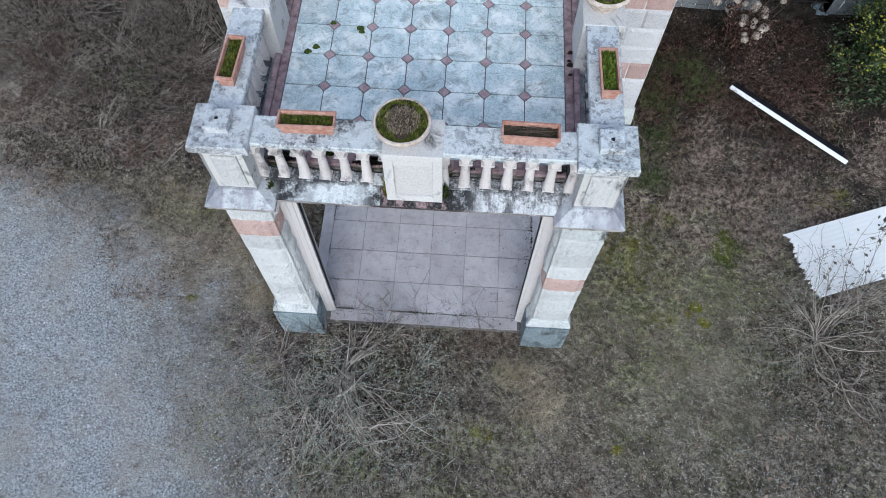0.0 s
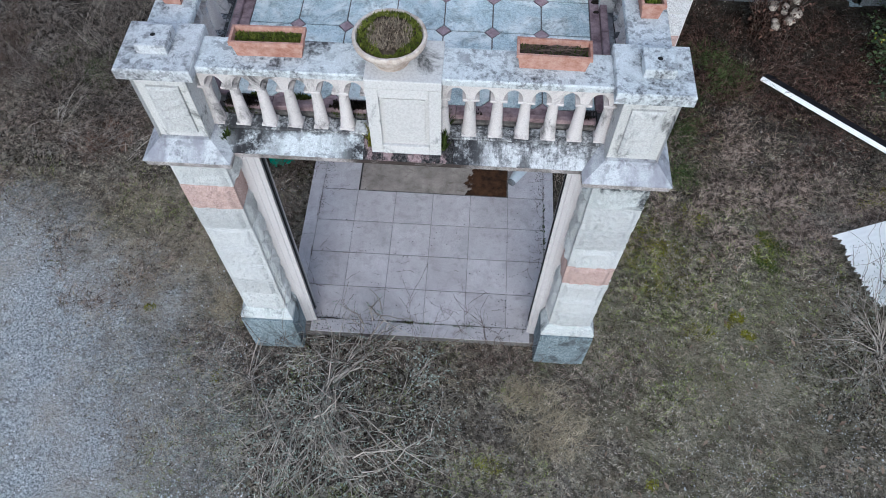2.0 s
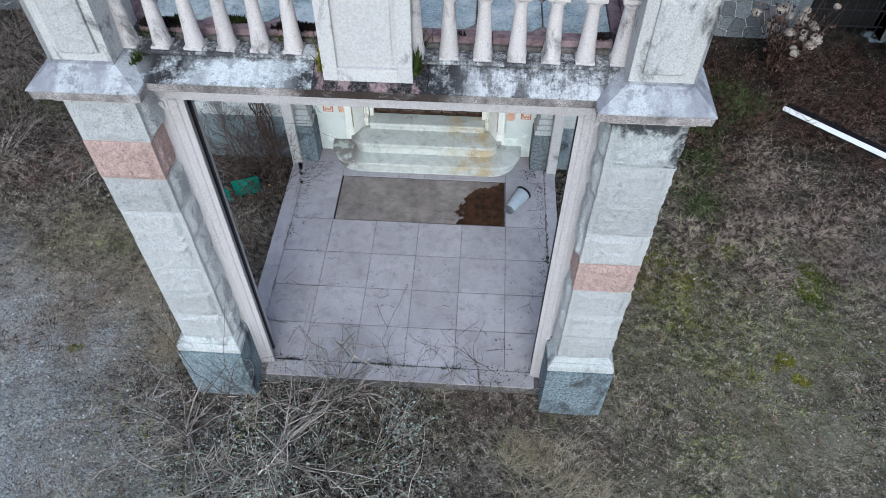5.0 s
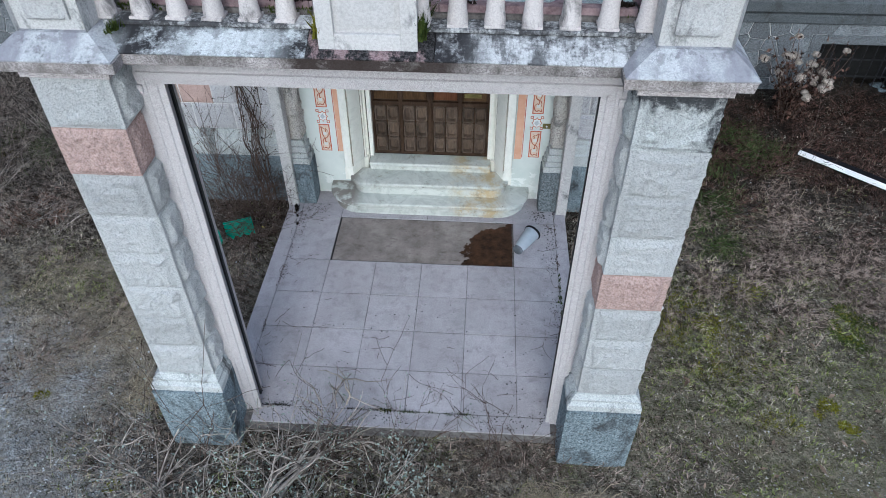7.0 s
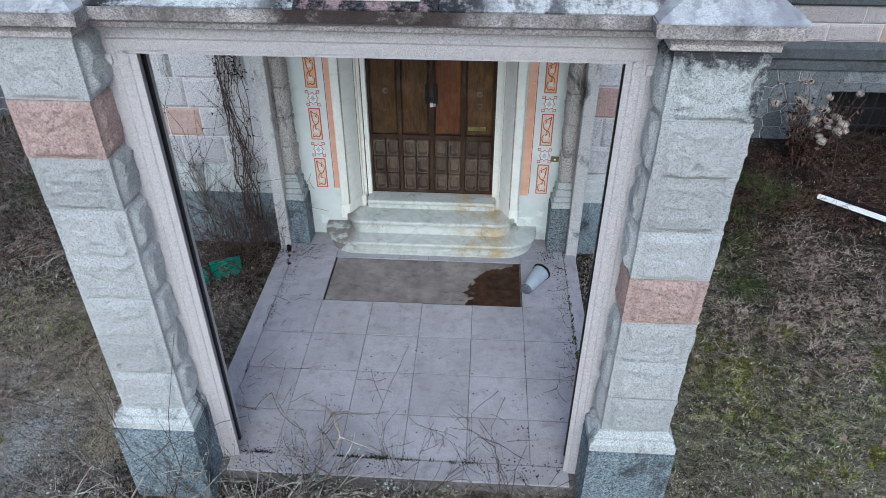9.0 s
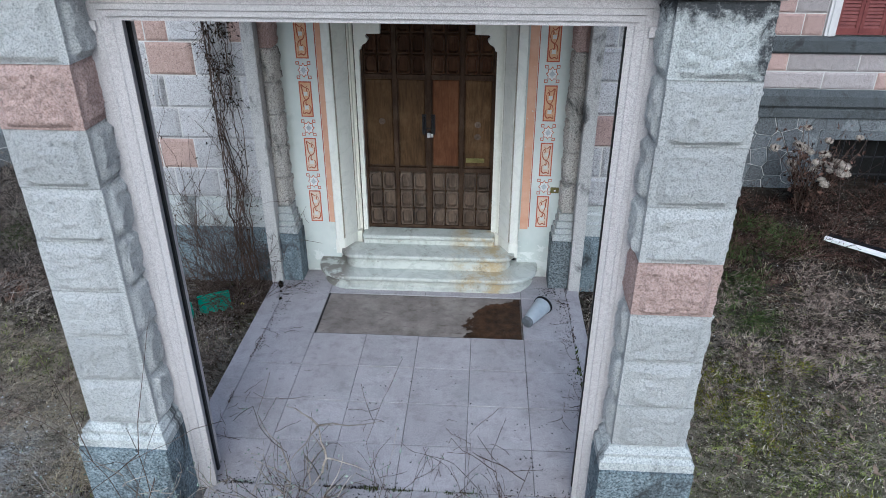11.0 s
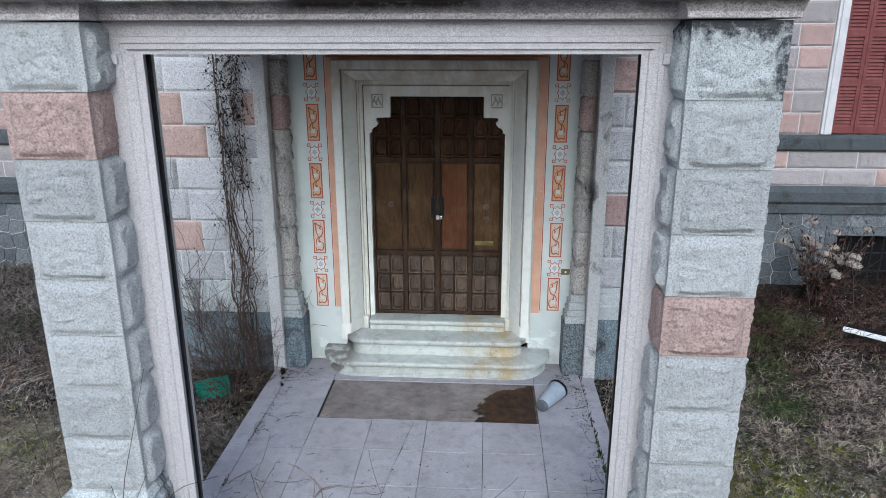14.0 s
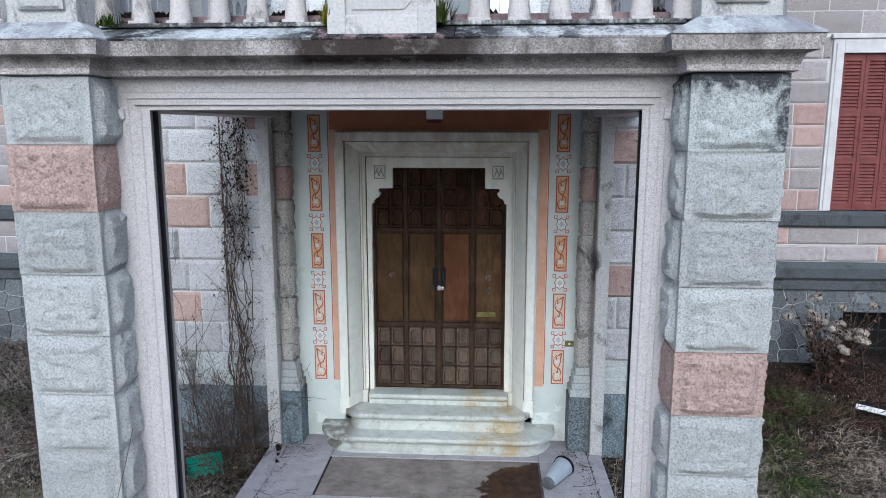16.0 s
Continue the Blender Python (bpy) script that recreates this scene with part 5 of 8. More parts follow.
def baluster_mesh():
    """A slim tapering column with a flared foot, a ring and a square capital."""
    bm = bmesh.new()
    box(bm, -0.058, 0.058, -0.058, 0.058, 0.0, 0.018, bevel=0.005)
    lathe(bm, [(0.059, 0.017), (0.058, 0.045), (0.052, 0.085), (0.048, 0.15), (0.043, 0.25), (0.037, 0.35), (0.036, 0.37), (0.046, 0.376), (0.047, 0.388), (0.040, 0.394), (0.046, 0.410), (0.056, 0.425)], n=16)
    box(bm, -0.062, 0.062, -0.082, 0.082, 0.423, 0.447, bevel=0.004)
    me = bpy.data.meshes.new("baluster")
    bm.to_mesh(me)
    bm.free()
    me.materials.append(BALUSTER_STONE)
    me.polygons.foreach_set("use_smooth", [True] * len(me.polygons))
    me.set_sharp_from_angle(angle=radians(40))
    return me


BALUSTER = baluster_mesh()


def arcade(bm, a0, n, z0, z1, thick):
    """A row of n small round arches between balusters, along x from a0, centred on y = 0."""
    for k in range(n):
        xa = a0 + k * PITCH
        xb = xa + PITCH
        mid, r = (xa + xb) / 2, PITCH / 2 - 0.030
        arc = [(mid - r * math.cos(math.pi * i / 8), z0 + 0.005 + r * 1.5 * math.sin(math.pi * i / 8)) for i in range(9)]
        out = [(xa, z1)] + [(xa + (xb - xa) * i / 8, z1) for i in range(1, 8)] + [(xb, z1)]
        low = [(xa, z0)] + arc + [(xb, z0)]
        top = [(xa, z1)] + out + [(xb, z1)]
        for y, order in ((-thick, 1), (thick, -1)):
            lv = [bm.verts.new((x, y, z)) for x, z in low]
            tv = [bm.verts.new((x, y, z)) for x, z in top]
            for i in range(len(low) - 1):
                quad = [lv[i], lv[i + 1], tv[i + 1], tv[i]]
                if len({tuple(v.co) for v in quad}) < 4:
                    quad = [q for m, q in enumerate(quad) if tuple(q.co) not in {tuple(w.co) for w in quad[:m]}]
                if len(quad) >= 3:
                    bm.faces.new(quad[::order])
        for i in range(len(low) - 1):
            (xp, zp), (xq, zq) = low[i], low[i + 1]
            bm.faces.new([bm.verts.new(q) for q in ((xp, -thick, zp), (xp, thick, zp), (xq, thick, zq), (xq, -thick, zq))])


def balustrade(a0, a1, m, label):
    """A run of balusters under small arches and a broad rail, along x, placed by the pose m."""
    th = thing("balustrade", label, "balustrade", group="terrace balustrades")
    n = max(1, round((a1 - a0) / PITCH - 0.15))
    start = (a0 + a1) / 2 - n * PITCH / 2
    part("sill", boxes((a0, a1, -0.075, 0.06, 3.779, 3.801), bevel=0.006), SILL_DARK, th)
    for k in range(n + 1):
        x = start + k * PITCH
        ob = new("baluster", BALUSTER)
        ob.parent = th
        ob.location = (x, 0, 3.80)
        ob.rotation_euler = (0, 0, rnd.uniform(-0.06, 0.06))
    for k in range(n):
        bm = bmesh.new()
        arcade(bm, start + k * PITCH, 1, 4.246, 4.42, 0.078)
        part("arch", bm, BALUSTER_STONE, th)
    bm = bmesh.new()
    prism(bm, [(-0.11, 4.415), (0.11, 4.415), (0.165, 4.445), (0.168, 4.492), (0.16, 4.505), (-0.14, 4.505), (-0.148, 4.492), (-0.145, 4.445)], a0, a1, "x")
    part("rail", bm, RAIL_STONE, th, "broad lichen-spotted stone rail")
    th.matrix_basis = m
    return th


LB = "stone balustrade of slim balusters under small arches, blackened at the foot"
balustrade(C - 1.50, C - 0.27, pose(0, -0.02, 0), LB)
balustrade(C + 0.27, C + 1.50, pose(0, -0.02, 0), LB)
for s in (-1, 1):
    balustrade(0.21, 1.42, pose(C + s * 1.745, 0, 0, 0, 0, 90), LB)
    balustrade(1.96, WALL_Y + 0.03, pose(C + s * 1.745, 0, 0, 0, 0, 90), LB)


def panel_die(bm, x0, x1, y0, y1, z0, z1, m=0.06, deep=0.02):
    """A square stone post whose front has a sunk panel."""
    box(bm, x0, x1, y0, y1, z0, z1)
    front = [f for f in bm.faces if all(abs(v.co.y - y0) < 1e-5 for v in f.verts)]
    bmesh.ops.inset_region(bm, faces=front, thickness=m)
    bmesh.ops.inset_region(bm, faces=front, thickness=0.006, depth=-deep)


def corner_pier(s):
    th = thing("corner_pier", "stone corner pier with a worn carved panel under a spreading cap", "pier", group="terrace piers")
    xa, xb = sorted((C + s * 1.53, C + s * 1.925))
    bm = bmesh.new()
    panel_die(bm, xa, xb, -0.235, 0.20, 3.77, 4.43, 0.055, 0.034)
    die = part("die", bm, DIE_STONE, th)
    rb = rock_block(xa + 0.078, xb - 0.078, -0.222, -0.198, 3.855, 4.345, {"-y": 1.0}, 70 + s, 0.020, 0.03, 0.014)
    part("carved_panel", rb, DIE_STONE, die, "worn carved relief panel")
    xc, xd = sorted((C + s * 1.455, C + s * 1.995))
    bm = bmesh.new()
    rows = [[bm.verts.new(q) for q in ((xc + e, -0.265 + e, z), (xd - e, -0.265 + e, z), (xd - e, 0.215 - e, z), (xc + e, 0.215 - e, z))] for e, z in ((0.055, 4.425), (0.035, 4.445), (0.0, 4.455), (0.0, 4.54), (0.008, 4.552))]
    for a, b in zip(rows, rows[1:]):
        for i in range(4):
            bm.faces.new((a[i], a[(i + 1) % 4], b[(i + 1) % 4], b[i]))
    bm.faces.new(rows[0][::-1])
    bm.faces.new(rows[-1])
    part("cap", bm, CAP_DARK if s < 0 else RAIL_STONE, th, "lichen-spotted cap slab")
    cx, cy = C + s * 1.745, -0.005
    bm = bmesh.new()
    box(bm, cx - 0.11, cx + 0.11, cy - 0.11, cy + 0.11, 4.553, 4.635, bevel=0.012)
    nub = part("finial_block", bm, CAP_DARK if s < 0 else RAIL_STONE, th, "square finial block with a dowel hole")
    # no hole is cut: a flat near-black disc stands for its shade
    bm = bmesh.new()
    lathe(bm, [(0.0, 0.0), (0.011, 0.0), (0.015, 0.002), (0.018, 0.0)], (cx, cy, 4.636), 12, cap=False)
    part("dowel_hole", bm, DARK_VOID, nub)
    return settle(th)


corner_pier(-1)
corner_pier(1)


def pedestal(m, label):
    th = thing("balustrade_pedestal", label, "pedestal", group="balustrade pedestals")
    bm = bmesh.new()
    box(bm, -0.262, 0.262, -0.186, 0.19, 3.722, 4.43)
    die = part("die", bm, PEDESTAL_STONE, th)
    for xa, xb, za, zb in ((-0.27, -0.180, 3.722, 4.43), (0.180, 0.27, 3.722, 4.43), (-0.1795, 0.1795, 3.722, 3.812), (-0.1795, 0.1795, 4.345, 4.43)):
        part("panel_border", boxes((xa, xb, -0.215, -0.1865, za, zb), bevel=0.004), PEDESTAL_STONE, die)
    bm = bmesh.new()
    prism(bm, [(-0.150, 3.842), (0.112, 3.842), (0.150, 3.885), (0.150, 4.312), (-0.150, 4.312)], -0.194, -0.1865, "y")
    part("panel", bm, PEDESTAL_STONE, die)
    part("cap", boxes((-0.272, 0.272, -0.217, 0.20, 4.432, 4.512), bevel=0.008), PEDESTAL_STONE, th)
    th.matrix_basis = m
    return th


pedestal(pose(C, 0, 0), "white stone pedestal with a sunk panel, black crust at its foot")
for s in (-1, 1):
    pedestal(pose(C + s * 1.745, 1.69, 0, 0, 0, 90 * s), "white stone pedestal with a sunk panel in the side balustrade")


def leaf_clump(n, spread, height, size, r):
    """Small upright leaves for moss and weeds: points and triangles."""
    vs, fs = [], []
    for _ in range(n):
        x, y = spread(r)
        a = r.uniform(0, 6.28)
        h, w = height * r.uniform(0.4, 1.2), size * r.uniform(0.6, 1.3)
        lean = r.uniform(0, 0.8) * h
        b = len(vs)
        dx, dy = math.cos(a), math.sin(a)
        vs += [(x - dy * w, y + dx * w, 0), (x + dy * w, y - dx * w, 0), (x + dx * lean, y + dy * lean, h)]
        fs.append((b, b + 1, b + 2))
    return vs, fs


POT_MOSS = plain("bright mottled moss", (0.035, 0.05, 0.008), (0.17, 0.18, 0.03), 0.95, scale=22, bump=0.5, islands=0.6)
GREEN_WEED = plain("fresh green weeds", (0.04, 0.075, 0.010), (0.19, 0.23, 0.03), 0.8, scale=25, islands=0.9)
DEAD_STEM = plain("brown dead stems", (0.11, 0.082, 0.06), (0.30, 0.25, 0.19), 0.9, scale=30, islands=1.0)


def flower_pot(x, y, z, r, h, label):
    th = thing("flower_pot", label, "flower pot", group="round pots")
    k = r / 0.24
    bm = bmesh.new()
    lathe(bm, [(0.0, 0.0), (0.125 * k, 0.0), (0.13 * k, 0.012), (0.175 * k, h * 0.5), (0.195 * k, h * 0.68), (0.225 * k, h * 0.74), (0.243 * k, h * 0.80), (0.247 * k, h * 0.93), (0.240 * k, h), (0.224 * k, h), (0.216 * k, h * 0.93), (0.212 * k, h * 0.80), (0.0, h * 0.80)], n=40, cap=False)
    for v in bm.verts:
        rr = math.hypot(v.co.x, v.co.y)
        if rr > 0.2 * k and v.co.z > h * 0.72:
            a = math.atan2(v.co.y, v.co.x)
            v.co.x *= 1 + 0.012 * math.sin(a * 20)
            v.co.y *= 1 + 0.012 * math.sin(a * 20)
            v.co.z += 0.008 * fbm((math.cos(a) * 3, math.sin(a) * 3, 1))
    smooth(part("pot", bm, POT_STONE, th), 50)
    bm = bmesh.new()
    bmesh.ops.create_circle(bm, cap_ends=False, segments=30, radius=0.204 * k)
    rim = bm.verts[:]
    bm.clear()
    rows = [[bm.verts.new((q * 0.214 * k * math.cos(6.2832 * i / 30), q * 0.214 * k * math.sin(6.2832 * i / 30), h * 0.86 + 0.035 * (1 - q * q) + 0.012 * fbm((q * 5 * math.cos(i / 4.8), q * 5 * math.sin(i / 4.8), 2)))) for i in range(30)] for q in (1.0, 0.8, 0.6, 0.4, 0.2, 0.05)]
    for a, b in zip(rows, rows[1:]):
        for i in range(30):
            bm.faces.new((a[i], a[(i + 1) % 30], b[(i + 1) % 30], b[i]))
    bm.faces.new(rows[-1])
    part("soil", bm, SOIL, th)
    rr = random.Random(3)
    ring = lambda q: (lambda a, u: (0.212 * k * (1 - (0.34 + 0.2 * math.sin(2 * a + 1.4) + 0.10 * math.sin(5 * a)) * u) * math.cos(a), 0.212 * k * (1 - (0.34 + 0.2 * math.sin(2 * a + 1.4) + 0.10 * math.sin(5 * a)) * u) * math.sin(a)))(q.uniform(0, 6.28), q.random() ** 1.1)
    vs, fs = leaf_clump(2600, ring, 0.022, 0.007, rr)
    ob = fast_mesh("moss", [(a, b, c + h * 0.86 + 0.02) for a, b, c in vs], fs, POT_MOSS, th)
    ob["label"] = "yellow-green moss ring"
    disc = lambda q: (lambda a, d: (d * math.cos(a), d * math.sin(a)))(q.uniform(0, 6.28), 0.15 * k * q.random() ** 0.5)
    vs, fs = leaf_clump(2200, disc, 0.030, 0.004, rr)
    fast_mesh("dead_growth", [(a, b, c + h * 0.86 + 0.025) for a, b, c in vs], fs, DEAD_STEM, th)
    th.location = (x, y, z)
    return th


flower_pot(-0.125, 0.0, 4.512, 0.25, 0.225, "round lichened pot with moss and dead stems on a pedestal")
flower_pot(C + 1.745, 1.70, 4.512, 0.25, 0.225, "round lichened pot on the side pedestal")


def planter(x, y, turn, plants, label):
    """A long terracotta box: tapered walls, a thick rim, soil and weeds."""
    th = thing("window_box", label, "planter", group="terracotta planters")
    L, W, H = 0.258, 0.088, 0.145
    bm = bmesh.new()
    def loop(l, w, z):
        return [bm.verts.new(q) for q in ((-l, -w, z), (l, -w, z), (l, w, z), (-l, w, z))]
    rows = [loop(L - 0.03, W - 0.025, 0.0), loop(L - 0.012, W - 0.012, H - 0.035), loop(L, W, H - 0.033), loop(L, W, H), loop(L - 0.018, W - 0.018, H), loop(L - 0.024, W - 0.024, H - 0.06)]
    for a, b in zip(rows, rows[1:]):
        for i in range(4):
            bm.faces.new((a[i], a[(i + 1) % 4], b[(i + 1) % 4], b[i]))
    bm.faces.new(rows[0][::-1])
    bmesh.ops.bevel(bm, geom=[e for e in bm.edges if e.is_manifold and e.calc_face_angle(0) > 0.8], offset=0.005, segments=2, affect="EDGES")
    part("box", bm, TERRACOTTA, th)
    bm = bmesh.new()
    nx, ny = 26, 8
    g = [[bm.verts.new((-L + 0.022 + (2 * L - 0.044) * i / nx, -W + 0.022 + (2 * W - 0.044) * j / ny, H - 0.045 + 0.012 * fbm((i * 0.4, j * 0.4, x)))) for i in range(nx + 1)] for j in range(ny + 1)]
    for j in range(ny):
        for i in range(nx):
            bm.faces.new((g[j][i], g[j][i + 1], g[j + 1][i + 1], g[j + 1][i]))
    part("soil", bm, SOIL, th)
    rr = random.Random(int(100 * abs(x) + 10 * y))
    flat = lambda q: (q.uniform(-L + 0.03, L - 0.03), q.uniform(-W + 0.03, W - 0.03))
    if plants == "green":
        vs, fs = leaf_clump(520, flat, 0.05, 0.014, rr)
        m, nm = GREEN_WEED, "weed_growth"
    elif plants == "moss":
        vs, fs = leaf_clump(1700, flat, 0.022, 0.007, rr)
        m, nm = POT_MOSS, "moss"
    else:
        vs, fs = leaf_clump(160, flat, 0.03, 0.006, rr)
        m, nm = MOSS_DARK, "moss"
        lines = []
        for _ in range(12):
            a, b = flat(rr), flat(rr)
            lines.append([((a[0], a[1], H - 0.035), 0.002), (((a[0] + b[0]) / 2, (a[1] + b[1]) / 2, H - 0.005), 0.002), ((b[0], b[1], H - 0.03), 0.0012)])
        tv, tf = tubes(lines)
        fast_mesh("dead_growth", tv, tf, TWIG_DARK, th)
    fast_mesh(nm, [(a, b, c + H - 0.045) for a, b, c in vs], fs, m, th)
    th.matrix_basis = pose(x, y, 4.506, 0, 0, turn)
    return th


planter(-0.98, 0.03, 1, "moss", "long terracotta planter with soil and moss on the stone rail")
planter(1.0, 0.035, -1, "dead", "long reddish terracotta planter with dead stalks on the stone rail")
planter(C - 1.755, 0.68, 88, "moss", "long terracotta planter with moss on the side rail")
planter(C + 1.745, 0.76, 91, "green", "long terracotta planter full of green weeds on the side rail")


# ---------------------------------------------------------------- wing window, cellar window, bands
def shuttered_window():
    th = thing("window_1", "window closed by oxblood louvred shutters in a white frame", "window", kind="structure")
    y = WING_Y
    x0, x1, z0, z1 = 5.36, 6.66, 2.106, 4.28
    bm = bmesh.new()
    for a, b, c, d in ((x0 - 0.15, x0, z0, z1 + 0.19), (x1, x1 + 0.15, z0, z1 + 0.19), (x0, x1, z1, z1 + 0.19)):
        box(bm, a, b, y - 0.035, y + 0.2, c, d, bevel=0.008)
    frame_ob = part("window_frame", bm, DULL_WHITE, th, "dull white stone surround")
    bm = bmesh.new()
    box(bm, x0 - 0.18, x1 + 0.18, y - 0.06, y, z1 + 0.191, z1 + 0.25, bevel=0.01)
    box(bm, x0 - 0.11, x0 - 0.075, y - 0.05, y - 0.03, z0, z1 + 0.12)
    part("frame_moulding", bm, DULL_WHITE, frame_ob)
    w = (x1 - x0) / 4
    for k in range(4):
        a, b = x0 + k * w + 0.003, x0 + (k + 1) * w - 0.003
        leaf_ob = part("shutter_leaf", boxes((a, a + 0.05, y + 0.03, y + 0.07, z0 + 0.01, z1 - 0.01), (b - 0.05, b, y + 0.03, y + 0.07, z0 + 0.01, z1 - 0.01), (a + 0.05, b - 0.05, y + 0.03, y + 0.07, z0 + 0.01, z0 + 0.10),
                                             (a + 0.05, b - 0.05, y + 0.03, y + 0.07, z0 + 0.66, z0 + 0.75), (a + 0.05, b - 0.05, y + 0.03, y + 0.07, z0 + 1.32, z0 + 1.41), (a + 0.05, b - 0.05, y + 0.03, y + 0.07, z1 - 0.1, z1 - 0.01)), SHUTTER, th)
        for c, d in ((0.10, 0.66), (0.75, 1.32), (1.41, z1 - z0 - 0.1)):
            nsl = round((d - c) / 0.048)
            for q in range(nsl):
                zc = z0 + c + (q + 0.5) * (d - c) / nsl
                bm = bmesh.new()
                prism(bm, [(y + 0.032, zc - 0.024), (y + 0.04, zc - 0.028), (y + 0.068, zc + 0.02), (y + 0.06, zc + 0.024)], a + 0.05, b - 0.05, "x")
                part("slat", bm, SHUTTER, leaf_ob)
    # near-black sheet for the unlit room behind the shutters
    bm = boxes((x0, x1, y + 0.12, y + 0.16, z0 - 0.05, z1))
    part("backing", bm, DARK_VOID, th)
    return th


shuttered_window()


def cellar_window():
    th = thing("window_2", "dark barred cellar window in a stone plinth", "window", kind="structure")
    y = WING_Y
    x0, x1, z0, z1 = 5.70, 7.0, -0.14, 0.62
    # near-black sheet in place of the cellar's darkness
    part("recess", boxes((x0, x1, y + 0.38, y + 0.42, z0 - 0.1, z1 + 0.02)), DARK_VOID, th)
    for k in range(8):
        x = x0 + 0.09 + k * 0.16
        vs, fs = tubes([[((x, y + 0.10, z0 - 0.05), 0.011), ((x, y + 0.10, z1), 0.011)]], 6)
        fast_mesh("bar", vs, fs, IRON, th)
    for z in (0.05, 0.33):
        part("cross_bar", boxes((x0, x1, y + 0.094, y + 0.106, z - 0.012, z + 0.012)), IRON, th)
    part("sill", boxes((x0 - 0.05, x1 + 0.05, y - 0.03, y + 0.35, z0 - 0.06, z0)), PLINTH_STONE, th)
    for nm, b in (("cheek", (x1, x1 + 0.18, y - 0.004, y + 0.37, z0 - 0.1, z1)), ("cheek", (x0 - 0.18, x0, y - 0.004, y + 0.37, z0 - 0.1, z1)), ("lintel", (x0 - 0.18, x1 + 0.18, y - 0.006, y + 0.37, z1, z1 + 0.14))):
        part(nm, boxes(b, bevel=0.008), RUBBLE, th)
    for a, b, c, d in ((5.25, 5.80, 0.765, 0.953), (5.81, 6.5, 0.765, 0.953), (6.51, 7.3, 0.765, 0.953), (5.22, 5.515, -0.3, 0.36), (5.30, 5.515, 0.37, 0.76)):
        part("filler_stone", boxes((a, b, y + 0.003, y + 0.05, c, d), bevel=0.006), RUBBLE, th)
    return th


cellar_window()


def band(name, bm, material, wall, label):
    return part(name, bm, material, wall, label)


def wall_bands():
    for wall, xa, xb in ((WALL_RIGHT, 3.0, 14.0), (WALL_LEFT, -14.0, -3.0)):
        y = WING_Y + 0.04
        bm = bmesh.new()
        prism(bm, [(y, 0.955), (y - 0.09, 0.955), (y - 0.10, 0.965), (y - 0.10, 1.07), (y - 0.085, 1.085), (y - 0.09, 1.10)] + [(y - 0.13, 1.14), (y - 0.13, 1.28), (y - 0.06, 1.36), (y, 1.36)], xa, xb, "x")
        part("string_course", bm, DARK_BAND, wall, "dark grey moulded string course")
        bm = bmesh.new()
        prism(bm, [(y, 1.87), (y - 0.08, 1.87), (y - 0.11, 1.90), (y - 0.11, 2.05), (y - 0.05, 2.10), (y, 2.10)], xa, xb, "x")
        part("sill_band", bm, DARK_BAND, wall, "dark grey window sill band")
    y = WALL_Y + 0.04
    for a, b in ((-3.03, C - 1.717), (C + 1.717, 3.03)):
        bm = bmesh.new()
        prism(bm, [(y, 0.56), (y - 0.10, 0.56), (y - 0.10, 0.70), (y - 0.075, 0.72), (y - 0.07, 0.80), (y - 0.045, 0.83), (y - 0.04, 0.89), (y, 0.89)], a, b, "x")
        part("plinth_moulding", bm, BASE_STONE, WALL_FRONT, "white moulded plinth course")
        k = 3
        for i in range(k):
            u, v = a + (b - a) * i / k + 0.003, a + (b - a) * (i + 1) / k - 0.003
            part("plinth_slab", boxes((u, v, y - 0.095, y, -0.3, 0.557), bevel=0.008), PLINTH_STONE, WALL_FRONT)


wall_bands()


def clip_cell(poly, a, b):
    """The part of a polygon nearer to point a than to point b."""
    mx, my = (a[0] + b[0]) / 2, (a[1] + b[1]) / 2
    dx, dy = b[0] - a[0], b[1] - a[1]
    side = lambda p: (p[0] - mx) * dx + (p[1] - my) * dy
    out = []
    for i, p in enumerate(poly):
        q = poly[(i + 1) % len(poly)]
        sp, sq = side(p), side(q)
        if sp <= 0:
            out.append(p)
        if sp * sq < 0:
            t = sp / (sp - sq)
            out.append((p[0] + (q[0] - p[0]) * t, p[1] + (q[1] - p[1]) * t))
    return out


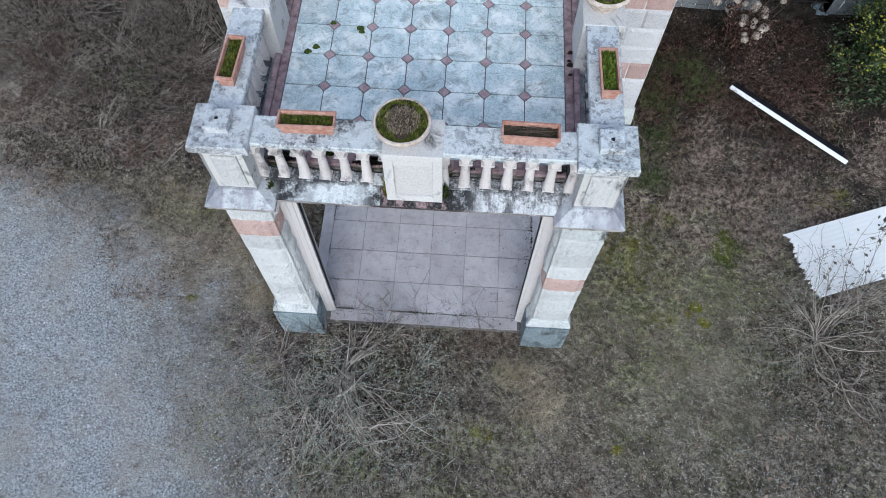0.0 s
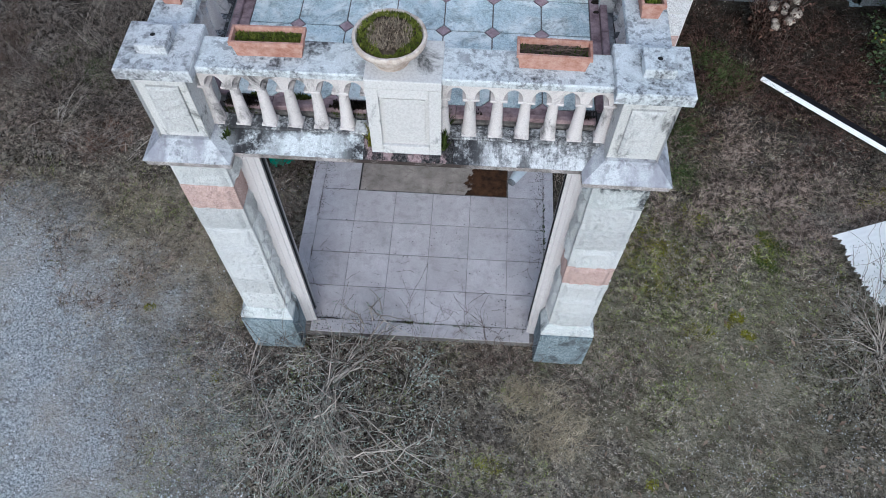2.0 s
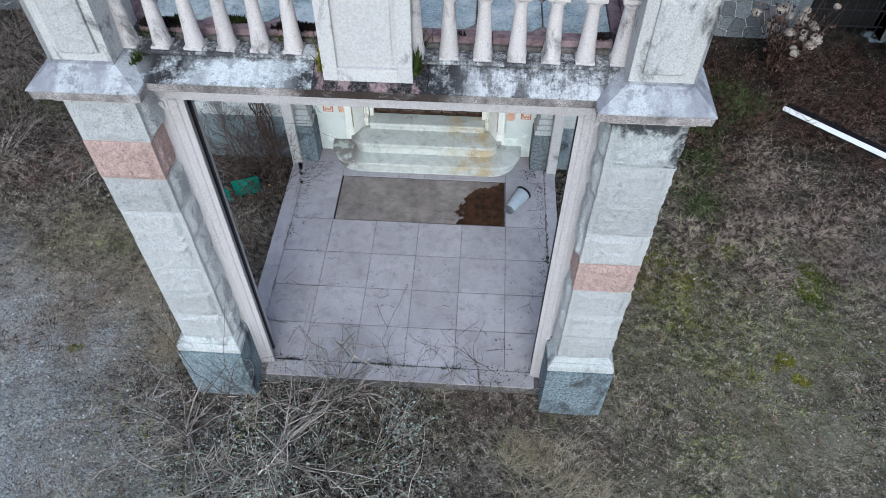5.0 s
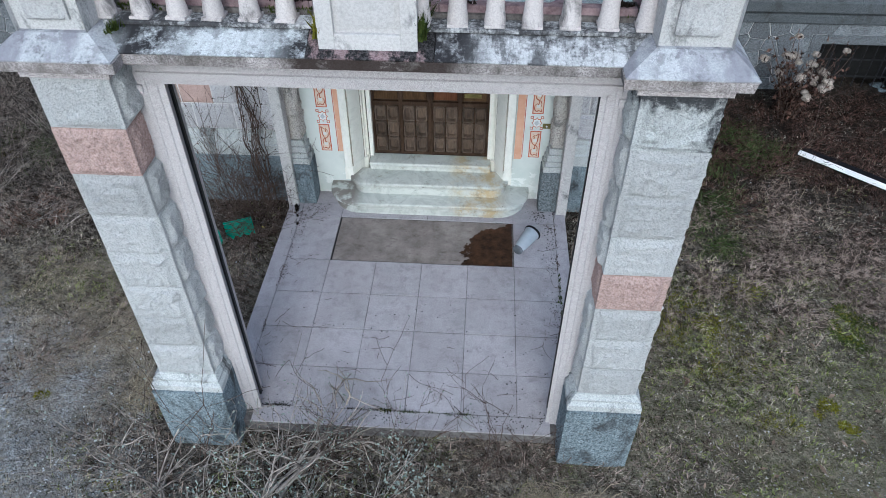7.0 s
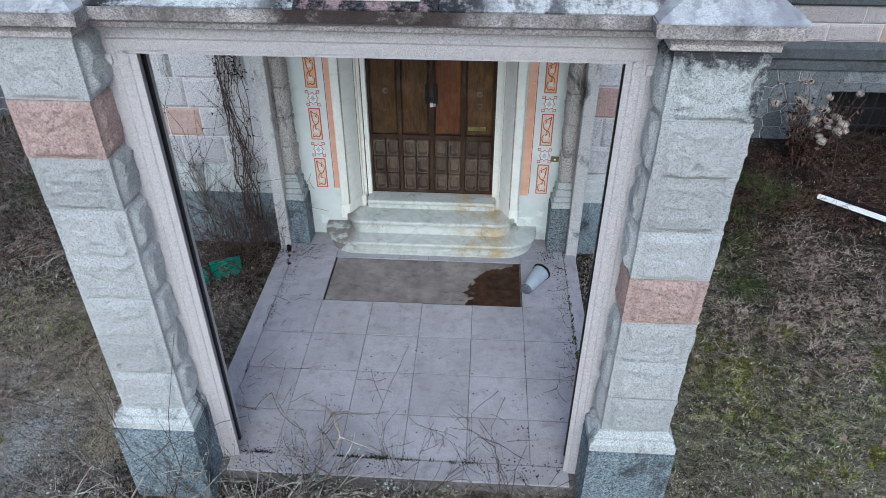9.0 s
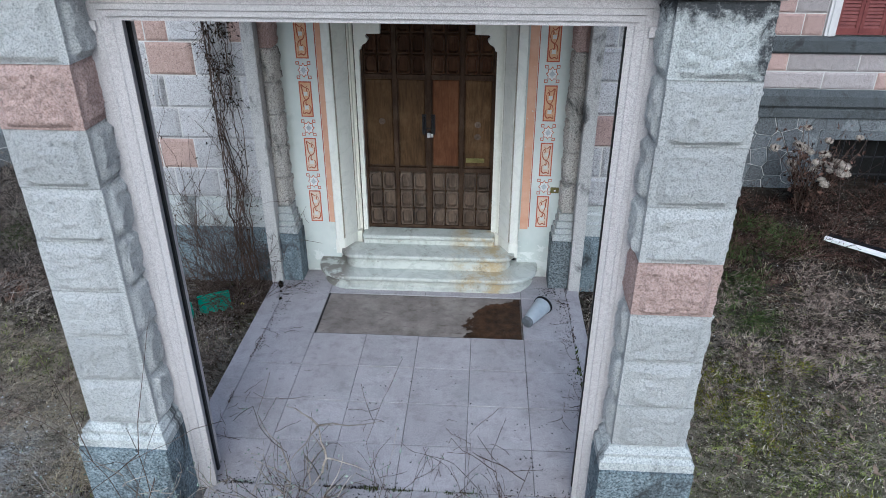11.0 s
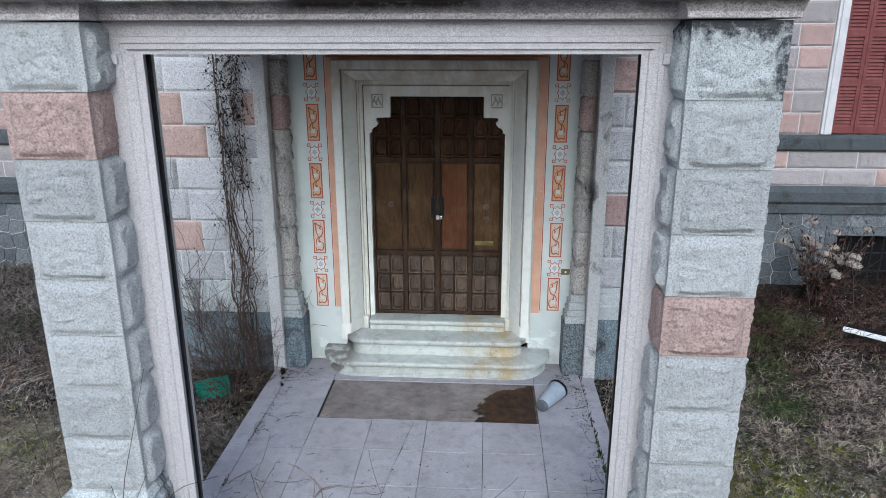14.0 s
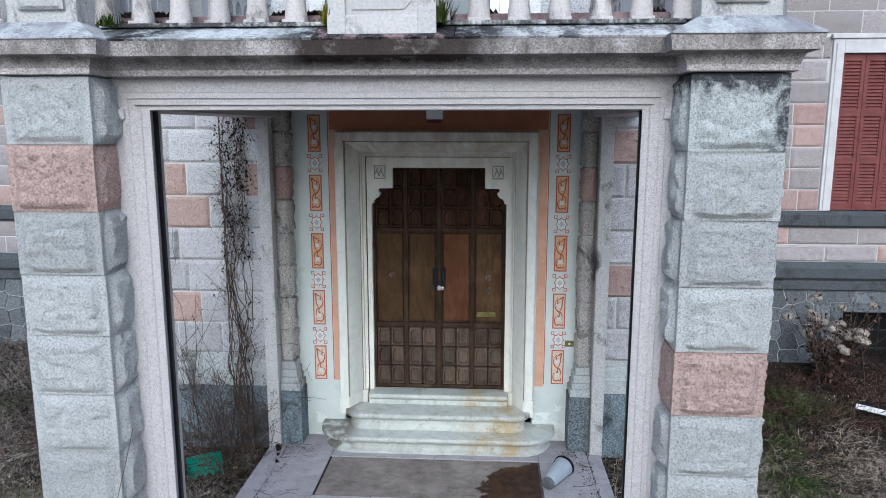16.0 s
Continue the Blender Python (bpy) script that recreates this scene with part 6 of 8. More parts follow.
def rubble_plinth(x0, x1, wall):
    """Irregular many-sided stones with pale raised joints on a wing's plinth."""
    r = random.Random(12)
    y = WING_Y + 0.012
    z0, z1 = -0.3, 0.95
    pts = []
    for i in range(24):
        for j in range(5):
            pts.append((x0 + (i + 0.5 + r.uniform(-0.38, 0.38)) * (x1 - x0) / 24, z0 + (j + 0.5 + r.uniform(-0.38, 0.38)) * (z1 - z0) / 5))
    for a in pts:
        poly = [(x0, z0), (x1, z0), (x1, z1), (x0, z1)]
        for b in pts:
            if b is not a and abs(a[0] - b[0]) < 1.2:
                poly = clip_cell(poly, a, b)
                if len(poly) < 3:
                    break
        if len(poly) < 3:
            continue
        cx, cz = sum(p[0] for p in poly) / len(poly), sum(p[1] for p in poly) / len(poly)
        if 5.5 < cx < 7.2 and cz < 0.76:
            continue
        poly = [(min(p[0], 5.52) if cx <= 5.5 else p[0], max(p[1], 0.76) if 5.5 < cx < 7.2 else p[1]) for p in poly]
        poly = [(max(p[0], 7.18) if cx >= 7.2 else p[0], p[1]) for p in poly]
        q = [(cx + (u - cx) * 0.958, cz + (v - cz) * 0.958) for u, v in poly]
        bm = bmesh.new()
        f0 = [bm.verts.new((u, y - 0.001, v)) for u, v in q]
        f1 = [bm.verts.new((cx + (u - cx) * 0.97, y - 0.014 - r.uniform(0, 0.006), cz + (v - cz) * 0.97)) for u, v in q]
        for i in range(len(q)):
            j = (i + 1) % len(q)
            bm.faces.new((f0[i], f0[j], f1[j], f1[i]))
        bm.faces.new(f1)
        bmesh.ops.recalc_face_normals(bm, faces=bm.faces[:])
        part("rubble_stone", bm, RUBBLE, wall)


rubble_plinth(3.0, 8.6, WALL_RIGHT)
rubble_plinth(-8.6, -3.0, WALL_LEFT)


def wall_stone(a, b, z0, z1, pink, y, wall, seed, bold=1.0, mats=(None, None), step=0.026):
    g = 0.007
    ob = part("wall_block", rock_block(a + g, b - g, y + 0.009, y + 0.045, z0 + g, z1 - g, {"-y": bold}, seed, 0.030, 0.035, step), mats[1] if pink else mats[0], wall)
    smooth(ob, 30)


WALL_PALE = stone("pale violet-grey wall stone", (0.66, 0.65, 0.67), (0.41, 0.405, 0.422), (0.54, 0.53, 0.555), 90, 1.2, 0.8, 0, 0.26, dist=0.01, pits=0.35)
WALL_WING = stone("pale pinkish-grey wall stone", (0.44, 0.402, 0.407), (0.29, 0.26, 0.264), (0.365, 0.324, 0.328), 90, 1.2, 0.7, 0, 0.3, dist=0.01, pits=0.3)
WALL_ROSE = stone("rose sandstone wall block", (0.55, 0.415, 0.375), (0.38, 0.265, 0.235), (0.48, 0.355, 0.32), 90, 2.0, 0.7, 0, 0.25, pits=0.3)
ROSE_DULL = stone("dull rose wall block", (0.49, 0.36, 0.335), (0.33, 0.227, 0.21), (0.43, 0.315, 0.293), 90, 2.0, 0.6, 0, 0.25, pits=0.3)
rows_front = [(0.89 + 0.337 * i, 0.89 + 0.337 * (i + 1)) for i in range(9)]
left_joints = ((-3.0, -2.78, -2.3, -1.98, -1.63), (-3.0, -2.89, -2.51, -2.22, -1.95, -1.63), (-3.0, -2.62, -2.15, -1.63), (-3.0, -2.85, -2.71, -2.22, -1.92, -1.63),
               (-3.0, -2.85, -2.36, -2.0, -1.63), (-3.0, -2.83, -2.59, -2.2, -1.98, -1.63), (-3.0, -2.75, -2.1, -1.63), (-3.0, -2.46, -2.0, -1.63), (-3.0, -2.7, -2.2, -1.63))
rose = {(1, 0), (1, 1), (4, 1), (5, 0), (5, 1), (5, 4), (7, 2)}
for i, (joints, (c, d)) in enumerate(zip(left_joints, rows_front)):
    for j, (a, b) in enumerate(zip(joints, joints[1:])):
        wall_stone(a, b, c, d, (i, j) in rose, WALL_Y, WALL_FRONT, 9 * i + j, 2.2 if (i, j) == (3, 1) else 1.0, (WALL_PALE, WALL_ROSE))
for k, (a, b, c, d, p) in enumerate(stone_plan(6, C + 1.60, 3.0, rows_front, WALL_Y, pink=0.0)):
    p = round((c - 0.89) / 0.337) in (2, 6)
    wall_stone(a, b, c, d, p, WALL_Y, WALL_FRONT, k + 60, 1.3, (WALL_PALE, ROSE_DULL))
top_rows = [(3.93 + 0.34 * i, 3.93 + 0.34 * (i + 1)) for i in range(15)]
door_gap = lambda a, b, c, d: b > -0.72 and a < 0.72 and c < 6.3
for k, (a, b, c, d, p) in enumerate(stone_plan(9, -3.0, 3.0, top_rows, WALL_Y, skip=door_gap)):
    wall_stone(a, b, c, d, p, WALL_Y, WALL_FRONT, k + 120, 0.8, (WALL_PALE, WALL_ROSE), 0.07)
wing_rows = [(1.36, 1.61), (1.61, 1.87)] + [(2.10 + 0.30 * i, 2.40 + 0.30 * i) for i in range(8)]
wing_plan = stone_plan(21, 3.0, 8.6, wing_rows[:2], WING_Y, (0.45, 1.0), 0.3) + stone_plan(24, 3.0, 5.205, wing_rows[2:], WING_Y, (0.4, 0.8), 0.3) + stone_plan(25, 6.815, 8.6, wing_rows[2:], WING_Y, (0.4, 0.8), 0.3)
for k, (a, b, c, d, p) in enumerate(wing_plan):
    wall_stone(a, b, c, d, p, WING_Y, WALL_RIGHT, k + 200, 0.9, (WALL_WING, ROSE_DULL))
high_rows = [(4.54 + 0.3 * i, 4.84 + 0.3 * i) for i in range(14)]
for k, (a, b, c, d, p) in enumerate(stone_plan(27, 3.0, 8.6, high_rows, WING_Y, (0.5, 0.9), 0.3)):
    wall_stone(a, b, c, d, p, WING_Y, WALL_RIGHT, k + 500, 0.9, (WALL_WING, ROSE_DULL), 0.12)
for k, (a, b, c, d, p) in enumerate(stone_plan(22, -8.6, -3.0, wing_rows + high_rows, WING_Y, (0.45, 1.0), 0.3)):
    wall_stone(a, b, c, d, p, WING_Y, WALL_LEFT, k + 300, 0.9, (WALL_WING, ROSE_DULL), 0.06)


def terrace_door():
    """The closed glazed door from the house to the terrace."""
    th = thing("door_2", "white glazed terrace door in the upper wall", "door", kind="structure")
    y = WALL_Y + 0.06
    bm = boxes((-0.72, -0.60, y - 0.06, y + 0.1, 3.84, 6.3), (0.60, 0.72, y - 0.06, y + 0.1, 3.84, 6.3), (-0.60, 0.60, y - 0.06, y + 0.1, 6.15, 6.3), bevel=0.008)
    part("frame", bm, WHITE_PAINT, th)
    for s in (-1, 1):
        xa, xb = sorted((s * 0.005, s * 0.598))
        leaf_ob = part("leaf", boxes((xa, xa + 0.09, y, y + 0.05, 3.86, 6.14), (xb - 0.09, xb, y, y + 0.05, 3.86, 6.14), (xa + 0.09, xb - 0.09, y, y + 0.05, 3.86, 4.15), (xa + 0.09, xb - 0.09, y, y + 0.05, 6.0, 6.14), bevel=0.004), WHITE_PAINT, th)
        glass = Nodes("dim window glass", 0.05)
        glass.b.inputs["Specular IOR Level"].default_value = 0.5
        part("pane", boxes((xa + 0.09, xb - 0.09, y + 0.02, y + 0.026, 4.15, 6.0)), glass.done((0.10, 0.12, 0.14)), leaf_ob)
    return th


terrace_door()


# ---------------------------------------------------------------- plants and litter
RS = np.random.RandomState(11)


def soft_noise(x, y, scale, seed):
    """Smooth random values between 0 and 1 over the plan."""
    g = np.random.RandomState(seed).rand(64, 64)
    u, v = np.asarray(x) * scale + 200.37, np.asarray(y) * scale + 200.71
    i, j = np.floor(u).astype(int), np.floor(v).astype(int)
    a, b = u - i, v - j
    a, b = a * a * (3 - 2 * a), b * b * (3 - 2 * b)
    q = lambda m, n: g[(i + m) % 64, (j + n) % 64]
    return (q(0, 0) * (1 - a) + q(1, 0) * a) * (1 - b) + (q(0, 1) * (1 - a) + q(1, 1) * a) * b


def gravel_depth(x, y):
    """How far a place lies inside the gravel drive (negative: in the turf)."""
    return -3.86 - 0.30 * y - 0.75 * np.maximum(y + 0.2, 0) ** 1.7 - x


def free_ground(x, y):
    """Places that no masonry covers."""
    porch = (np.abs(x - C) < 1.72) & (y > -0.14) & (y < 3.4)
    feet = (np.abs(np.abs(x - C) - 1.73) < 0.34) & (y > -0.34) & (y < 0.36)
    house = ((np.abs(x) < 3.0) & (y > WALL_Y - 0.06)) | (y > WING_Y - 0.05)
    u, v = (x - 5.40) * 0.94 + (y - 1.68) * 0.342, -(x - 5.40) * 0.342 + (y - 1.68) * 0.94
    sheet = (u > 0.02) & (u < 2.95) & (v < 0.02) & (v > -1.12)
    u, v = (x - 5.0) * 0.764 - (y - 4.60) * 0.645, (x - 5.0) * 0.645 + (y - 4.60) * 0.764
    profile = (u > -0.05) & (u < 2.3) & (v > -0.06) & (v < 0.16)
    return ~(porch | feet | house | sheet | profile)


def height_at(x, y):
    xs, ys, z = GRID
    i = np.clip(np.searchsorted(xs, x) - 1, 0, len(xs) - 2)
    j = np.clip(np.searchsorted(ys, y) - 1, 0, len(ys) - 2)
    a = (x - xs[i]) / (xs[i + 1] - xs[i])
    b = (y - ys[j]) / (ys[j + 1] - ys[j])
    return (z[j, i] * (1 - a) + z[j, i + 1] * a) * (1 - b) + (z[j + 1, i] * (1 - a) + z[j + 1, i + 1] * a) * b


def scatter(n, x0, x1, y0, y1, weight):
    """About n places inside a rectangle, kept by a weight between 0 and 1."""
    x, y = RS.uniform(x0, x1, n), RS.uniform(y0, y1, n)
    keep = (RS.rand(n) < weight(x, y)) & free_ground(x, y)
    return x[keep], y[keep]


def blades(name, x, y, length, width, lift, material, label, category, droop=0.5, lean=None, curl=0.35):
    """Bent grass blades at the given places, in one mesh."""
    n = len(x)
    z = height_at(x, y) - 0.004
    a = 12.6 * soft_noise(x, y, 1.3, 77) + 6.3 * soft_noise(x, y, 3.1, 78) + RS.normal(0, 1.2, n) if lean is None else RS.normal(lean[0], lean[1], n)
    ln = RS.uniform(*length, n)
    w = width * RS.uniform(0.6, 1.4, n)
    up = np.clip(RS.normal(lift, 0.3, n), 0.03, 1.5)
    dx, dy = np.cos(a), np.sin(a)
    sx, sy = -dy * w, dx * w
    h1, r1 = np.sin(up) * ln * 0.55, np.cos(up) * ln * 0.5
    h2 = h1 + np.sin(up - droop) * ln * 0.5
    r2 = r1 + np.cos(up - droop) * ln * 0.5
    h2 = np.maximum(h2, 0.008)
    bend = RS.normal(0, curl, n)
    ex, ey = np.cos(a + bend), np.sin(a + bend)
    v = np.stack([np.stack([x - sx, y - sy, z], 1), np.stack([x + sx, y + sy, z], 1),
                  np.stack([x + dx * r1 - sx * 0.8, y + dy * r1 - sy * 0.8, z + h1], 1), np.stack([x + dx * r1 + sx * 0.8, y + dy * r1 + sy * 0.8, z + h1 + w * 0.6], 1),
                  np.stack([x + dx * r1 + ex * (r2 - r1), y + dy * r1 + ey * (r2 - r1), z + h2], 1)], 1).reshape(-1, 3)
    b = np.arange(n)[:, None] * 5
    f = np.concatenate([b + [0, 1, 3], b + [0, 3, 2], b + [2, 3, 4]], 1).reshape(-1, 3)
    return tagged(fast_mesh(name, v, f, material), label, category, kind="stuff")


def turf_weight(x, y):
    g = gravel_depth(x, y) + (soft_noise(x, y, 1.4, 4) - 0.5) * 2.6
    return np.clip(0.35 - g * 0.9, 0.0, 1.0)


def right_green(x, y):
    return np.clip(1.4 - np.hypot((x - 3.6) / 2.0, (y - 1.2) / 1.5), 0, 1) + np.clip(1 - np.hypot(x - 3.0, y + 0.4) / 1.0, 0, 1) * 0.7


STRAW_GREY = plain("grey matted dead grass", (0.0530, 0.0445, 0.0340), (0.385, 0.345, 0.276), 0.95, scale=6, islands=0.8, patchy=True)
WEED_BROWN = plain("dead brown weeds", (0.0112, 0.0068, 0.0056), (0.108, 0.064, 0.0496), 0.95, scale=6, islands=0.9, patchy=True)
GRASS_GREEN = plain("dull winter grass", (0.0552, 0.0681, 0.0202), (0.221, 0.244, 0.0782), 0.9, scale=6, islands=0.6, patchy=True)
WEED_GREEN = plain("dark green weeds", (0.026, 0.042, 0.013), (0.10, 0.128, 0.044), 0.9, scale=8, islands=1.0)
WEED_GREY = plain("dead grey-brown weeds", (0.014, 0.0112, 0.0098), (0.20, 0.17, 0.147), 0.95, scale=6, islands=0.9, patchy=True)
STRAW_TAN = plain("tan dead grass", (0.155, 0.125, 0.092), (0.34, 0.288, 0.226), 0.95, scale=6, islands=0.7, patchy=True)
OLIVE = plain("olive-grey turf", (0.0690, 0.0650, 0.042), (0.335, 0.308, 0.225), 0.9, scale=6.5, islands=0.6, patchy=True)
THATCH_BROWN = plain("brown matted straw", (0.075, 0.055, 0.0435), (0.28, 0.222, 0.185), 0.95, scale=6, islands=0.7, patchy=True)
RUSSET = plain("russet dead weeds", (0.048, 0.0272, 0.0192), (0.192, 0.116, 0.084), 0.95, scale=6, islands=1.1)
STALK = plain("bleached dead stalks", (0.11, 0.092, 0.08), (0.43, 0.39, 0.35), 0.9, scale=1.5, islands=1.0)
LITTER_BROWN = plain("brown leaf litter", (0.0368, 0.0276, 0.0212), (0.212, 0.166, 0.133), 0.95, scale=7, islands=0.6, patchy=True)
# dimmed on purpose: carries the shade beneath the front shrub
SHRUB_SHADE = plain("brown litter dimmed for shrub shade", (0.016, 0.0125, 0.0105), (0.085, 0.068, 0.058), 0.95, scale=6, islands=0.9, patchy=True)
LITTER_AND_SHADE = plain("near-black litter, also shade under shrubs", (0.0072, 0.0056, 0.0048), (0.0288, 0.0232, 0.0184), 0.95, scale=4, islands=0.8)
LEAF_PALE = plain("pale fallen leaves", (0.208, 0.188, 0.16), (0.528, 0.496, 0.448), 0.85, scale=4, islands=0.8)
LEAF_BROWN = plain("brown fallen leaves", (0.13, 0.09, 0.065), (0.30, 0.225, 0.17), 0.85, scale=4, islands=0.6)
PEBBLE = plain("grey gravel chips", (0.224, 0.232, 0.244), (0.592, 0.608, 0.624), 0.85, scale=3, islands=1.0)
GRIT = plain("dull brownish grit", (0.12, 0.112, 0.1024), (0.352, 0.336, 0.316), 0.9, scale=5, islands=0.8)

def clump(x, y, scale, seed):
    """Uneven tufts: dense spots with gaps between them."""
    return np.clip(soft_noise(x, y, scale, seed) * 3.4 - 1.15 + 0.5 * (soft_noise(x, y, scale * 2.3, seed + 1) - 0.5), 0.02, 1)


x, y = scatter(420000, -9.5, 9.5, -4.5, 6.5, lambda a, b: clump(a, b, 5.0, 101) * turf_weight(a, b) * np.clip(soft_noise(a, b, 2.3, 2) * 1.5 - 0.12, 0.06, 1) * np.clip(1.9 - b * 0.42, 0.28, 0.9))
blades("dry_grass", x, y, (0.025, 0.09), 0.0034, 0.40, STRAW_GREY, "matted grey-brown dead grass over the ground", "grass")
x, y = scatter(110000, -9.5, 9.5, -4.5, 6.5, lambda a, b: turf_weight(a, b) * np.clip(soft_noise(a, b, 1.1, 9) * 2.6 - 1.45, 0, 1) * (1 - 0.6 * (a > 1.8)))
blades("straw_tufts", x, y, (0.04, 0.13), 0.0024, 0.30, THATCH, "straw-coloured tufts of dead grass", "grass")
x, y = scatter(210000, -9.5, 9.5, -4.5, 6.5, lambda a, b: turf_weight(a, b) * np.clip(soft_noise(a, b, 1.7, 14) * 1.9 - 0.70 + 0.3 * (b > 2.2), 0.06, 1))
# litter beyond y = 2.2 is far darker than the litter in front
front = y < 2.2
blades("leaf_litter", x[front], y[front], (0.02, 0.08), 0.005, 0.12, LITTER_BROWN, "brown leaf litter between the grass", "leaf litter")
blades("dark_litter", x[~front], y[~front], (0.03, 0.10), 0.007, 0.12, LITTER_AND_SHADE, "near-black leaf litter along the house", "leaf litter")
x, y = scatter(270000, -4.5, 9.0, -4.5, 3.2, lambda a, b: clump(a, b, 6.5, 111) * turf_weight(a, b) * np.clip(soft_noise(a, b, 1.5, 15) * 2.2 - 0.70 + 0.45 * (a > 1.8) * np.clip(1.6 - b, 0, 1), 0.06, 1) * np.clip(soft_noise(a, b, 6.0, 16) * 1.6 - 0.15, 0.05, 1))
blades("short_turf", x, y, (0.012, 0.034), 0.0036, 0.6, OLIVE, "short olive-grey weedy turf", "grass")
x, y = scatter(85000, 1.9, 9.0, -4.0, 4.5, lambda a, b: np.clip(right_green(a, b) * 0.9 + np.clip(soft_noise(a, b, 1.6, 5) * 2 - 1.15, 0, 1) * 0.6, 0, 1) * np.clip(soft_noise(a, b, 4.5, 23) * 1.8 - 0.3, 0, 1))
blades("green_grass", x, y, (0.03, 0.08), 0.0042, 0.45, GRASS_GREEN, "thin dull green grass and moss", "grass")
x, y = scatter(110000, 1.9, 6.5, -3.5, 2.2, lambda a, b: np.clip(1.2 - np.hypot((a - 2.9) / 1.4, (b - 0.9) / 1.4), 0, 1) * np.clip(soft_noise(a, b, 3.2, 24) * 2.4 - 0.9, 0, 1))
blades("green_grass", x, y, (0.015, 0.05), 0.0042, 0.6, GRASS_GREEN, "short mossy green turf beside the porch", "grass")
x, y = scatter(60000, -9.0, -1.8, -4.0, 5.0, lambda a, b: turf_weight(a, b) * np.clip(soft_noise(a, b, 1.5, 31) * 2.4 - 1.35, 0, 1))
blades("green_grass", x, y, (0.03, 0.10), 0.003, 0.6, GRASS_GREEN, "patches of dull green grass", "grass")
x, y = scatter(30000, -1.6, 1.6, -3.0, -0.1, lambda a, b: np.clip(soft_noise(a, b, 2.2, 37) * 2.0 - 1.0, 0, 1) * 0.45)
blades("green_grass", x, y, (0.03, 0.11), 0.003, 0.5, GRASS_GREEN, "dull green grass before the porch", "grass")
x, y = scatter(100000, 2.0, 9.0, 2.3, 6.5, lambda a, b: np.clip((b - 2.4) * 0.7, 0, 1) * np.clip(soft_noise(a, b, 1.8, 41) * 1.8 - 0.35, 0.06, 1) * np.clip(1.3 - np.hypot((a - 4.7) / 2.0, (b - 4.3) / 2.2), 0.25, 1))
blades("dead_weeds", x, y, (0.05, 0.18), 0.0035, 0.4, WEED_BROWN, "tangle of dead russet weeds along the wall", "weeds")
x, y = scatter(120000, 1.8, 9.0, -4.0, 3.4, lambda a, b: np.clip(soft_noise(a, b, 1.9, 45) * 2.6 - 1.1, 0, 1) * np.clip(soft_noise(a, b, 7.0, 46) * 2.0 - 0.4, 0, 1))
blades("straw_tufts", x, y, (0.04, 0.10), 0.0022, 0.15, STRAW_TAN, "tan mats of dead grass in the lawn", "grass")
x, y = scatter(70000, 2.0, 8.5, 0.6, 4.4, lambda a, b: np.clip(1.25 - np.abs(b - 2.5) / 1.6, 0, 1) * np.clip(soft_noise(a, b, 1.7, 48) * 2.2 - 0.5, 0.05, 1) * np.clip(soft_noise(a, b, 5.0, 49) * 2.2 - 0.4, 0, 1))
blades("matted_grass", x, y, (0.10, 0.32), 0.0034, 0.14, THATCH_BROWN, "brown matted dead grass lying flat", "grass", 0.4, None, 0.6)
x, y = scatter(40000, -8.5, -2.0, 0.0, 4.0, lambda a, b: turf_weight(a, b) * np.clip(soft_noise(a, b, 1.7, 58) * 2.2 - 0.7, 0.03, 1) * np.clip(soft_noise(a, b, 5.0, 59) * 2.2 - 0.4, 0, 1))
blades("matted_grass", x, y, (0.08, 0.26), 0.0034, 0.16, THATCH_BROWN, "brown matted dead grass lying flat", "grass", 0.4, None, 0.6)
x, y = scatter(8000, 2.0, 9.0, 1.6, 4.6, lambda a, b: np.clip(1.2 - np.abs(b - 3.4) / 1.6, 0, 1) * np.clip(soft_noise(a, b, 1.4, 43) * 2.0 - 0.6, 0, 1))
blades("straw_tufts", x, y, (0.06, 0.22), 0.0026, 0.22, THATCH, "long fallen straw", "grass")
x, y = scatter(90000, -9.5, -2.0, 1.6, 6.5, lambda a, b: np.clip((b - 1.9 + np.minimum(a + 4.3, 0) * 0.6) * 0.6, 0, 1) * np.clip(soft_noise(a, b, 1.5, 47) * 1.9 - 0.4, 0.04, 1))
blades("dead_weeds", x, y, (0.08, 0.34), 0.0035, 0.5, WEED_GREY, "dark tangle of dead weeds and brambles", "weeds")
def stalk_bundles():
    """Bundles of long bleached stalks, each fanning out from its own root and fallen one way."""
    r = np.random.RandomState(59)
    px, py, pa = [], [], []
    for k in range(150):
        cx, cy = r.uniform(-8.8, -2.4), r.uniform(2.3, 6.2)
        if gravel_depth(cx, cy) > -0.5 or (cy > 6.0 and cx > -3):
            continue
        n, a = r.randint(8, 34), r.choice([3.5, 0.5, 2.9, 5.4]) + r.normal(0, 0.4)
        px.append(cx + r.normal(0, 0.10, n))
        py.append(cy + r.normal(0, 0.10, n))
        pa.append(a + r.normal(0, 0.28, n))
    px, py, pa = np.concatenate(px), np.concatenate(py), np.concatenate(pa)
    keep = free_ground(px, py)
    blades("straw_tufts", px[keep], py[keep], (0.25, 1.00), 0.0027, 0.30, STALK, "bundles of long fallen dead stalks", "grass", 0.22, (pa[keep], 0.05), 0.10)


stalk_bundles()
x, y = scatter(9000, -6.9, -4.7, 3.4, 4.9, lambda a, b: np.clip(1 - np.hypot((a + 5.8) / 1.0, (b - 4.1) / 0.65), 0, 1) * np.clip(soft_noise(a, b, 3.5, 88) * 2.4 - 0.7, 0, 1))
blades("green_grass", x, y, (0.05, 0.2), 0.004, 0.7, WEED_GREEN, "green grass tuft among the brambles", "grass")
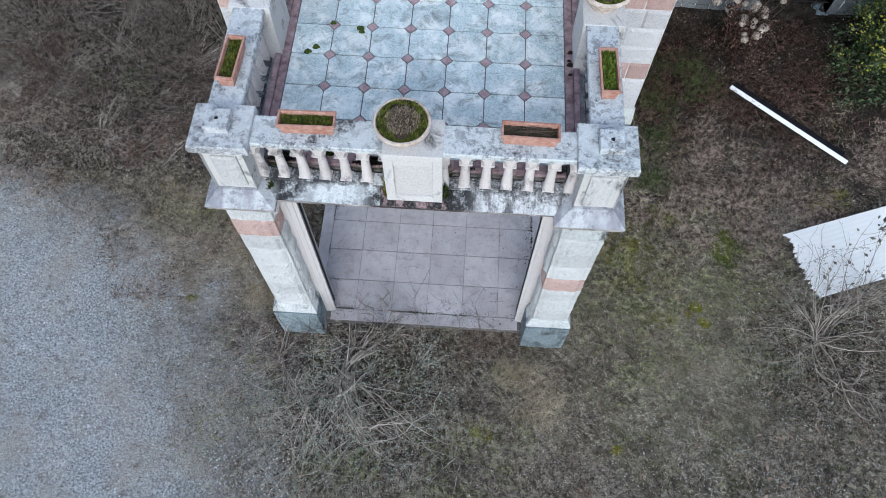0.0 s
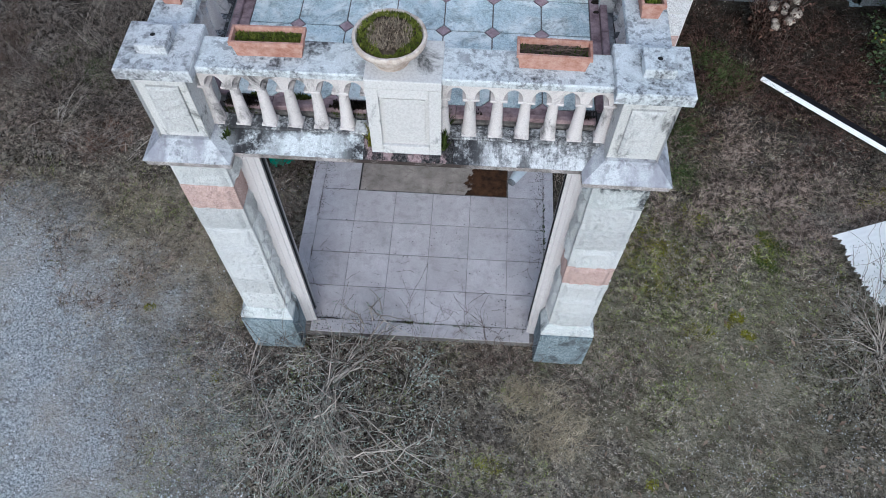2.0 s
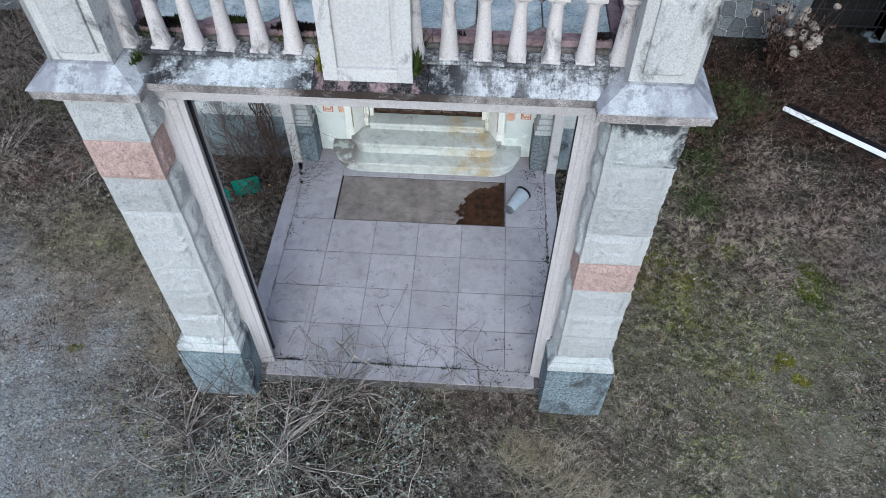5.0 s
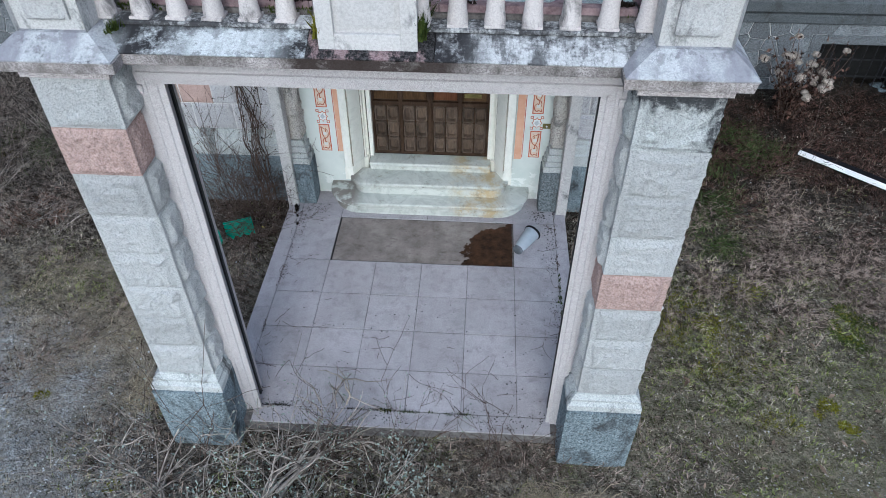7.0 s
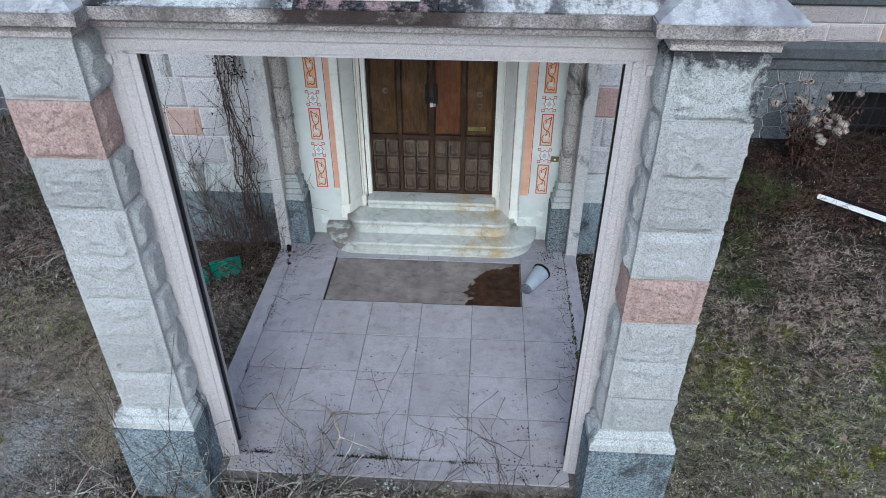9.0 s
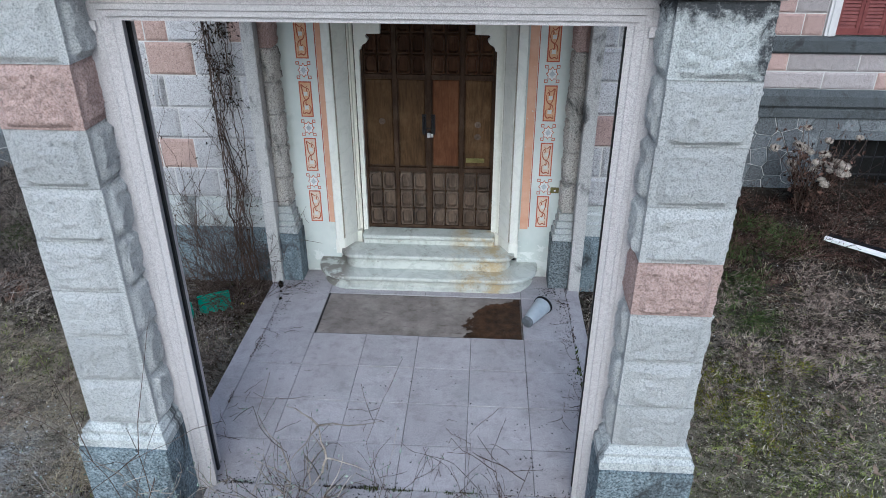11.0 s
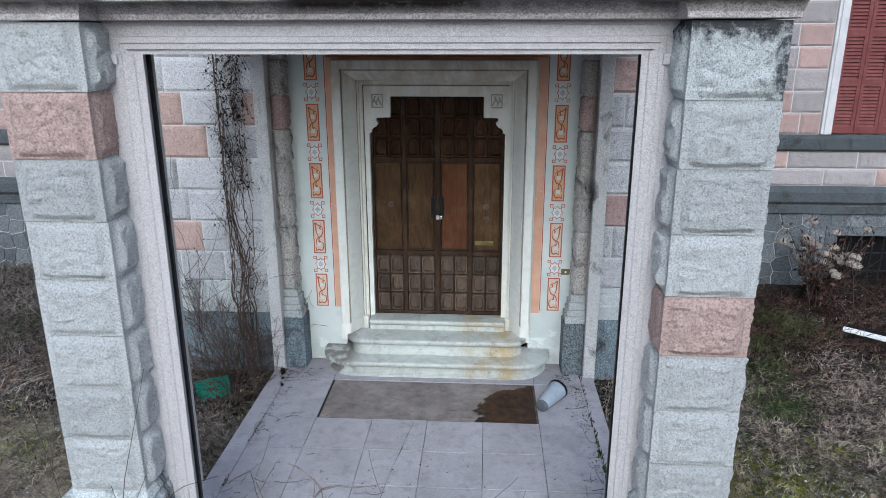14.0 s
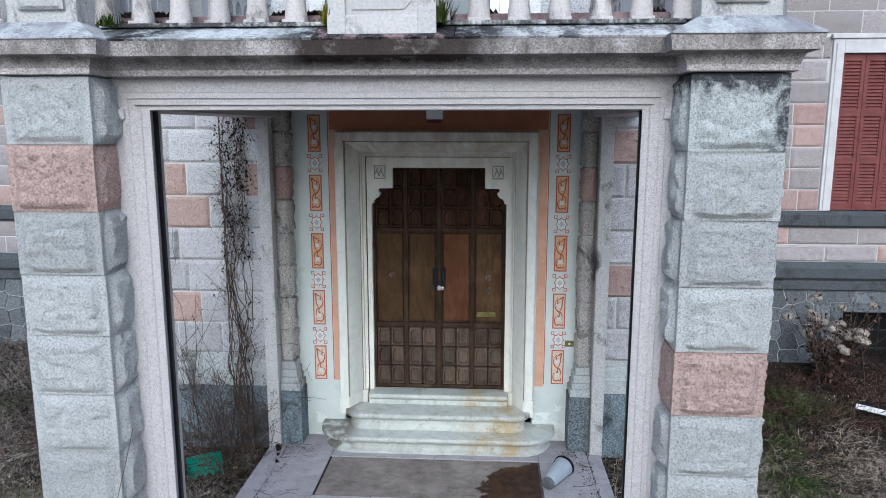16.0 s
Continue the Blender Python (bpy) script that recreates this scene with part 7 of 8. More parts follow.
x, y = scatter(7000, -5.8, -3.6, 2.2, 3.6, lambda a, b: np.clip(1 - np.hypot((a + 4.7) / 1.0, (b - 2.86) / 0.6), 0, 1) * np.clip(soft_noise(a, b, 3.5, 89) * 2.4 - 0.7, 0, 1))
blades("dead_weeds", x, y, (0.05, 0.2), 0.004, 0.5, RUSSET, "russet dead weeds", "weeds")
x, y = scatter(26000, -3.0, 2.9, -0.9, 3.2, lambda a, b: np.clip(1.1 - np.minimum(np.abs(np.abs(a - C) - 1.95), np.abs(b + 0.35)) * 2.2, 0, 1) * 0.5)
blades("dry_grass", x, y, (0.07, 0.22), 0.0034, 0.6, THATCH_BROWN, "dead grass round the pillars' feet", "grass")


# Shade under the two shrubs, put into the colour of the litter.
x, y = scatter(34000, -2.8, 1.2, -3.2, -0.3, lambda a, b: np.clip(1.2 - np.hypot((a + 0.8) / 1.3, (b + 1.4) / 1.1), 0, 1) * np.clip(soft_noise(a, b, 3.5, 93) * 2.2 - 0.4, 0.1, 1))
blades("leaf_litter", x, y, (0.03, 0.09), 0.006, 0.2, SHRUB_SHADE, "litter darkened for the shade under the shrub", "leaf litter")
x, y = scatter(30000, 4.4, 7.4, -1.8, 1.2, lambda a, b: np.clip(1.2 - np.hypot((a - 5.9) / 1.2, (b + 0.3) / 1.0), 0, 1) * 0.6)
blades("leaf_litter", x, y, (0.03, 0.08), 0.0055, 0.15, LITTER_AND_SHADE, "litter darkened for the shade under the shrub", "leaf litter")


def tuft(x, y, n, spread, length, material, label):
    n = n * 3
    a, d = RS.uniform(0, 2 * np.pi, n), spread * 1.25 * RS.rand(n) ** 0.7
    px, py = x + d * np.cos(a), y + d * np.sin(a)
    return blades("grass_tuft", px, py, (length[0] * 0.6, length[1] * 0.62), 0.0024, 0.45, material, label, "grass")


for (tx, ty, n, sp, ln, m, lb) in ((1.5, -1.0, 190, 0.40, (0.18, 0.55), THATCH, "long straw-coloured grass tuft"), (1.25, -0.75, 220, 0.2, (0.1, 0.3), THATCH, "straw-coloured grass tuft"),
                                   (1.75, -1.25, 120, 0.30, (0.15, 0.5), THATCH, "straw-coloured grass tuft"),
                                   (-2.9, 1.15, 200, 0.4, (0.1, 0.28), THATCH, "straw-coloured grass tuft"), (-3.6, 0.75, 160, 0.45, (0.1, 0.26), THATCH, "straw-coloured grass tuft"), (-2.55, 0.2, 240, 0.2, (0.1, 0.25), THATCH, "straw-coloured grass tuft"), (-4.3, 1.5, 200, 0.45, (0.1, 0.25), THATCH, "straw-coloured grass tuft")):
    tuft(tx, ty, n, sp, ln, m, lb)


def moss_patch(x, y, rx, ry, n, material=MOSS):
    a, d = RS.uniform(0, 2 * np.pi, n), np.sqrt(RS.rand(n)) * (0.75 + 0.25 * RS.rand(n))
    px, py = x + rx * 1.25 * d * np.cos(a), y + ry * 1.25 * d * np.sin(a)
    keep = RS.rand(n) < np.clip(soft_noise(px, py, 9.0, 91) * 2.4 - 0.4 - 0.7 * d ** 2 * 0.6, 0, 1)
    px, py = px[keep], py[keep]
    blades("moss_patch", px, py, (0.012, 0.04), 0.006, 0.5, material, "bright yellow-green moss patch in the turf", "moss")


for q in ((4.63, 1.45, 0.26, 0.30, 4800, MOSS_DARK), (4.60, 1.50, 0.2, 0.25, 1200), (2.75, 1.55, 0.45, 0.45, 3400), (3.25, 1.15, 0.5, 0.4, 2400), (3.0, 1.9, 0.45, 0.3, 1500, MOSS_DARK), (6.3, 2.35, 0.35, 0.25, 1100), (4.02, 0.42, 0.10, 0.08, 420), (4.12, 0.18, 0.09, 0.07, 420), (3.9, 0.3, 0.06, 0.05, 200), (6.55, 2.55, 0.16, 0.12, 800), (2.75, -1.72, 0.08, 0.07, 250), (3.55, 1.95, 0.25, 0.2, 700), (3.1, 1.5, 0.3, 0.2, 500), (-3.55, 0.1, 0.08, 0.05, 160), (-6.0, 4.0, 0.2, 0.1, 250), (2.7, 1.3, 0.3, 0.2, 800), (3.0, 0.75, 0.28, 0.2, 700), (2.55, 1.75, 0.22, 0.18, 500), (3.5, 0.2, 0.2, 0.12, 400), (-2.5, -0.75, 0.16, 0.1, 300), (0.9, -1.6, 0.2, 0.15, 350)):
    moss_patch(*q)
x, y = scatter(60000, 2.6, 5.6, 2.4, 5.8, lambda a, b: np.clip(1.25 - np.minimum(np.hypot((a - 3.35) / 0.6, (b - 3.9) / 1.7), np.hypot((a - 4.3) / 0.6, (b - 4.75) / 0.6)), 0, 1) * np.clip(soft_noise(a, b, 2.4, 87) * 2.2 - 0.5, 0, 1))
blades("green_grass", x, y, (0.04, 0.16), 0.0045, 0.6, WEED_GREEN, "dark green weeds beside the villa", "grass")


def flakes(name, x, y, size, material, label, category, flat=0.35, slim=0.38):
    """Curled leaves lying about: two triangles each, folded along the middle."""
    n = len(x)
    z = height_at(x, y) + RS.uniform(0.006, 0.03, n)
    a = RS.uniform(0, 2 * np.pi, n)
    s = size * RS.uniform(0.5, 1.4, n)
    dx, dy = np.cos(a) * s, np.sin(a) * s
    tilt = RS.uniform(-flat, flat, n) * s
    fold = RS.uniform(0.05, 0.4, n) * s
    v = np.stack([np.stack([x - dx, y - dy, z - tilt], 1), np.stack([x - dy * slim, y + dx * slim, z + fold], 1), np.stack([x + dx, y + dy, z + tilt], 1), np.stack([x + dy * slim, y - dx * slim, z + fold], 1)], 1).reshape(-1, 3)
    b = np.arange(n)[:, None] * 4
    f = np.concatenate([b + [0, 2, 1], b + [0, 3, 2]], 1).reshape(-1, 3)
    return tagged(fast_mesh(name, v, f, material), label, category, kind="stuff")


x, y = scatter(3200, -3.6, 9, -4.0, 3.2, lambda a, b: np.clip(turf_weight(a, b) * (soft_noise(a, b, 0.9, 61) * 1.6 - 0.3), 0, 1) * 0.8)
flakes("fallen_leaves", x, y, 0.016, LEAF_PALE, "small pale fallen leaves on the turf", "leaves")
x, y = scatter(2200, 2.0, 9, -4.0, 3.5, lambda a, b: np.clip(0.15 + 0.8 * np.clip(1 - np.hypot(a - 5.3, b + 1.9) / 1.6, 0, 1), 0, 1))
flakes("fallen_leaves", x, y, 0.045, LEAF_BROWN, "brown fallen leaves on the turf", "leaves")
x, y = scatter(9000, -3.2, 0.9, -3.0, -0.3, lambda a, b: np.clip(1.2 - np.hypot((a + 1.2) / 1.7, (b + 1.6) / 1.3), 0, 1) * 0.6)
flakes("fallen_leaves", x, y, 0.016, SAGE, "small silvery leaves under the shrub", "leaves")


LEAF_SLIM = plain("slender pale dead leaves", (0.16, 0.144, 0.124), (0.432, 0.4, 0.36), 0.85, scale=4, islands=1.2)
x, y = scatter(6200, 1.8, 9, -4.2, 2.6, lambda a, b: np.clip(soft_noise(a, b, 0.8, 63) * 2.4 - 0.75 + 0.2 * (b < -0.4), 0.05, 1) * np.clip(soft_noise(a, b, 4.0, 65) * 2.2 - 0.4, 0.1, 1) * np.clip(1.5 - b, 0.1, 1))
flakes("fallen_leaves", x, y, 0.015, LEAF_SLIM, "slender pale dead leaves strewn over the lawn", "leaves", 0.35, 0.34)
x, y = scatter(3600, -4.2, 2.0, -4.2, -0.4, lambda a, b: turf_weight(a, b) * np.clip(soft_noise(a, b, 0.9, 64) * 1.8 - 0.4, 0.05, 1))
flakes("fallen_leaves", x, y, 0.014, LEAF_SLIM, "slender pale dead leaves strewn before the porch", "leaves", 0.35, 0.34)


def pebbles(n, lo, hi, weight, label, material=PEBBLE):
    x, y = scatter(n, -9.5, 6.5, -4.6, 4.0, weight)
    n = len(x)
    z = height_at(x, y)
    s = RS.uniform(lo, hi, n) * RS.uniform(0.7, 1.3, n)
    a = RS.uniform(0, 2 * np.pi, n)
    pts = []
    for k in range(4):
        r = s * RS.uniform(0.7, 1.2, n)
        pts.append(np.stack([x + r * np.cos(a + k * np.pi / 2), y + r * np.sin(a + k * np.pi / 2), z - 0.002 + 0 * x], 1))
    pts.append(np.stack([x + s * RS.uniform(-0.3, 0.3, n), y + s * RS.uniform(-0.3, 0.3, n), z + s * RS.uniform(0.5, 0.9, n)], 1))
    v = np.stack(pts, 1).reshape(-1, 3)
    b = np.arange(n)[:, None] * 5
    f = np.concatenate([b + [0, 1, 4], b + [1, 2, 4], b + [2, 3, 4], b + [3, 0, 4]], 1).reshape(-1, 3)
    tagged(fast_mesh("gravel", v, f, material), label, "gravel", kind="stuff")


pebbles(9000, 0.011, 0.019, lambda a, b: np.clip(0.4 + gravel_depth(a, b) * 0.5, 0.0, 1) * (a < -1.5), "larger stones of the gravel drive")
pebbles(150000, 0.006, 0.013, lambda a, b: np.clip(0.62 + gravel_depth(a, b) * 0.45 + (soft_noise(a, b, 1.2, 71) - 0.5) * 1.5, 0.0, 1) * (a < -1.5), "loose grey gravel chips of the drive")
pebbles(15000, 0.0045, 0.010, lambda a, b: np.clip(soft_noise(a, b, 0.8, 75) * 2.0 - 0.75 + 0.25 * (b < -0.8), 0.03, 0.8) * (a > -2.5), "small grey stones among the thin turf", GRIT)
pebbles(60000, 0.005, 0.011, lambda a, b: np.clip(1.3 - np.hypot((a - 5.2) / 2.2, (b + 1.9) / 2.0), 0, 1) * np.clip(soft_noise(a, b, 2.2, 77) * 2.2 - 0.6, 0.03, 1), "grey stones worn bare in the lawn")
pebbles(24000, 0.006, 0.014, lambda a, b: np.clip(soft_noise(a, b, 1.0, 79) * 1.7 - 0.45 + 0.3 * (b < -1.2), 0.04, 0.9) * np.clip(0.9 - b * 0.6, 0, 1) * (a > -3.0), "fine grey grit among the thin turf", GRIT)
pebbles(6000, 0.007, 0.015, lambda a, b: np.clip(soft_noise(a, b, 1.3, 73) * 1.5 - 0.55, 0.02, 0.6) * (a > -4), "stray grey stones in the turf")


# ---------------------------------------------------------------- shrubs
def branch(r, lines, tips, p, d, length, radius, depth, sway=0.25, fall=0.0, kids=(3, 5), shrink=(0.45, 0.7)):
    """Grows one branch and its side shoots into lines; collects places along the outer shoots in tips."""
    n = 6 if depth > 0 else 4
    line = [(tuple(p), radius)]
    q, v = Vector(p), Vector(d).normalized()
    for i in range(n):
        v = (v + Vector((r.gauss(0, sway), r.gauss(0, sway), r.gauss(0, sway) - fall))).normalized()
        q = q + v * (length / n)
        if q.z < GROUND_Z + 0.02:
            q.z = GROUND_Z + 0.02
            v.z = abs(v.z) * 0.3
        rad = radius * (1 - 0.75 * (i + 1) / n)
        line.append((tuple(q), max(rad, 0.0018)))
        if depth == 0 or i > 2:
            tips.append((tuple(q), tuple(v)))
    lines.append(line)
    if depth > 0:
        for _ in range(r.randint(*kids)):
            k = r.randint(1, n)
            base = Vector(line[k][0])
            w = (v + Vector((r.gauss(0, 0.7), r.gauss(0, 0.7), r.gauss(0.1, 0.5)))).normalized()
            branch(r, lines, tips, base, w, length * r.uniform(*shrink), radius * 0.6, depth - 1, sway, fall, kids, shrink)


def leaves_at(tips, r, size, per, spread):
    vs, fs = [], []
    for p, v in tips:
        for _ in range(per):
            if r.random() < 0.35:
                continue
            c = Vector(p) + Vector((r.gauss(0, spread), r.gauss(0, spread), r.gauss(0, spread)))
            d = (Vector(v) + Vector((r.gauss(0, 0.8), r.gauss(0, 0.8), r.gauss(0, 0.8)))).normalized() * size * r.uniform(0.6, 1.3)
            s = d.orthogonal().normalized() * d.length * 0.32
            k = len(vs)
            vs += [c - d * 0.2, c + d * 0.4 + s, c + d, c + d * 0.4 - s]
            fs += [(k, k + 1, k + 2), (k, k + 2, k + 3)]
    return vs, fs


def bare_shrub(name, label, at, stems, length, radius, spread, up, seed, bark=TWIG, depth=2, leaf=None, per=1, size=0.03, fall=0.02, aim=None, kids=(3, 5), bare_name="branchwork"):
    r = random.Random(seed)
    th = thing(name, label, "shrub")
    lines, tips = [], []
    for k in range(stems):
        a = r.uniform(0, 2 * math.pi) if aim is None else r.gauss(aim[0], aim[1])
        d = (math.cos(a) * spread, math.sin(a) * spread, up * r.uniform(0.5, 1.3))
        p = (at[0] + r.gauss(0, 0.04), at[1] + r.gauss(0, 0.04), at[2])
        branch(r, lines, tips, p, d, length * r.uniform(0.6, 1.15), radius * r.uniform(0.6, 1.2), depth, 0.16, fall, kids)
    vs, fs = tubes(lines)
    fast_mesh(bare_name, vs, fs, bark, th)
    if leaf is not None:
        vs, fs = leaves_at(tips, r, size, per, size * 1.2)
        if fs:
            fast_mesh("foliage", vs, fs, leaf, th)
    return settle(th)


G = GROUND_Z
bare_shrub("bare_shrub", "sprawling bare grey shrub with a few silvery leaves before the porch", (-1.08, -0.88, G), 21, 1.3, 0.013, 1.0, 0.50, 5, TWIG, 2, SAGE, 2, 0.022, 0.03, (-1.35, 0.55), (3, 5))
bare_shrub("bare_shrub", "bare grey shrub with silvery leaves and one thick leaning stem", (-1.05, -0.82, G), 4, 1.1, 0.022, 1.0, 0.5, 6, TWIG, 2, SAGE, 1, 0.022, 0.02, (0.75, 0.25), (3, 5))
bare_shrub("bare_shrub", "bare grey shrub with silvery leaves fanning over the turf", (-1.1, -0.80, G), 5, 0.9, 0.010, 1.0, 0.45, 66, TWIG, 2, SAGE, 1, 0.02, 0.03, None, (3, 4))
bare_shrub("bare_shrub", "small bare twiggy shrub beside the pillar", (-2.05, -0.80, G), 13, 0.95, 0.009, 0.9, 0.45, 7, TWIG, 2, SAGE, 1, 0.020, 0.02, None, (3, 4))
bare_shrub("bare_shrub", "slender shoots with silvery-green leaves before the porch", (-0.25, -0.95, G), 9, 0.95, 0.005, 0.8, 0.8, 67, TWIG, 1, SAGE, 3, 0.028, 0.0, (0.2, 0.9), (3, 5))
bare_shrub("bare_shrub", "thin bare shoots standing before the porch step", (-0.75, -0.55, G), 6, 0.75, 0.005, 0.6, 0.8, 8, TWIG_DARK, 2, SAGE, 1, 0.018, 0.0, (0.6, 0.8), (3, 4))
bare_shrub("bare_shrub", "thin bare shoots standing before the porch step", (0.05, -0.42, G), 6, 0.75, 0.005, 0.5, 0.9, 9, TWIG_DARK, 2, SAGE, 1, 0.018, 0.0, (1.2, 1.0), (2, 4))
bare_shrub("bare_shrub", "thin bare shoots standing before the porch step", (0.75, -0.45, G), 5, 0.75, 0.005, 0.5, 0.9, 10, TWIG_DARK, 2, None, 1, 0.018, 0.0, (1.2, 1.0), (2, 4))
bare_shrub("bare_shrub", "wiry dead shoots against the plinth", (-1.75, -0.50, G), 4, 1.55, 0.005, 0.16, 1.0, 12, TWIG_DARK, 1, None, 1, 0.02, 0.0, (0.5, 0.8), (1, 3))
bare_shrub("bare_shrub", "wiry dead shoots against the plinth", (1.25, -0.45, G), 6, 0.6, 0.005, 0.8, 0.6, 13, TWIG_DARK, 2, None, 1, 0.02, 0.0, None, (2, 4))
bare_shrub("bare_shrub", "dense bare shrub with grey shoots on the lawn", (5.75, 0.05, G), 22, 1.1, 0.010, 1.0, 0.4, 14, TWIG, 2, SAGE, 1, 0.02, 0.02, None, (3, 5))
bare_shrub("bare_shrub", "bare shrub with slender leaves hanging over the plastic sheet", (5.95, 0.25, G), 7, 1.75, 0.009, 0.55, 0.75, 15, TWIG, 2, plain("slender grey-brown leaves", (0.05, 0.045, 0.04), (0.16, 0.15, 0.13), 0.8, scale=4, islands=0.7), 1, 0.065, 0.0, (1.0, 0.35), (2, 4))
bare_shrub("bare_shrub", "tangle of dead brown stems at the wall's foot", (-2.15, 2.85, G), 34, 0.95, 0.004, 0.45, 0.95, 16, TWIG_DARK, 2, None, 1, 0.02, 0.0, None, (3, 5))
bare_shrub("bare_shrub", "tangle of dead brown stems at the wall's foot", (-1.98, 2.5, G), 16, 0.55, 0.004, 0.7, 0.7, 17, TWIG_DARK, 2, None, 1, 0.02, 0.0, None, (3, 5))
bare_shrub("bare_shrub", "thin weeds with seed heads against the wall", (-2.35, 2.75, G), 9, 1.7, 0.0045, 0.3, 1.0, 18, TWIG_DARK, 1, TWIG_DARK, 2, 0.022, 0.0, None, (3, 5))
for k, (bx, by) in enumerate(((-5.2, 4.9), (-6.8, 4.2), (-4.2, 5.4), (-3.6, 4.4), (-7.6, 5.4), (-3.4, 3.2), (-5.9, 3.5))):
    bare_shrub("bramble", "dark bramble thicket beside the villa", (bx, by, G), 26, 0.95, 0.006, 1.0, 0.6, 30 + k, TWIG_DARK if k % 2 else WEED_GREY, 2, None, 1, 0.02, 0.03, None, (3, 5))
for k, (bx, by) in enumerate(((4.2, 5.2), (4.6, 4.2), (6.0, 5.6), (3.6, 4.6), (6.5, 4.6))):
    bare_shrub("bramble", "low russet bramble before the wing wall", (bx, by, G), 20, 0.55, 0.005, 1.0, 0.45, 50 + k, WEED_BROWN, 2, None, 1, 0.02, 0.03, None, (3, 5))
bare_shrub("bare_shrub", "single dark sapling behind the white pole", (5.25, 4.85, G), 2, 1.1, 0.008, 0.25, 1.0, 60, TWIG_DARK, 1, None, 1, 0.02, 0.0, None, (3, 5))


def hydrangea():
    r = random.Random(77)
    th = thing("hydrangea", "dead hydrangea with dried pale flower heads by the cellar window", "shrub")
    at = Vector((5.16, 5.66, G))
    lines, heads = [], []
    for k in range(56):
        a = r.uniform(0, 6.28)
        d = Vector((math.cos(a) * 0.44, math.sin(a) * 0.42 - 0.08, 1.0)).normalized()
        h = r.uniform(0.55, 1.28)
        q = at + Vector((r.gauss(0, 0.06), r.gauss(0, 0.06), 0))
        line = [(tuple(q), 0.007)]
        for i in range(5):
            d = (d + Vector((r.gauss(0, 0.09), r.gauss(0, 0.09), 0))).normalized()
            q = q + d * h / 5
            line.append((tuple(q), 0.007 - i * 0.0008))
        lines.append(line)
        if k % 5 < 2:
            heads.append((q, r.uniform(0.042, 0.072)))
    vs, fs = leaves_at([(p, (0, 0, 1)) for line in lines for p, _ in line[1:]], r, 0.06, 6, 0.05)
    fast_mesh("dead_foliage", vs, fs, WEED_BROWN, th)
    for line in lines:
        vs, fs = tubes([line], 5)
        fast_mesh("stem", vs, fs, TWIG_DARK, th)
    for q, rad in heads:
        vs, fs = [], []
        for _ in range(190):
            d = Vector((r.gauss(0, 1), r.gauss(0, 1), r.gauss(0.3, 0.8))).normalized()
            c = q + Vector((d.x, d.y, d.z * 0.7)) * rad * r.uniform(0.55, 1.25)
            s = d.orthogonal().normalized()
            t = d.cross(s)
            w = r.uniform(0, 6.28)
            s, t = s * math.cos(w) + t * math.sin(w), t * math.cos(w) - s * math.sin(w)
            k = len(vs)
            e = 0.0125
            vs += [c - s * e, c - t * e + d * 0.006, c + s * e, c + t * e + d * 0.006]
            fs += [(k, k + 1, k + 2), (k, k + 2, k + 3)]
        fast_mesh("flower_head", vs, fs, HYDRANGEA, th)["label"] = "dried pale flower head"
    return settle(th)


hydrangea()


def laurel():
    r = random.Random(91)
    th = thing("evergreen_bush", "dense evergreen bush with yellow-green leaf tips", "bush")
    lines, tips = [], []
    for k in range(34):
        a = r.uniform(0, 6.28)
        branch(r, lines, tips, (8.15 + r.gauss(0, 0.1), 5.35 + r.gauss(0, 0.1), G), (math.cos(a) * 0.9, math.sin(a) * 0.9, 1.0), r.uniform(0.8, 1.15), 0.014, 2, 0.2, 0.0, (4, 6))
    vs, fs = tubes(lines)
    fast_mesh("branchwork", vs, fs, TWIG_DARK, th)
    vs, fs = leaves_at(tips, r, 0.05, 10, 0.075)
    fast_mesh("foliage", vs, fs, LAUREL, th)
    mid = Vector((8.15, 5.35, G + 0.5))
    outer = [t for t in tips if (Vector(t[0]) - mid).length > 0.62 and t[0][2] > G + 0.6]
    vs, fs = leaves_at(outer, r, 0.045, 6, 0.05)
    fast_mesh("young_foliage", vs, fs, LAUREL_TIP, th)["label"] = "yellow-green young leaves at the tips"
    return settle(th)


laurel()


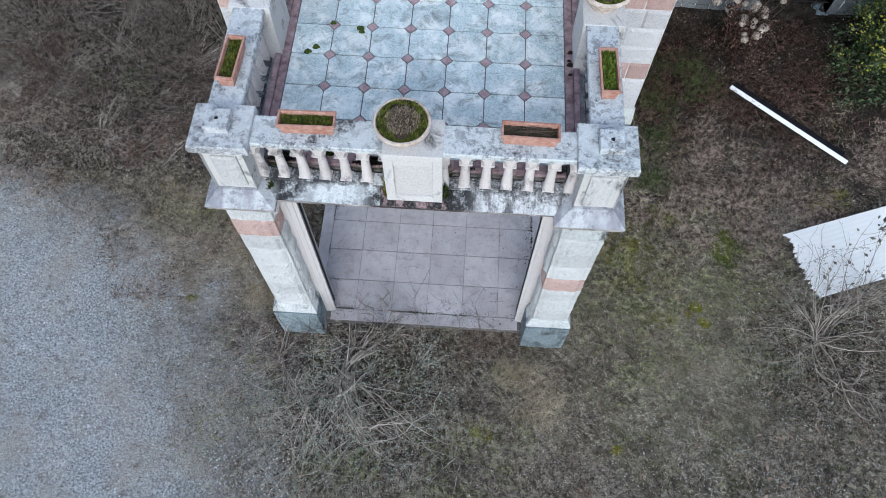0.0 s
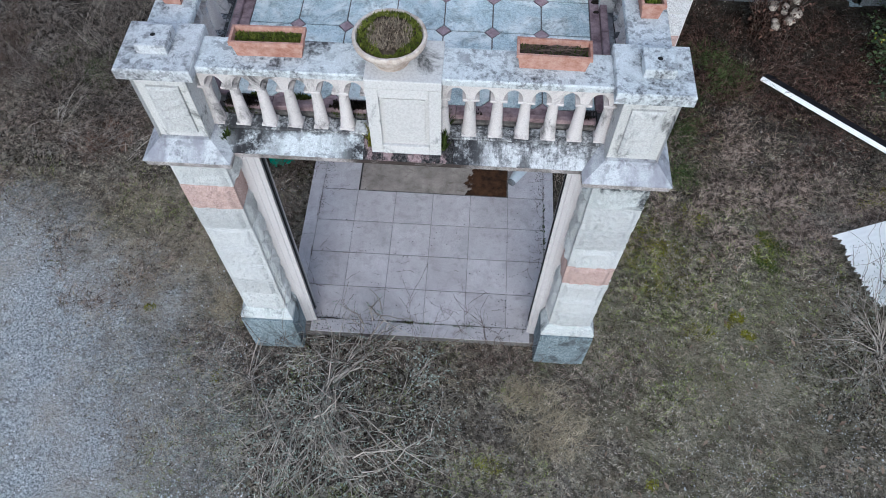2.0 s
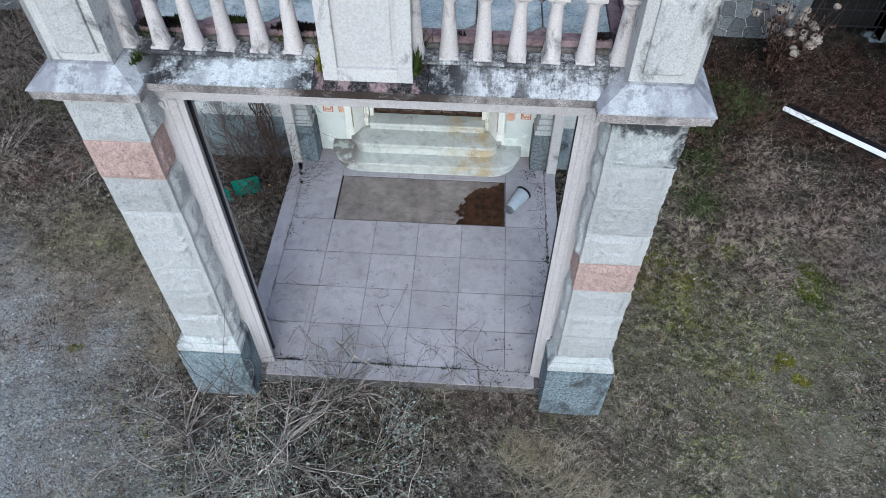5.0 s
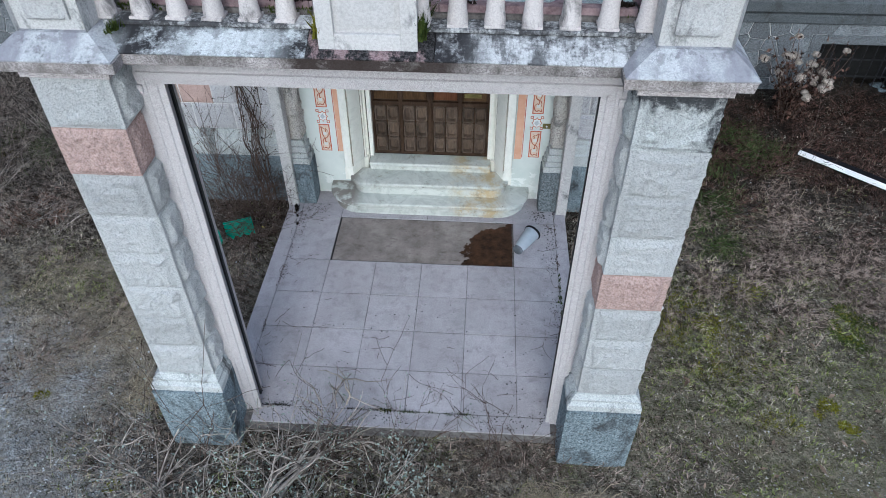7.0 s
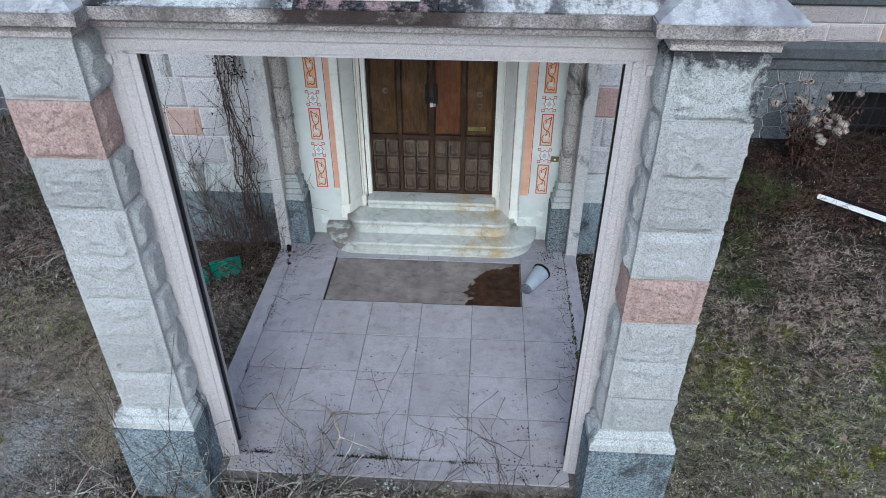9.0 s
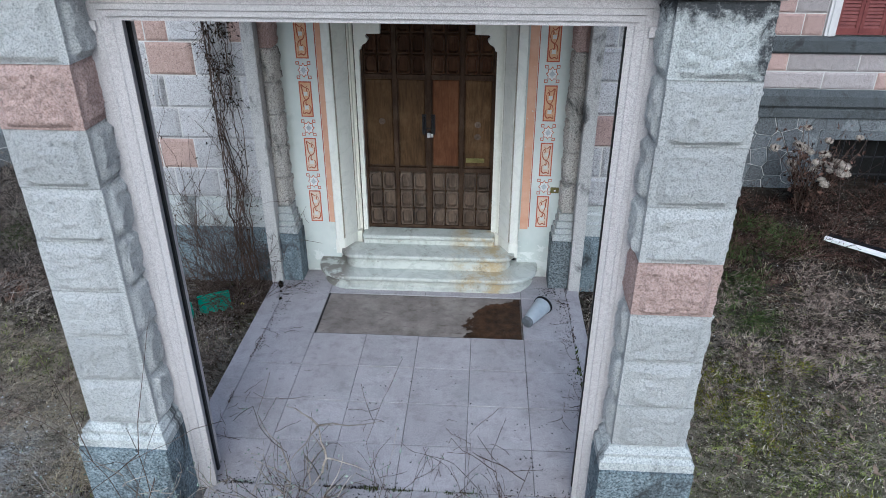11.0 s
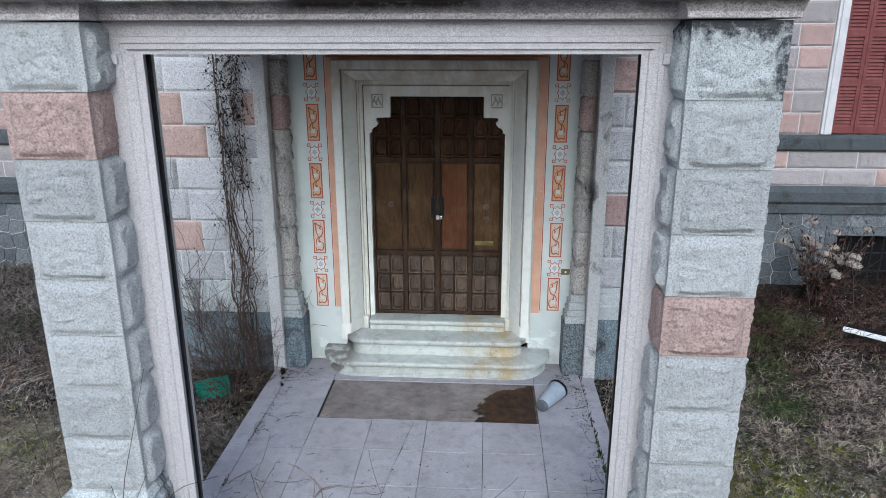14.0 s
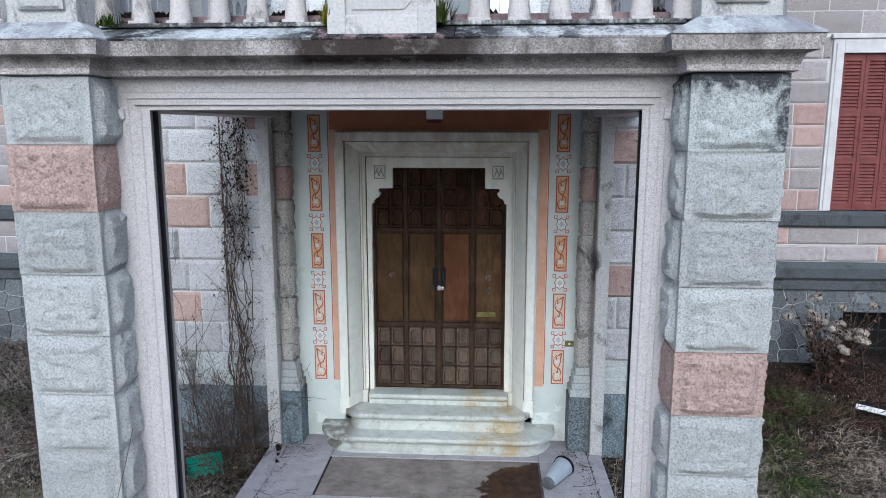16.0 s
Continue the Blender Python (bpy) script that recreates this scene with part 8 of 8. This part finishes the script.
def wall_vine():
    r = random.Random(19)
    th = thing("dead_vine", "dark dead vine climbing the stone wall", "vine")
    lines, tips = [], []
    for k in range(15):
        x = -2.03 + r.gauss(0, 0.04)
        z, y = G, WALL_Y - 0.05
        line = []
        top = r.uniform(2.4, 4.3)
        while z < top:
            line.append(((x, y - r.uniform(0.0, 0.05) - (0.08 if z < 0.9 else 0), z), 0.0052 * (1.15 - z / 5)))
            x += r.gauss(-0.010, 0.03)
            x = min(max(x, -2.19), -1.93)
            z += r.uniform(0.08, 0.16)
        lines.append(line)
        for p, _ in line[4:]:
            for _ in range(r.randint(0, 2) if p[2] > 2.3 else r.randint(0, 1)):
                branch(r, lines, tips, p, (r.gauss(0, 0.8), -0.12, r.gauss(0.1, 0.7)), r.uniform(0.08, 0.28), 0.0025, 0, 0.3)
    for k in range(150):
        z = 1.9 + 1.75 * r.random() ** 0.7
        branch(r, lines, tips, (-2.0 + r.gauss(0, 0.03), WALL_Y - 0.04 - r.uniform(0, 0.05), z), (r.gauss(-0.1, 0.4), -0.1, r.gauss(-0.7, 0.4)), r.uniform(0.12, 0.4), 0.0024, 0, 0.25)
    vs, fs = tubes(lines)
    high = [t for t in tips if (t[0][2] > 2.0 and t[0][0] > -2.2) or r.random() < 0.25]
    fast_mesh("branchwork", vs, fs, TWIG_DARK, th)
    vs, fs = leaves_at(high, r, 0.027, 1, 0.016)
    fast_mesh("dead_foliage", vs, fs, LITTER_AND_SHADE, th)
    return settle(th)


wall_vine()


# ---------------------------------------------------------------- weeds in the joints of the floor
def joint_weeds():
    def strip(n, xa, xb, ya, yb, h, w, m, label, z=0.0):
        r = random.Random(n)
        def place(q):
            t = q.random()
            while soft_noise(t * 40, xa * 3, 0.35, 5) < 0.45 + 0.3 * q.random():
                t = q.random()
            return (xa + (xb - xa) * t + q.gauss(0, 0.008), ya + (yb - ya) * t + q.gauss(0, 0.008))
        vs, fs = leaf_clump(n, place, h, w, r)
        ob = fast_mesh("joint_weeds", [(a, b, c + z) for a, b, c in vs], fs, m)
        tagged(ob, label, "weeds", kind="stuff")
    strip(420, -1.3, 1.3, 0.028, 0.028, 0.02, 0.004, LITTER_AND_SHADE, "dirt and dead weeds in the front joint of the floor")
    strip(190, -0.25, 0.62, 0.02, 0.02, 0.032, 0.004, MOSS_DARK, "moss and grass along the front joint of the floor")
    strip(130, -1.556, -1.556, 0.9, 3.15, 0.02, 0.005, TWIG_DARK, "dead weeds along the floor's side joint")
    strip(150, 1.532, 1.532, 0.9, 3.0, 0.025, 0.005, TWIG_DARK, "dead weeds along the floor's side joint")
    strip(50, 1.535, 1.535, 1.0, 1.9, 0.05, 0.010, MOSS_DARK, "green weeds along the floor's side joint")
    strip(500, -1.68, -1.55, 3.1, 2.6, 0.03, 0.01, LITTER_AND_SHADE, "leaf litter at the porch corner")
    strip(900, -1.5, 1.42, 0.07, 0.075, 0.035, 0.008, MOSS_DARK, "moss and weeds in the terrace gutter", 3.80)
    strip(700, -1.3, -0.35, 0.20, 0.21, 0.04, 0.010, MOSS_DARK, "moss along the terrace edge", 3.832)
    strip(1500, -1.48, 1.40, 0.10, 0.12, 0.03, 0.016, LITTER_AND_SHADE, "black leaf mould along the terrace kerb", 3.856)
    strip(1100, -1.48, 1.40, 0.165, 0.18, 0.03, 0.014, LITTER_AND_SHADE, "black leaf mould on the terrace border tiles", 3.832)
    strip(260, -0.31, -0.31, -0.2, 0.1, 0.10, 0.008, MOSS, "moss beside the pedestal", 3.776)
    strip(300, 0.26, 0.26, -0.2, 0.1, 0.12, 0.008, MOSS_DARK, "moss beside the pedestal", 3.776)
    strip(90, -1.46, -1.40, -0.2, -0.1, 0.06, 0.006, MOSS_DARK, "weeds beside the corner pier", 3.776)


joint_weeds()


def floor_litter():
    """Thin fallen twigs and crumbs of dead leaves on the porch floor."""
    r = random.Random(44)
    spots = [(r.uniform(-1.35, 1.35), 0.05 + abs(r.gauss(0, 0.45))) for _ in range(26)] + [(-1.5 + abs(r.gauss(0, 0.12)), r.uniform(0.3, 3.0)) for _ in range(22)] + [(1.5 - abs(r.gauss(0, 0.10)), r.uniform(0.3, 2.9)) for _ in range(16)]
    for k, (x, y) in enumerate(spots):
        a, ln = r.uniform(0, 6.28), r.uniform(0.06, 0.30)
        line = []
        for i in range(6):
            line.append(((min(max(x, -1.6), 1.58), min(max(y, -0.1), 2.75), 0.006 + 0.004 * r.random()), 0.0022 - 0.0002 * i))
            a += r.gauss(0, 0.35)
            x, y = x + math.cos(a) * ln / 5, y + math.sin(a) * ln / 5
        vs, fs = tubes([line], 4)
        tagged(fast_mesh("fallen_twig", vs, fs, TWIG_DARK), "thin dead twig on the porch floor", "twig", "fallen twigs")
    x = np.concatenate([RS.uniform(-1.4, 1.4, 240), -1.55 + np.abs(RS.normal(0, 0.04, 170)), 1.51 - np.abs(RS.normal(0, 0.05, 260))])
    y = np.concatenate([np.abs(RS.normal(0.05, 0.9, 240)), RS.uniform(0.4, 3.1, 170), RS.uniform(0.4, 2.9, 260)])
    x, y = np.concatenate([x, RS.uniform(-1.35, 1.3, 420)]), np.concatenate([y, RS.uniform(-0.13, 0.09, 420)])
    keep = soft_noise(x, y, 3.0, 66) > 0.42
    x, y = x[keep], np.minimum(y[keep], 2.7)
    x = np.concatenate([x, RS.normal(-1.38, 0.09, 120), RS.normal(1.36, 0.08, 110), RS.normal(-1.52, 0.05, 120)])
    y = np.concatenate([y, np.clip(RS.normal(2.93, 0.09, 120), 2.6, 3.0), np.clip(RS.normal(2.93, 0.08, 110), 2.6, 3.0), RS.uniform(2.3, 2.95, 120)])
    v, f = [], []
    for px, py in zip(x, y):
        a, e = r.uniform(0, 6.28), r.uniform(0.004, 0.011)
        k = len(v)
        v += [(px + e * math.cos(a), py + e * math.sin(a), 0.004), (px + e * math.cos(a + 2.2), py + e * math.sin(a + 2.2), 0.008), (px + e * math.cos(a + 4.2), py + e * math.sin(a + 4.2), 0.005)]
        f.append((k, k + 1, k + 2))
    tagged(fast_mesh("leaf_crumbs", v, f, LITTER_AND_SHADE), "crumbs of dead leaves on the porch floor", "leaf litter", kind="stuff")


floor_litter()


def moss_cushion(x, y, z, r0, material=MOSS_DARK, label="dark green moss cushion on the terrace tiles"):
    bm = bmesh.new()
    bmesh.ops.create_icosphere(bm, subdivisions=3, radius=r0)
    for v in bm.verts:
        k = 1 + 0.45 * fbm(v.co * (3 / r0) * 0.4 + Vector((x, y, 0)))
        v.co = Vector((v.co.x * k, v.co.y * k * 0.8, max(v.co.z, -0.3 * r0) * 0.45 * k))
    bmesh.ops.translate(bm, verts=bm.verts[:], vec=(x, y, z + r0 * 0.1))
    tagged(part("moss_cushion", bm, material, None), label, "moss", group="moss cushions")


for q in ((-0.79, 1.86, 3.832, 0.038), (-0.77, 1.81, 3.832, 0.03), (-1.32, 1.5, 3.832, 0.038), (-1.24, 1.57, 3.832, 0.036), (-1.10, 1.92, 3.832, 0.03)):
    moss_cushion(*q)
for q in ((1.50, 1.49, 3.835, 0.034), (1.51, 1.66, 3.835, 0.032), (1.50, 1.36, 3.835, 0.022), (1.49, 1.55, 3.835, 0.02)):
    moss_cushion(*q, LITTER_AND_SHADE, "blackened clump of rotten leaves in the terrace gutter")


# ---------------------------------------------------------------- things lying about
def white_profile():
    th = thing("gutter_profile", "long white plastic profile with a black channel lying in the weeds", "plastic profile")
    L = 2.27
    part("white_face", boxes((0, L, -0.032, 0.026, 0.0, 0.05), bevel=0.008), WHITE_PLASTIC, th)
    part("black_channel", boxes((0.02, L - 0.12, 0.028, 0.118, 0.030, 0.052), bevel=0.004), BLACK_PLASTIC, th, "black channel strip")
    part("lip", boxes((0.02, L - 0.12, 0.119, 0.127, 0.0, 0.056), bevel=0.003), BLACK_PLASTIC, th)
    th.matrix_basis = pose(5.0, 4.60, -0.085, 0, 0, math.degrees(math.atan2(3.13 - 4.60, 6.74 - 5.0)))
    return th


white_profile()


def corrugated_sheet():
    """A white corrugated sheet with a broken end."""
    th = thing("corrugated_sheet", "white corrugated plastic sheet with a jagged broken end on the lawn", "plastic sheet")
    r = random.Random(5)
    bm = bmesh.new()
    W, L, n, m = 1.10, 2.9, 88, 30
    grid = []
    jag = [0.05 * r.random() + 0.14 * soft_noise(j * 0.5, 0, 0.7, 3) for j in range(n + 1)]
    for j in range(n + 1):
        row = []
        for i in range(m + 1):
            u = jag[j] + (L - jag[j]) * i / m
            v = W * j / n
            row.append(bm.verts.new((u, -v, 0.0005 * math.sin(2 * math.pi * v / 0.076) + 0.02 * math.sin(u * 1.7) * v)))
        grid.append(row)
    for j in range(n):
        for i in range(m):
            bm.faces.new((grid[j][i], grid[j + 1][i], grid[j + 1][i + 1], grid[j][i + 1]))
    bmesh.ops.solidify(bm, geom=bm.faces[:], thickness=0.004)
    part("sheet", bm, SHEET, th)
    th.matrix_basis = pose(5.40, 1.68, -0.035, 4, 0, 20)
    return th


corrugated_sheet()


def green_tub():
    """One long side and a torn end of a green plastic tub, sunk into the weeds."""
    th = thing("broken_tub", "broken green plastic tub half buried by the wall", "tub")
    def sheet(pts, bulge):
        bm = bmesh.new()
        n, rows = 10, []
        (x0, z0, x1, z1), rim = pts, 0.022
        for h, out in ((0.0, 0.0), (0.5, bulge), (0.86, bulge * 1.3), (0.87, bulge * 1.3 - rim), (0.97, bulge * 1.3 - rim), (1.0, bulge * 1.3 - rim * 0.5)):
            row = []
            for i in range(n + 1):
                t = i / n
                tear = 0.025 * math.sin(i * 2.3) if h == 0.0 else 0.0
                row.append(bm.verts.new((x0 + (x1 - x0) * t, out - 0.03 * math.sin(math.pi * t), z0 + (z1 - z0) * h + tear)))
            rows.append(row)
        for u, v in zip(rows, rows[1:]):
            for i in range(n):
                bm.faces.new((u[i], u[i + 1], v[i + 1], v[i]))
        bmesh.ops.solidify(bm, geom=bm.faces[:], thickness=0.005)
        return bm
    smooth(part("side", sheet((-0.17, 0.0, 0.17, 0.20), -0.02), GREEN_PLASTIC, th), 40)
    bm = sheet((-0.11, -0.03, 0.11, 0.15), -0.015)
    bmesh.ops.rotate(bm, verts=bm.verts[:], cent=(0, 0, 0), matrix=Matrix.Rotation(radians(-68), 3, "Z"))
    bmesh.ops.translate(bm, verts=bm.verts[:], vec=(-0.21, -0.11, 0.0))
    smooth(part("torn_end", bm, GREEN_PLASTIC, th), 40)
    th.matrix_basis = pose(-2.22, 2.46, G + 0.05, -38, -8, 14)
    tag = thing("plant_tag", "small yellow plastic scrap among dead stems", "scrap")
    part("scrap", boxes((-0.018, 0.018, -0.012, 0.012, 0.0, 0.02), bevel=0.004), plain("yellow plastic", (0.6, 0.5, 0.05), (0.7, 0.6, 0.1), 0.5), tag)
    tag.location = (-1.99, 2.62, G + 0.05)


green_tub()
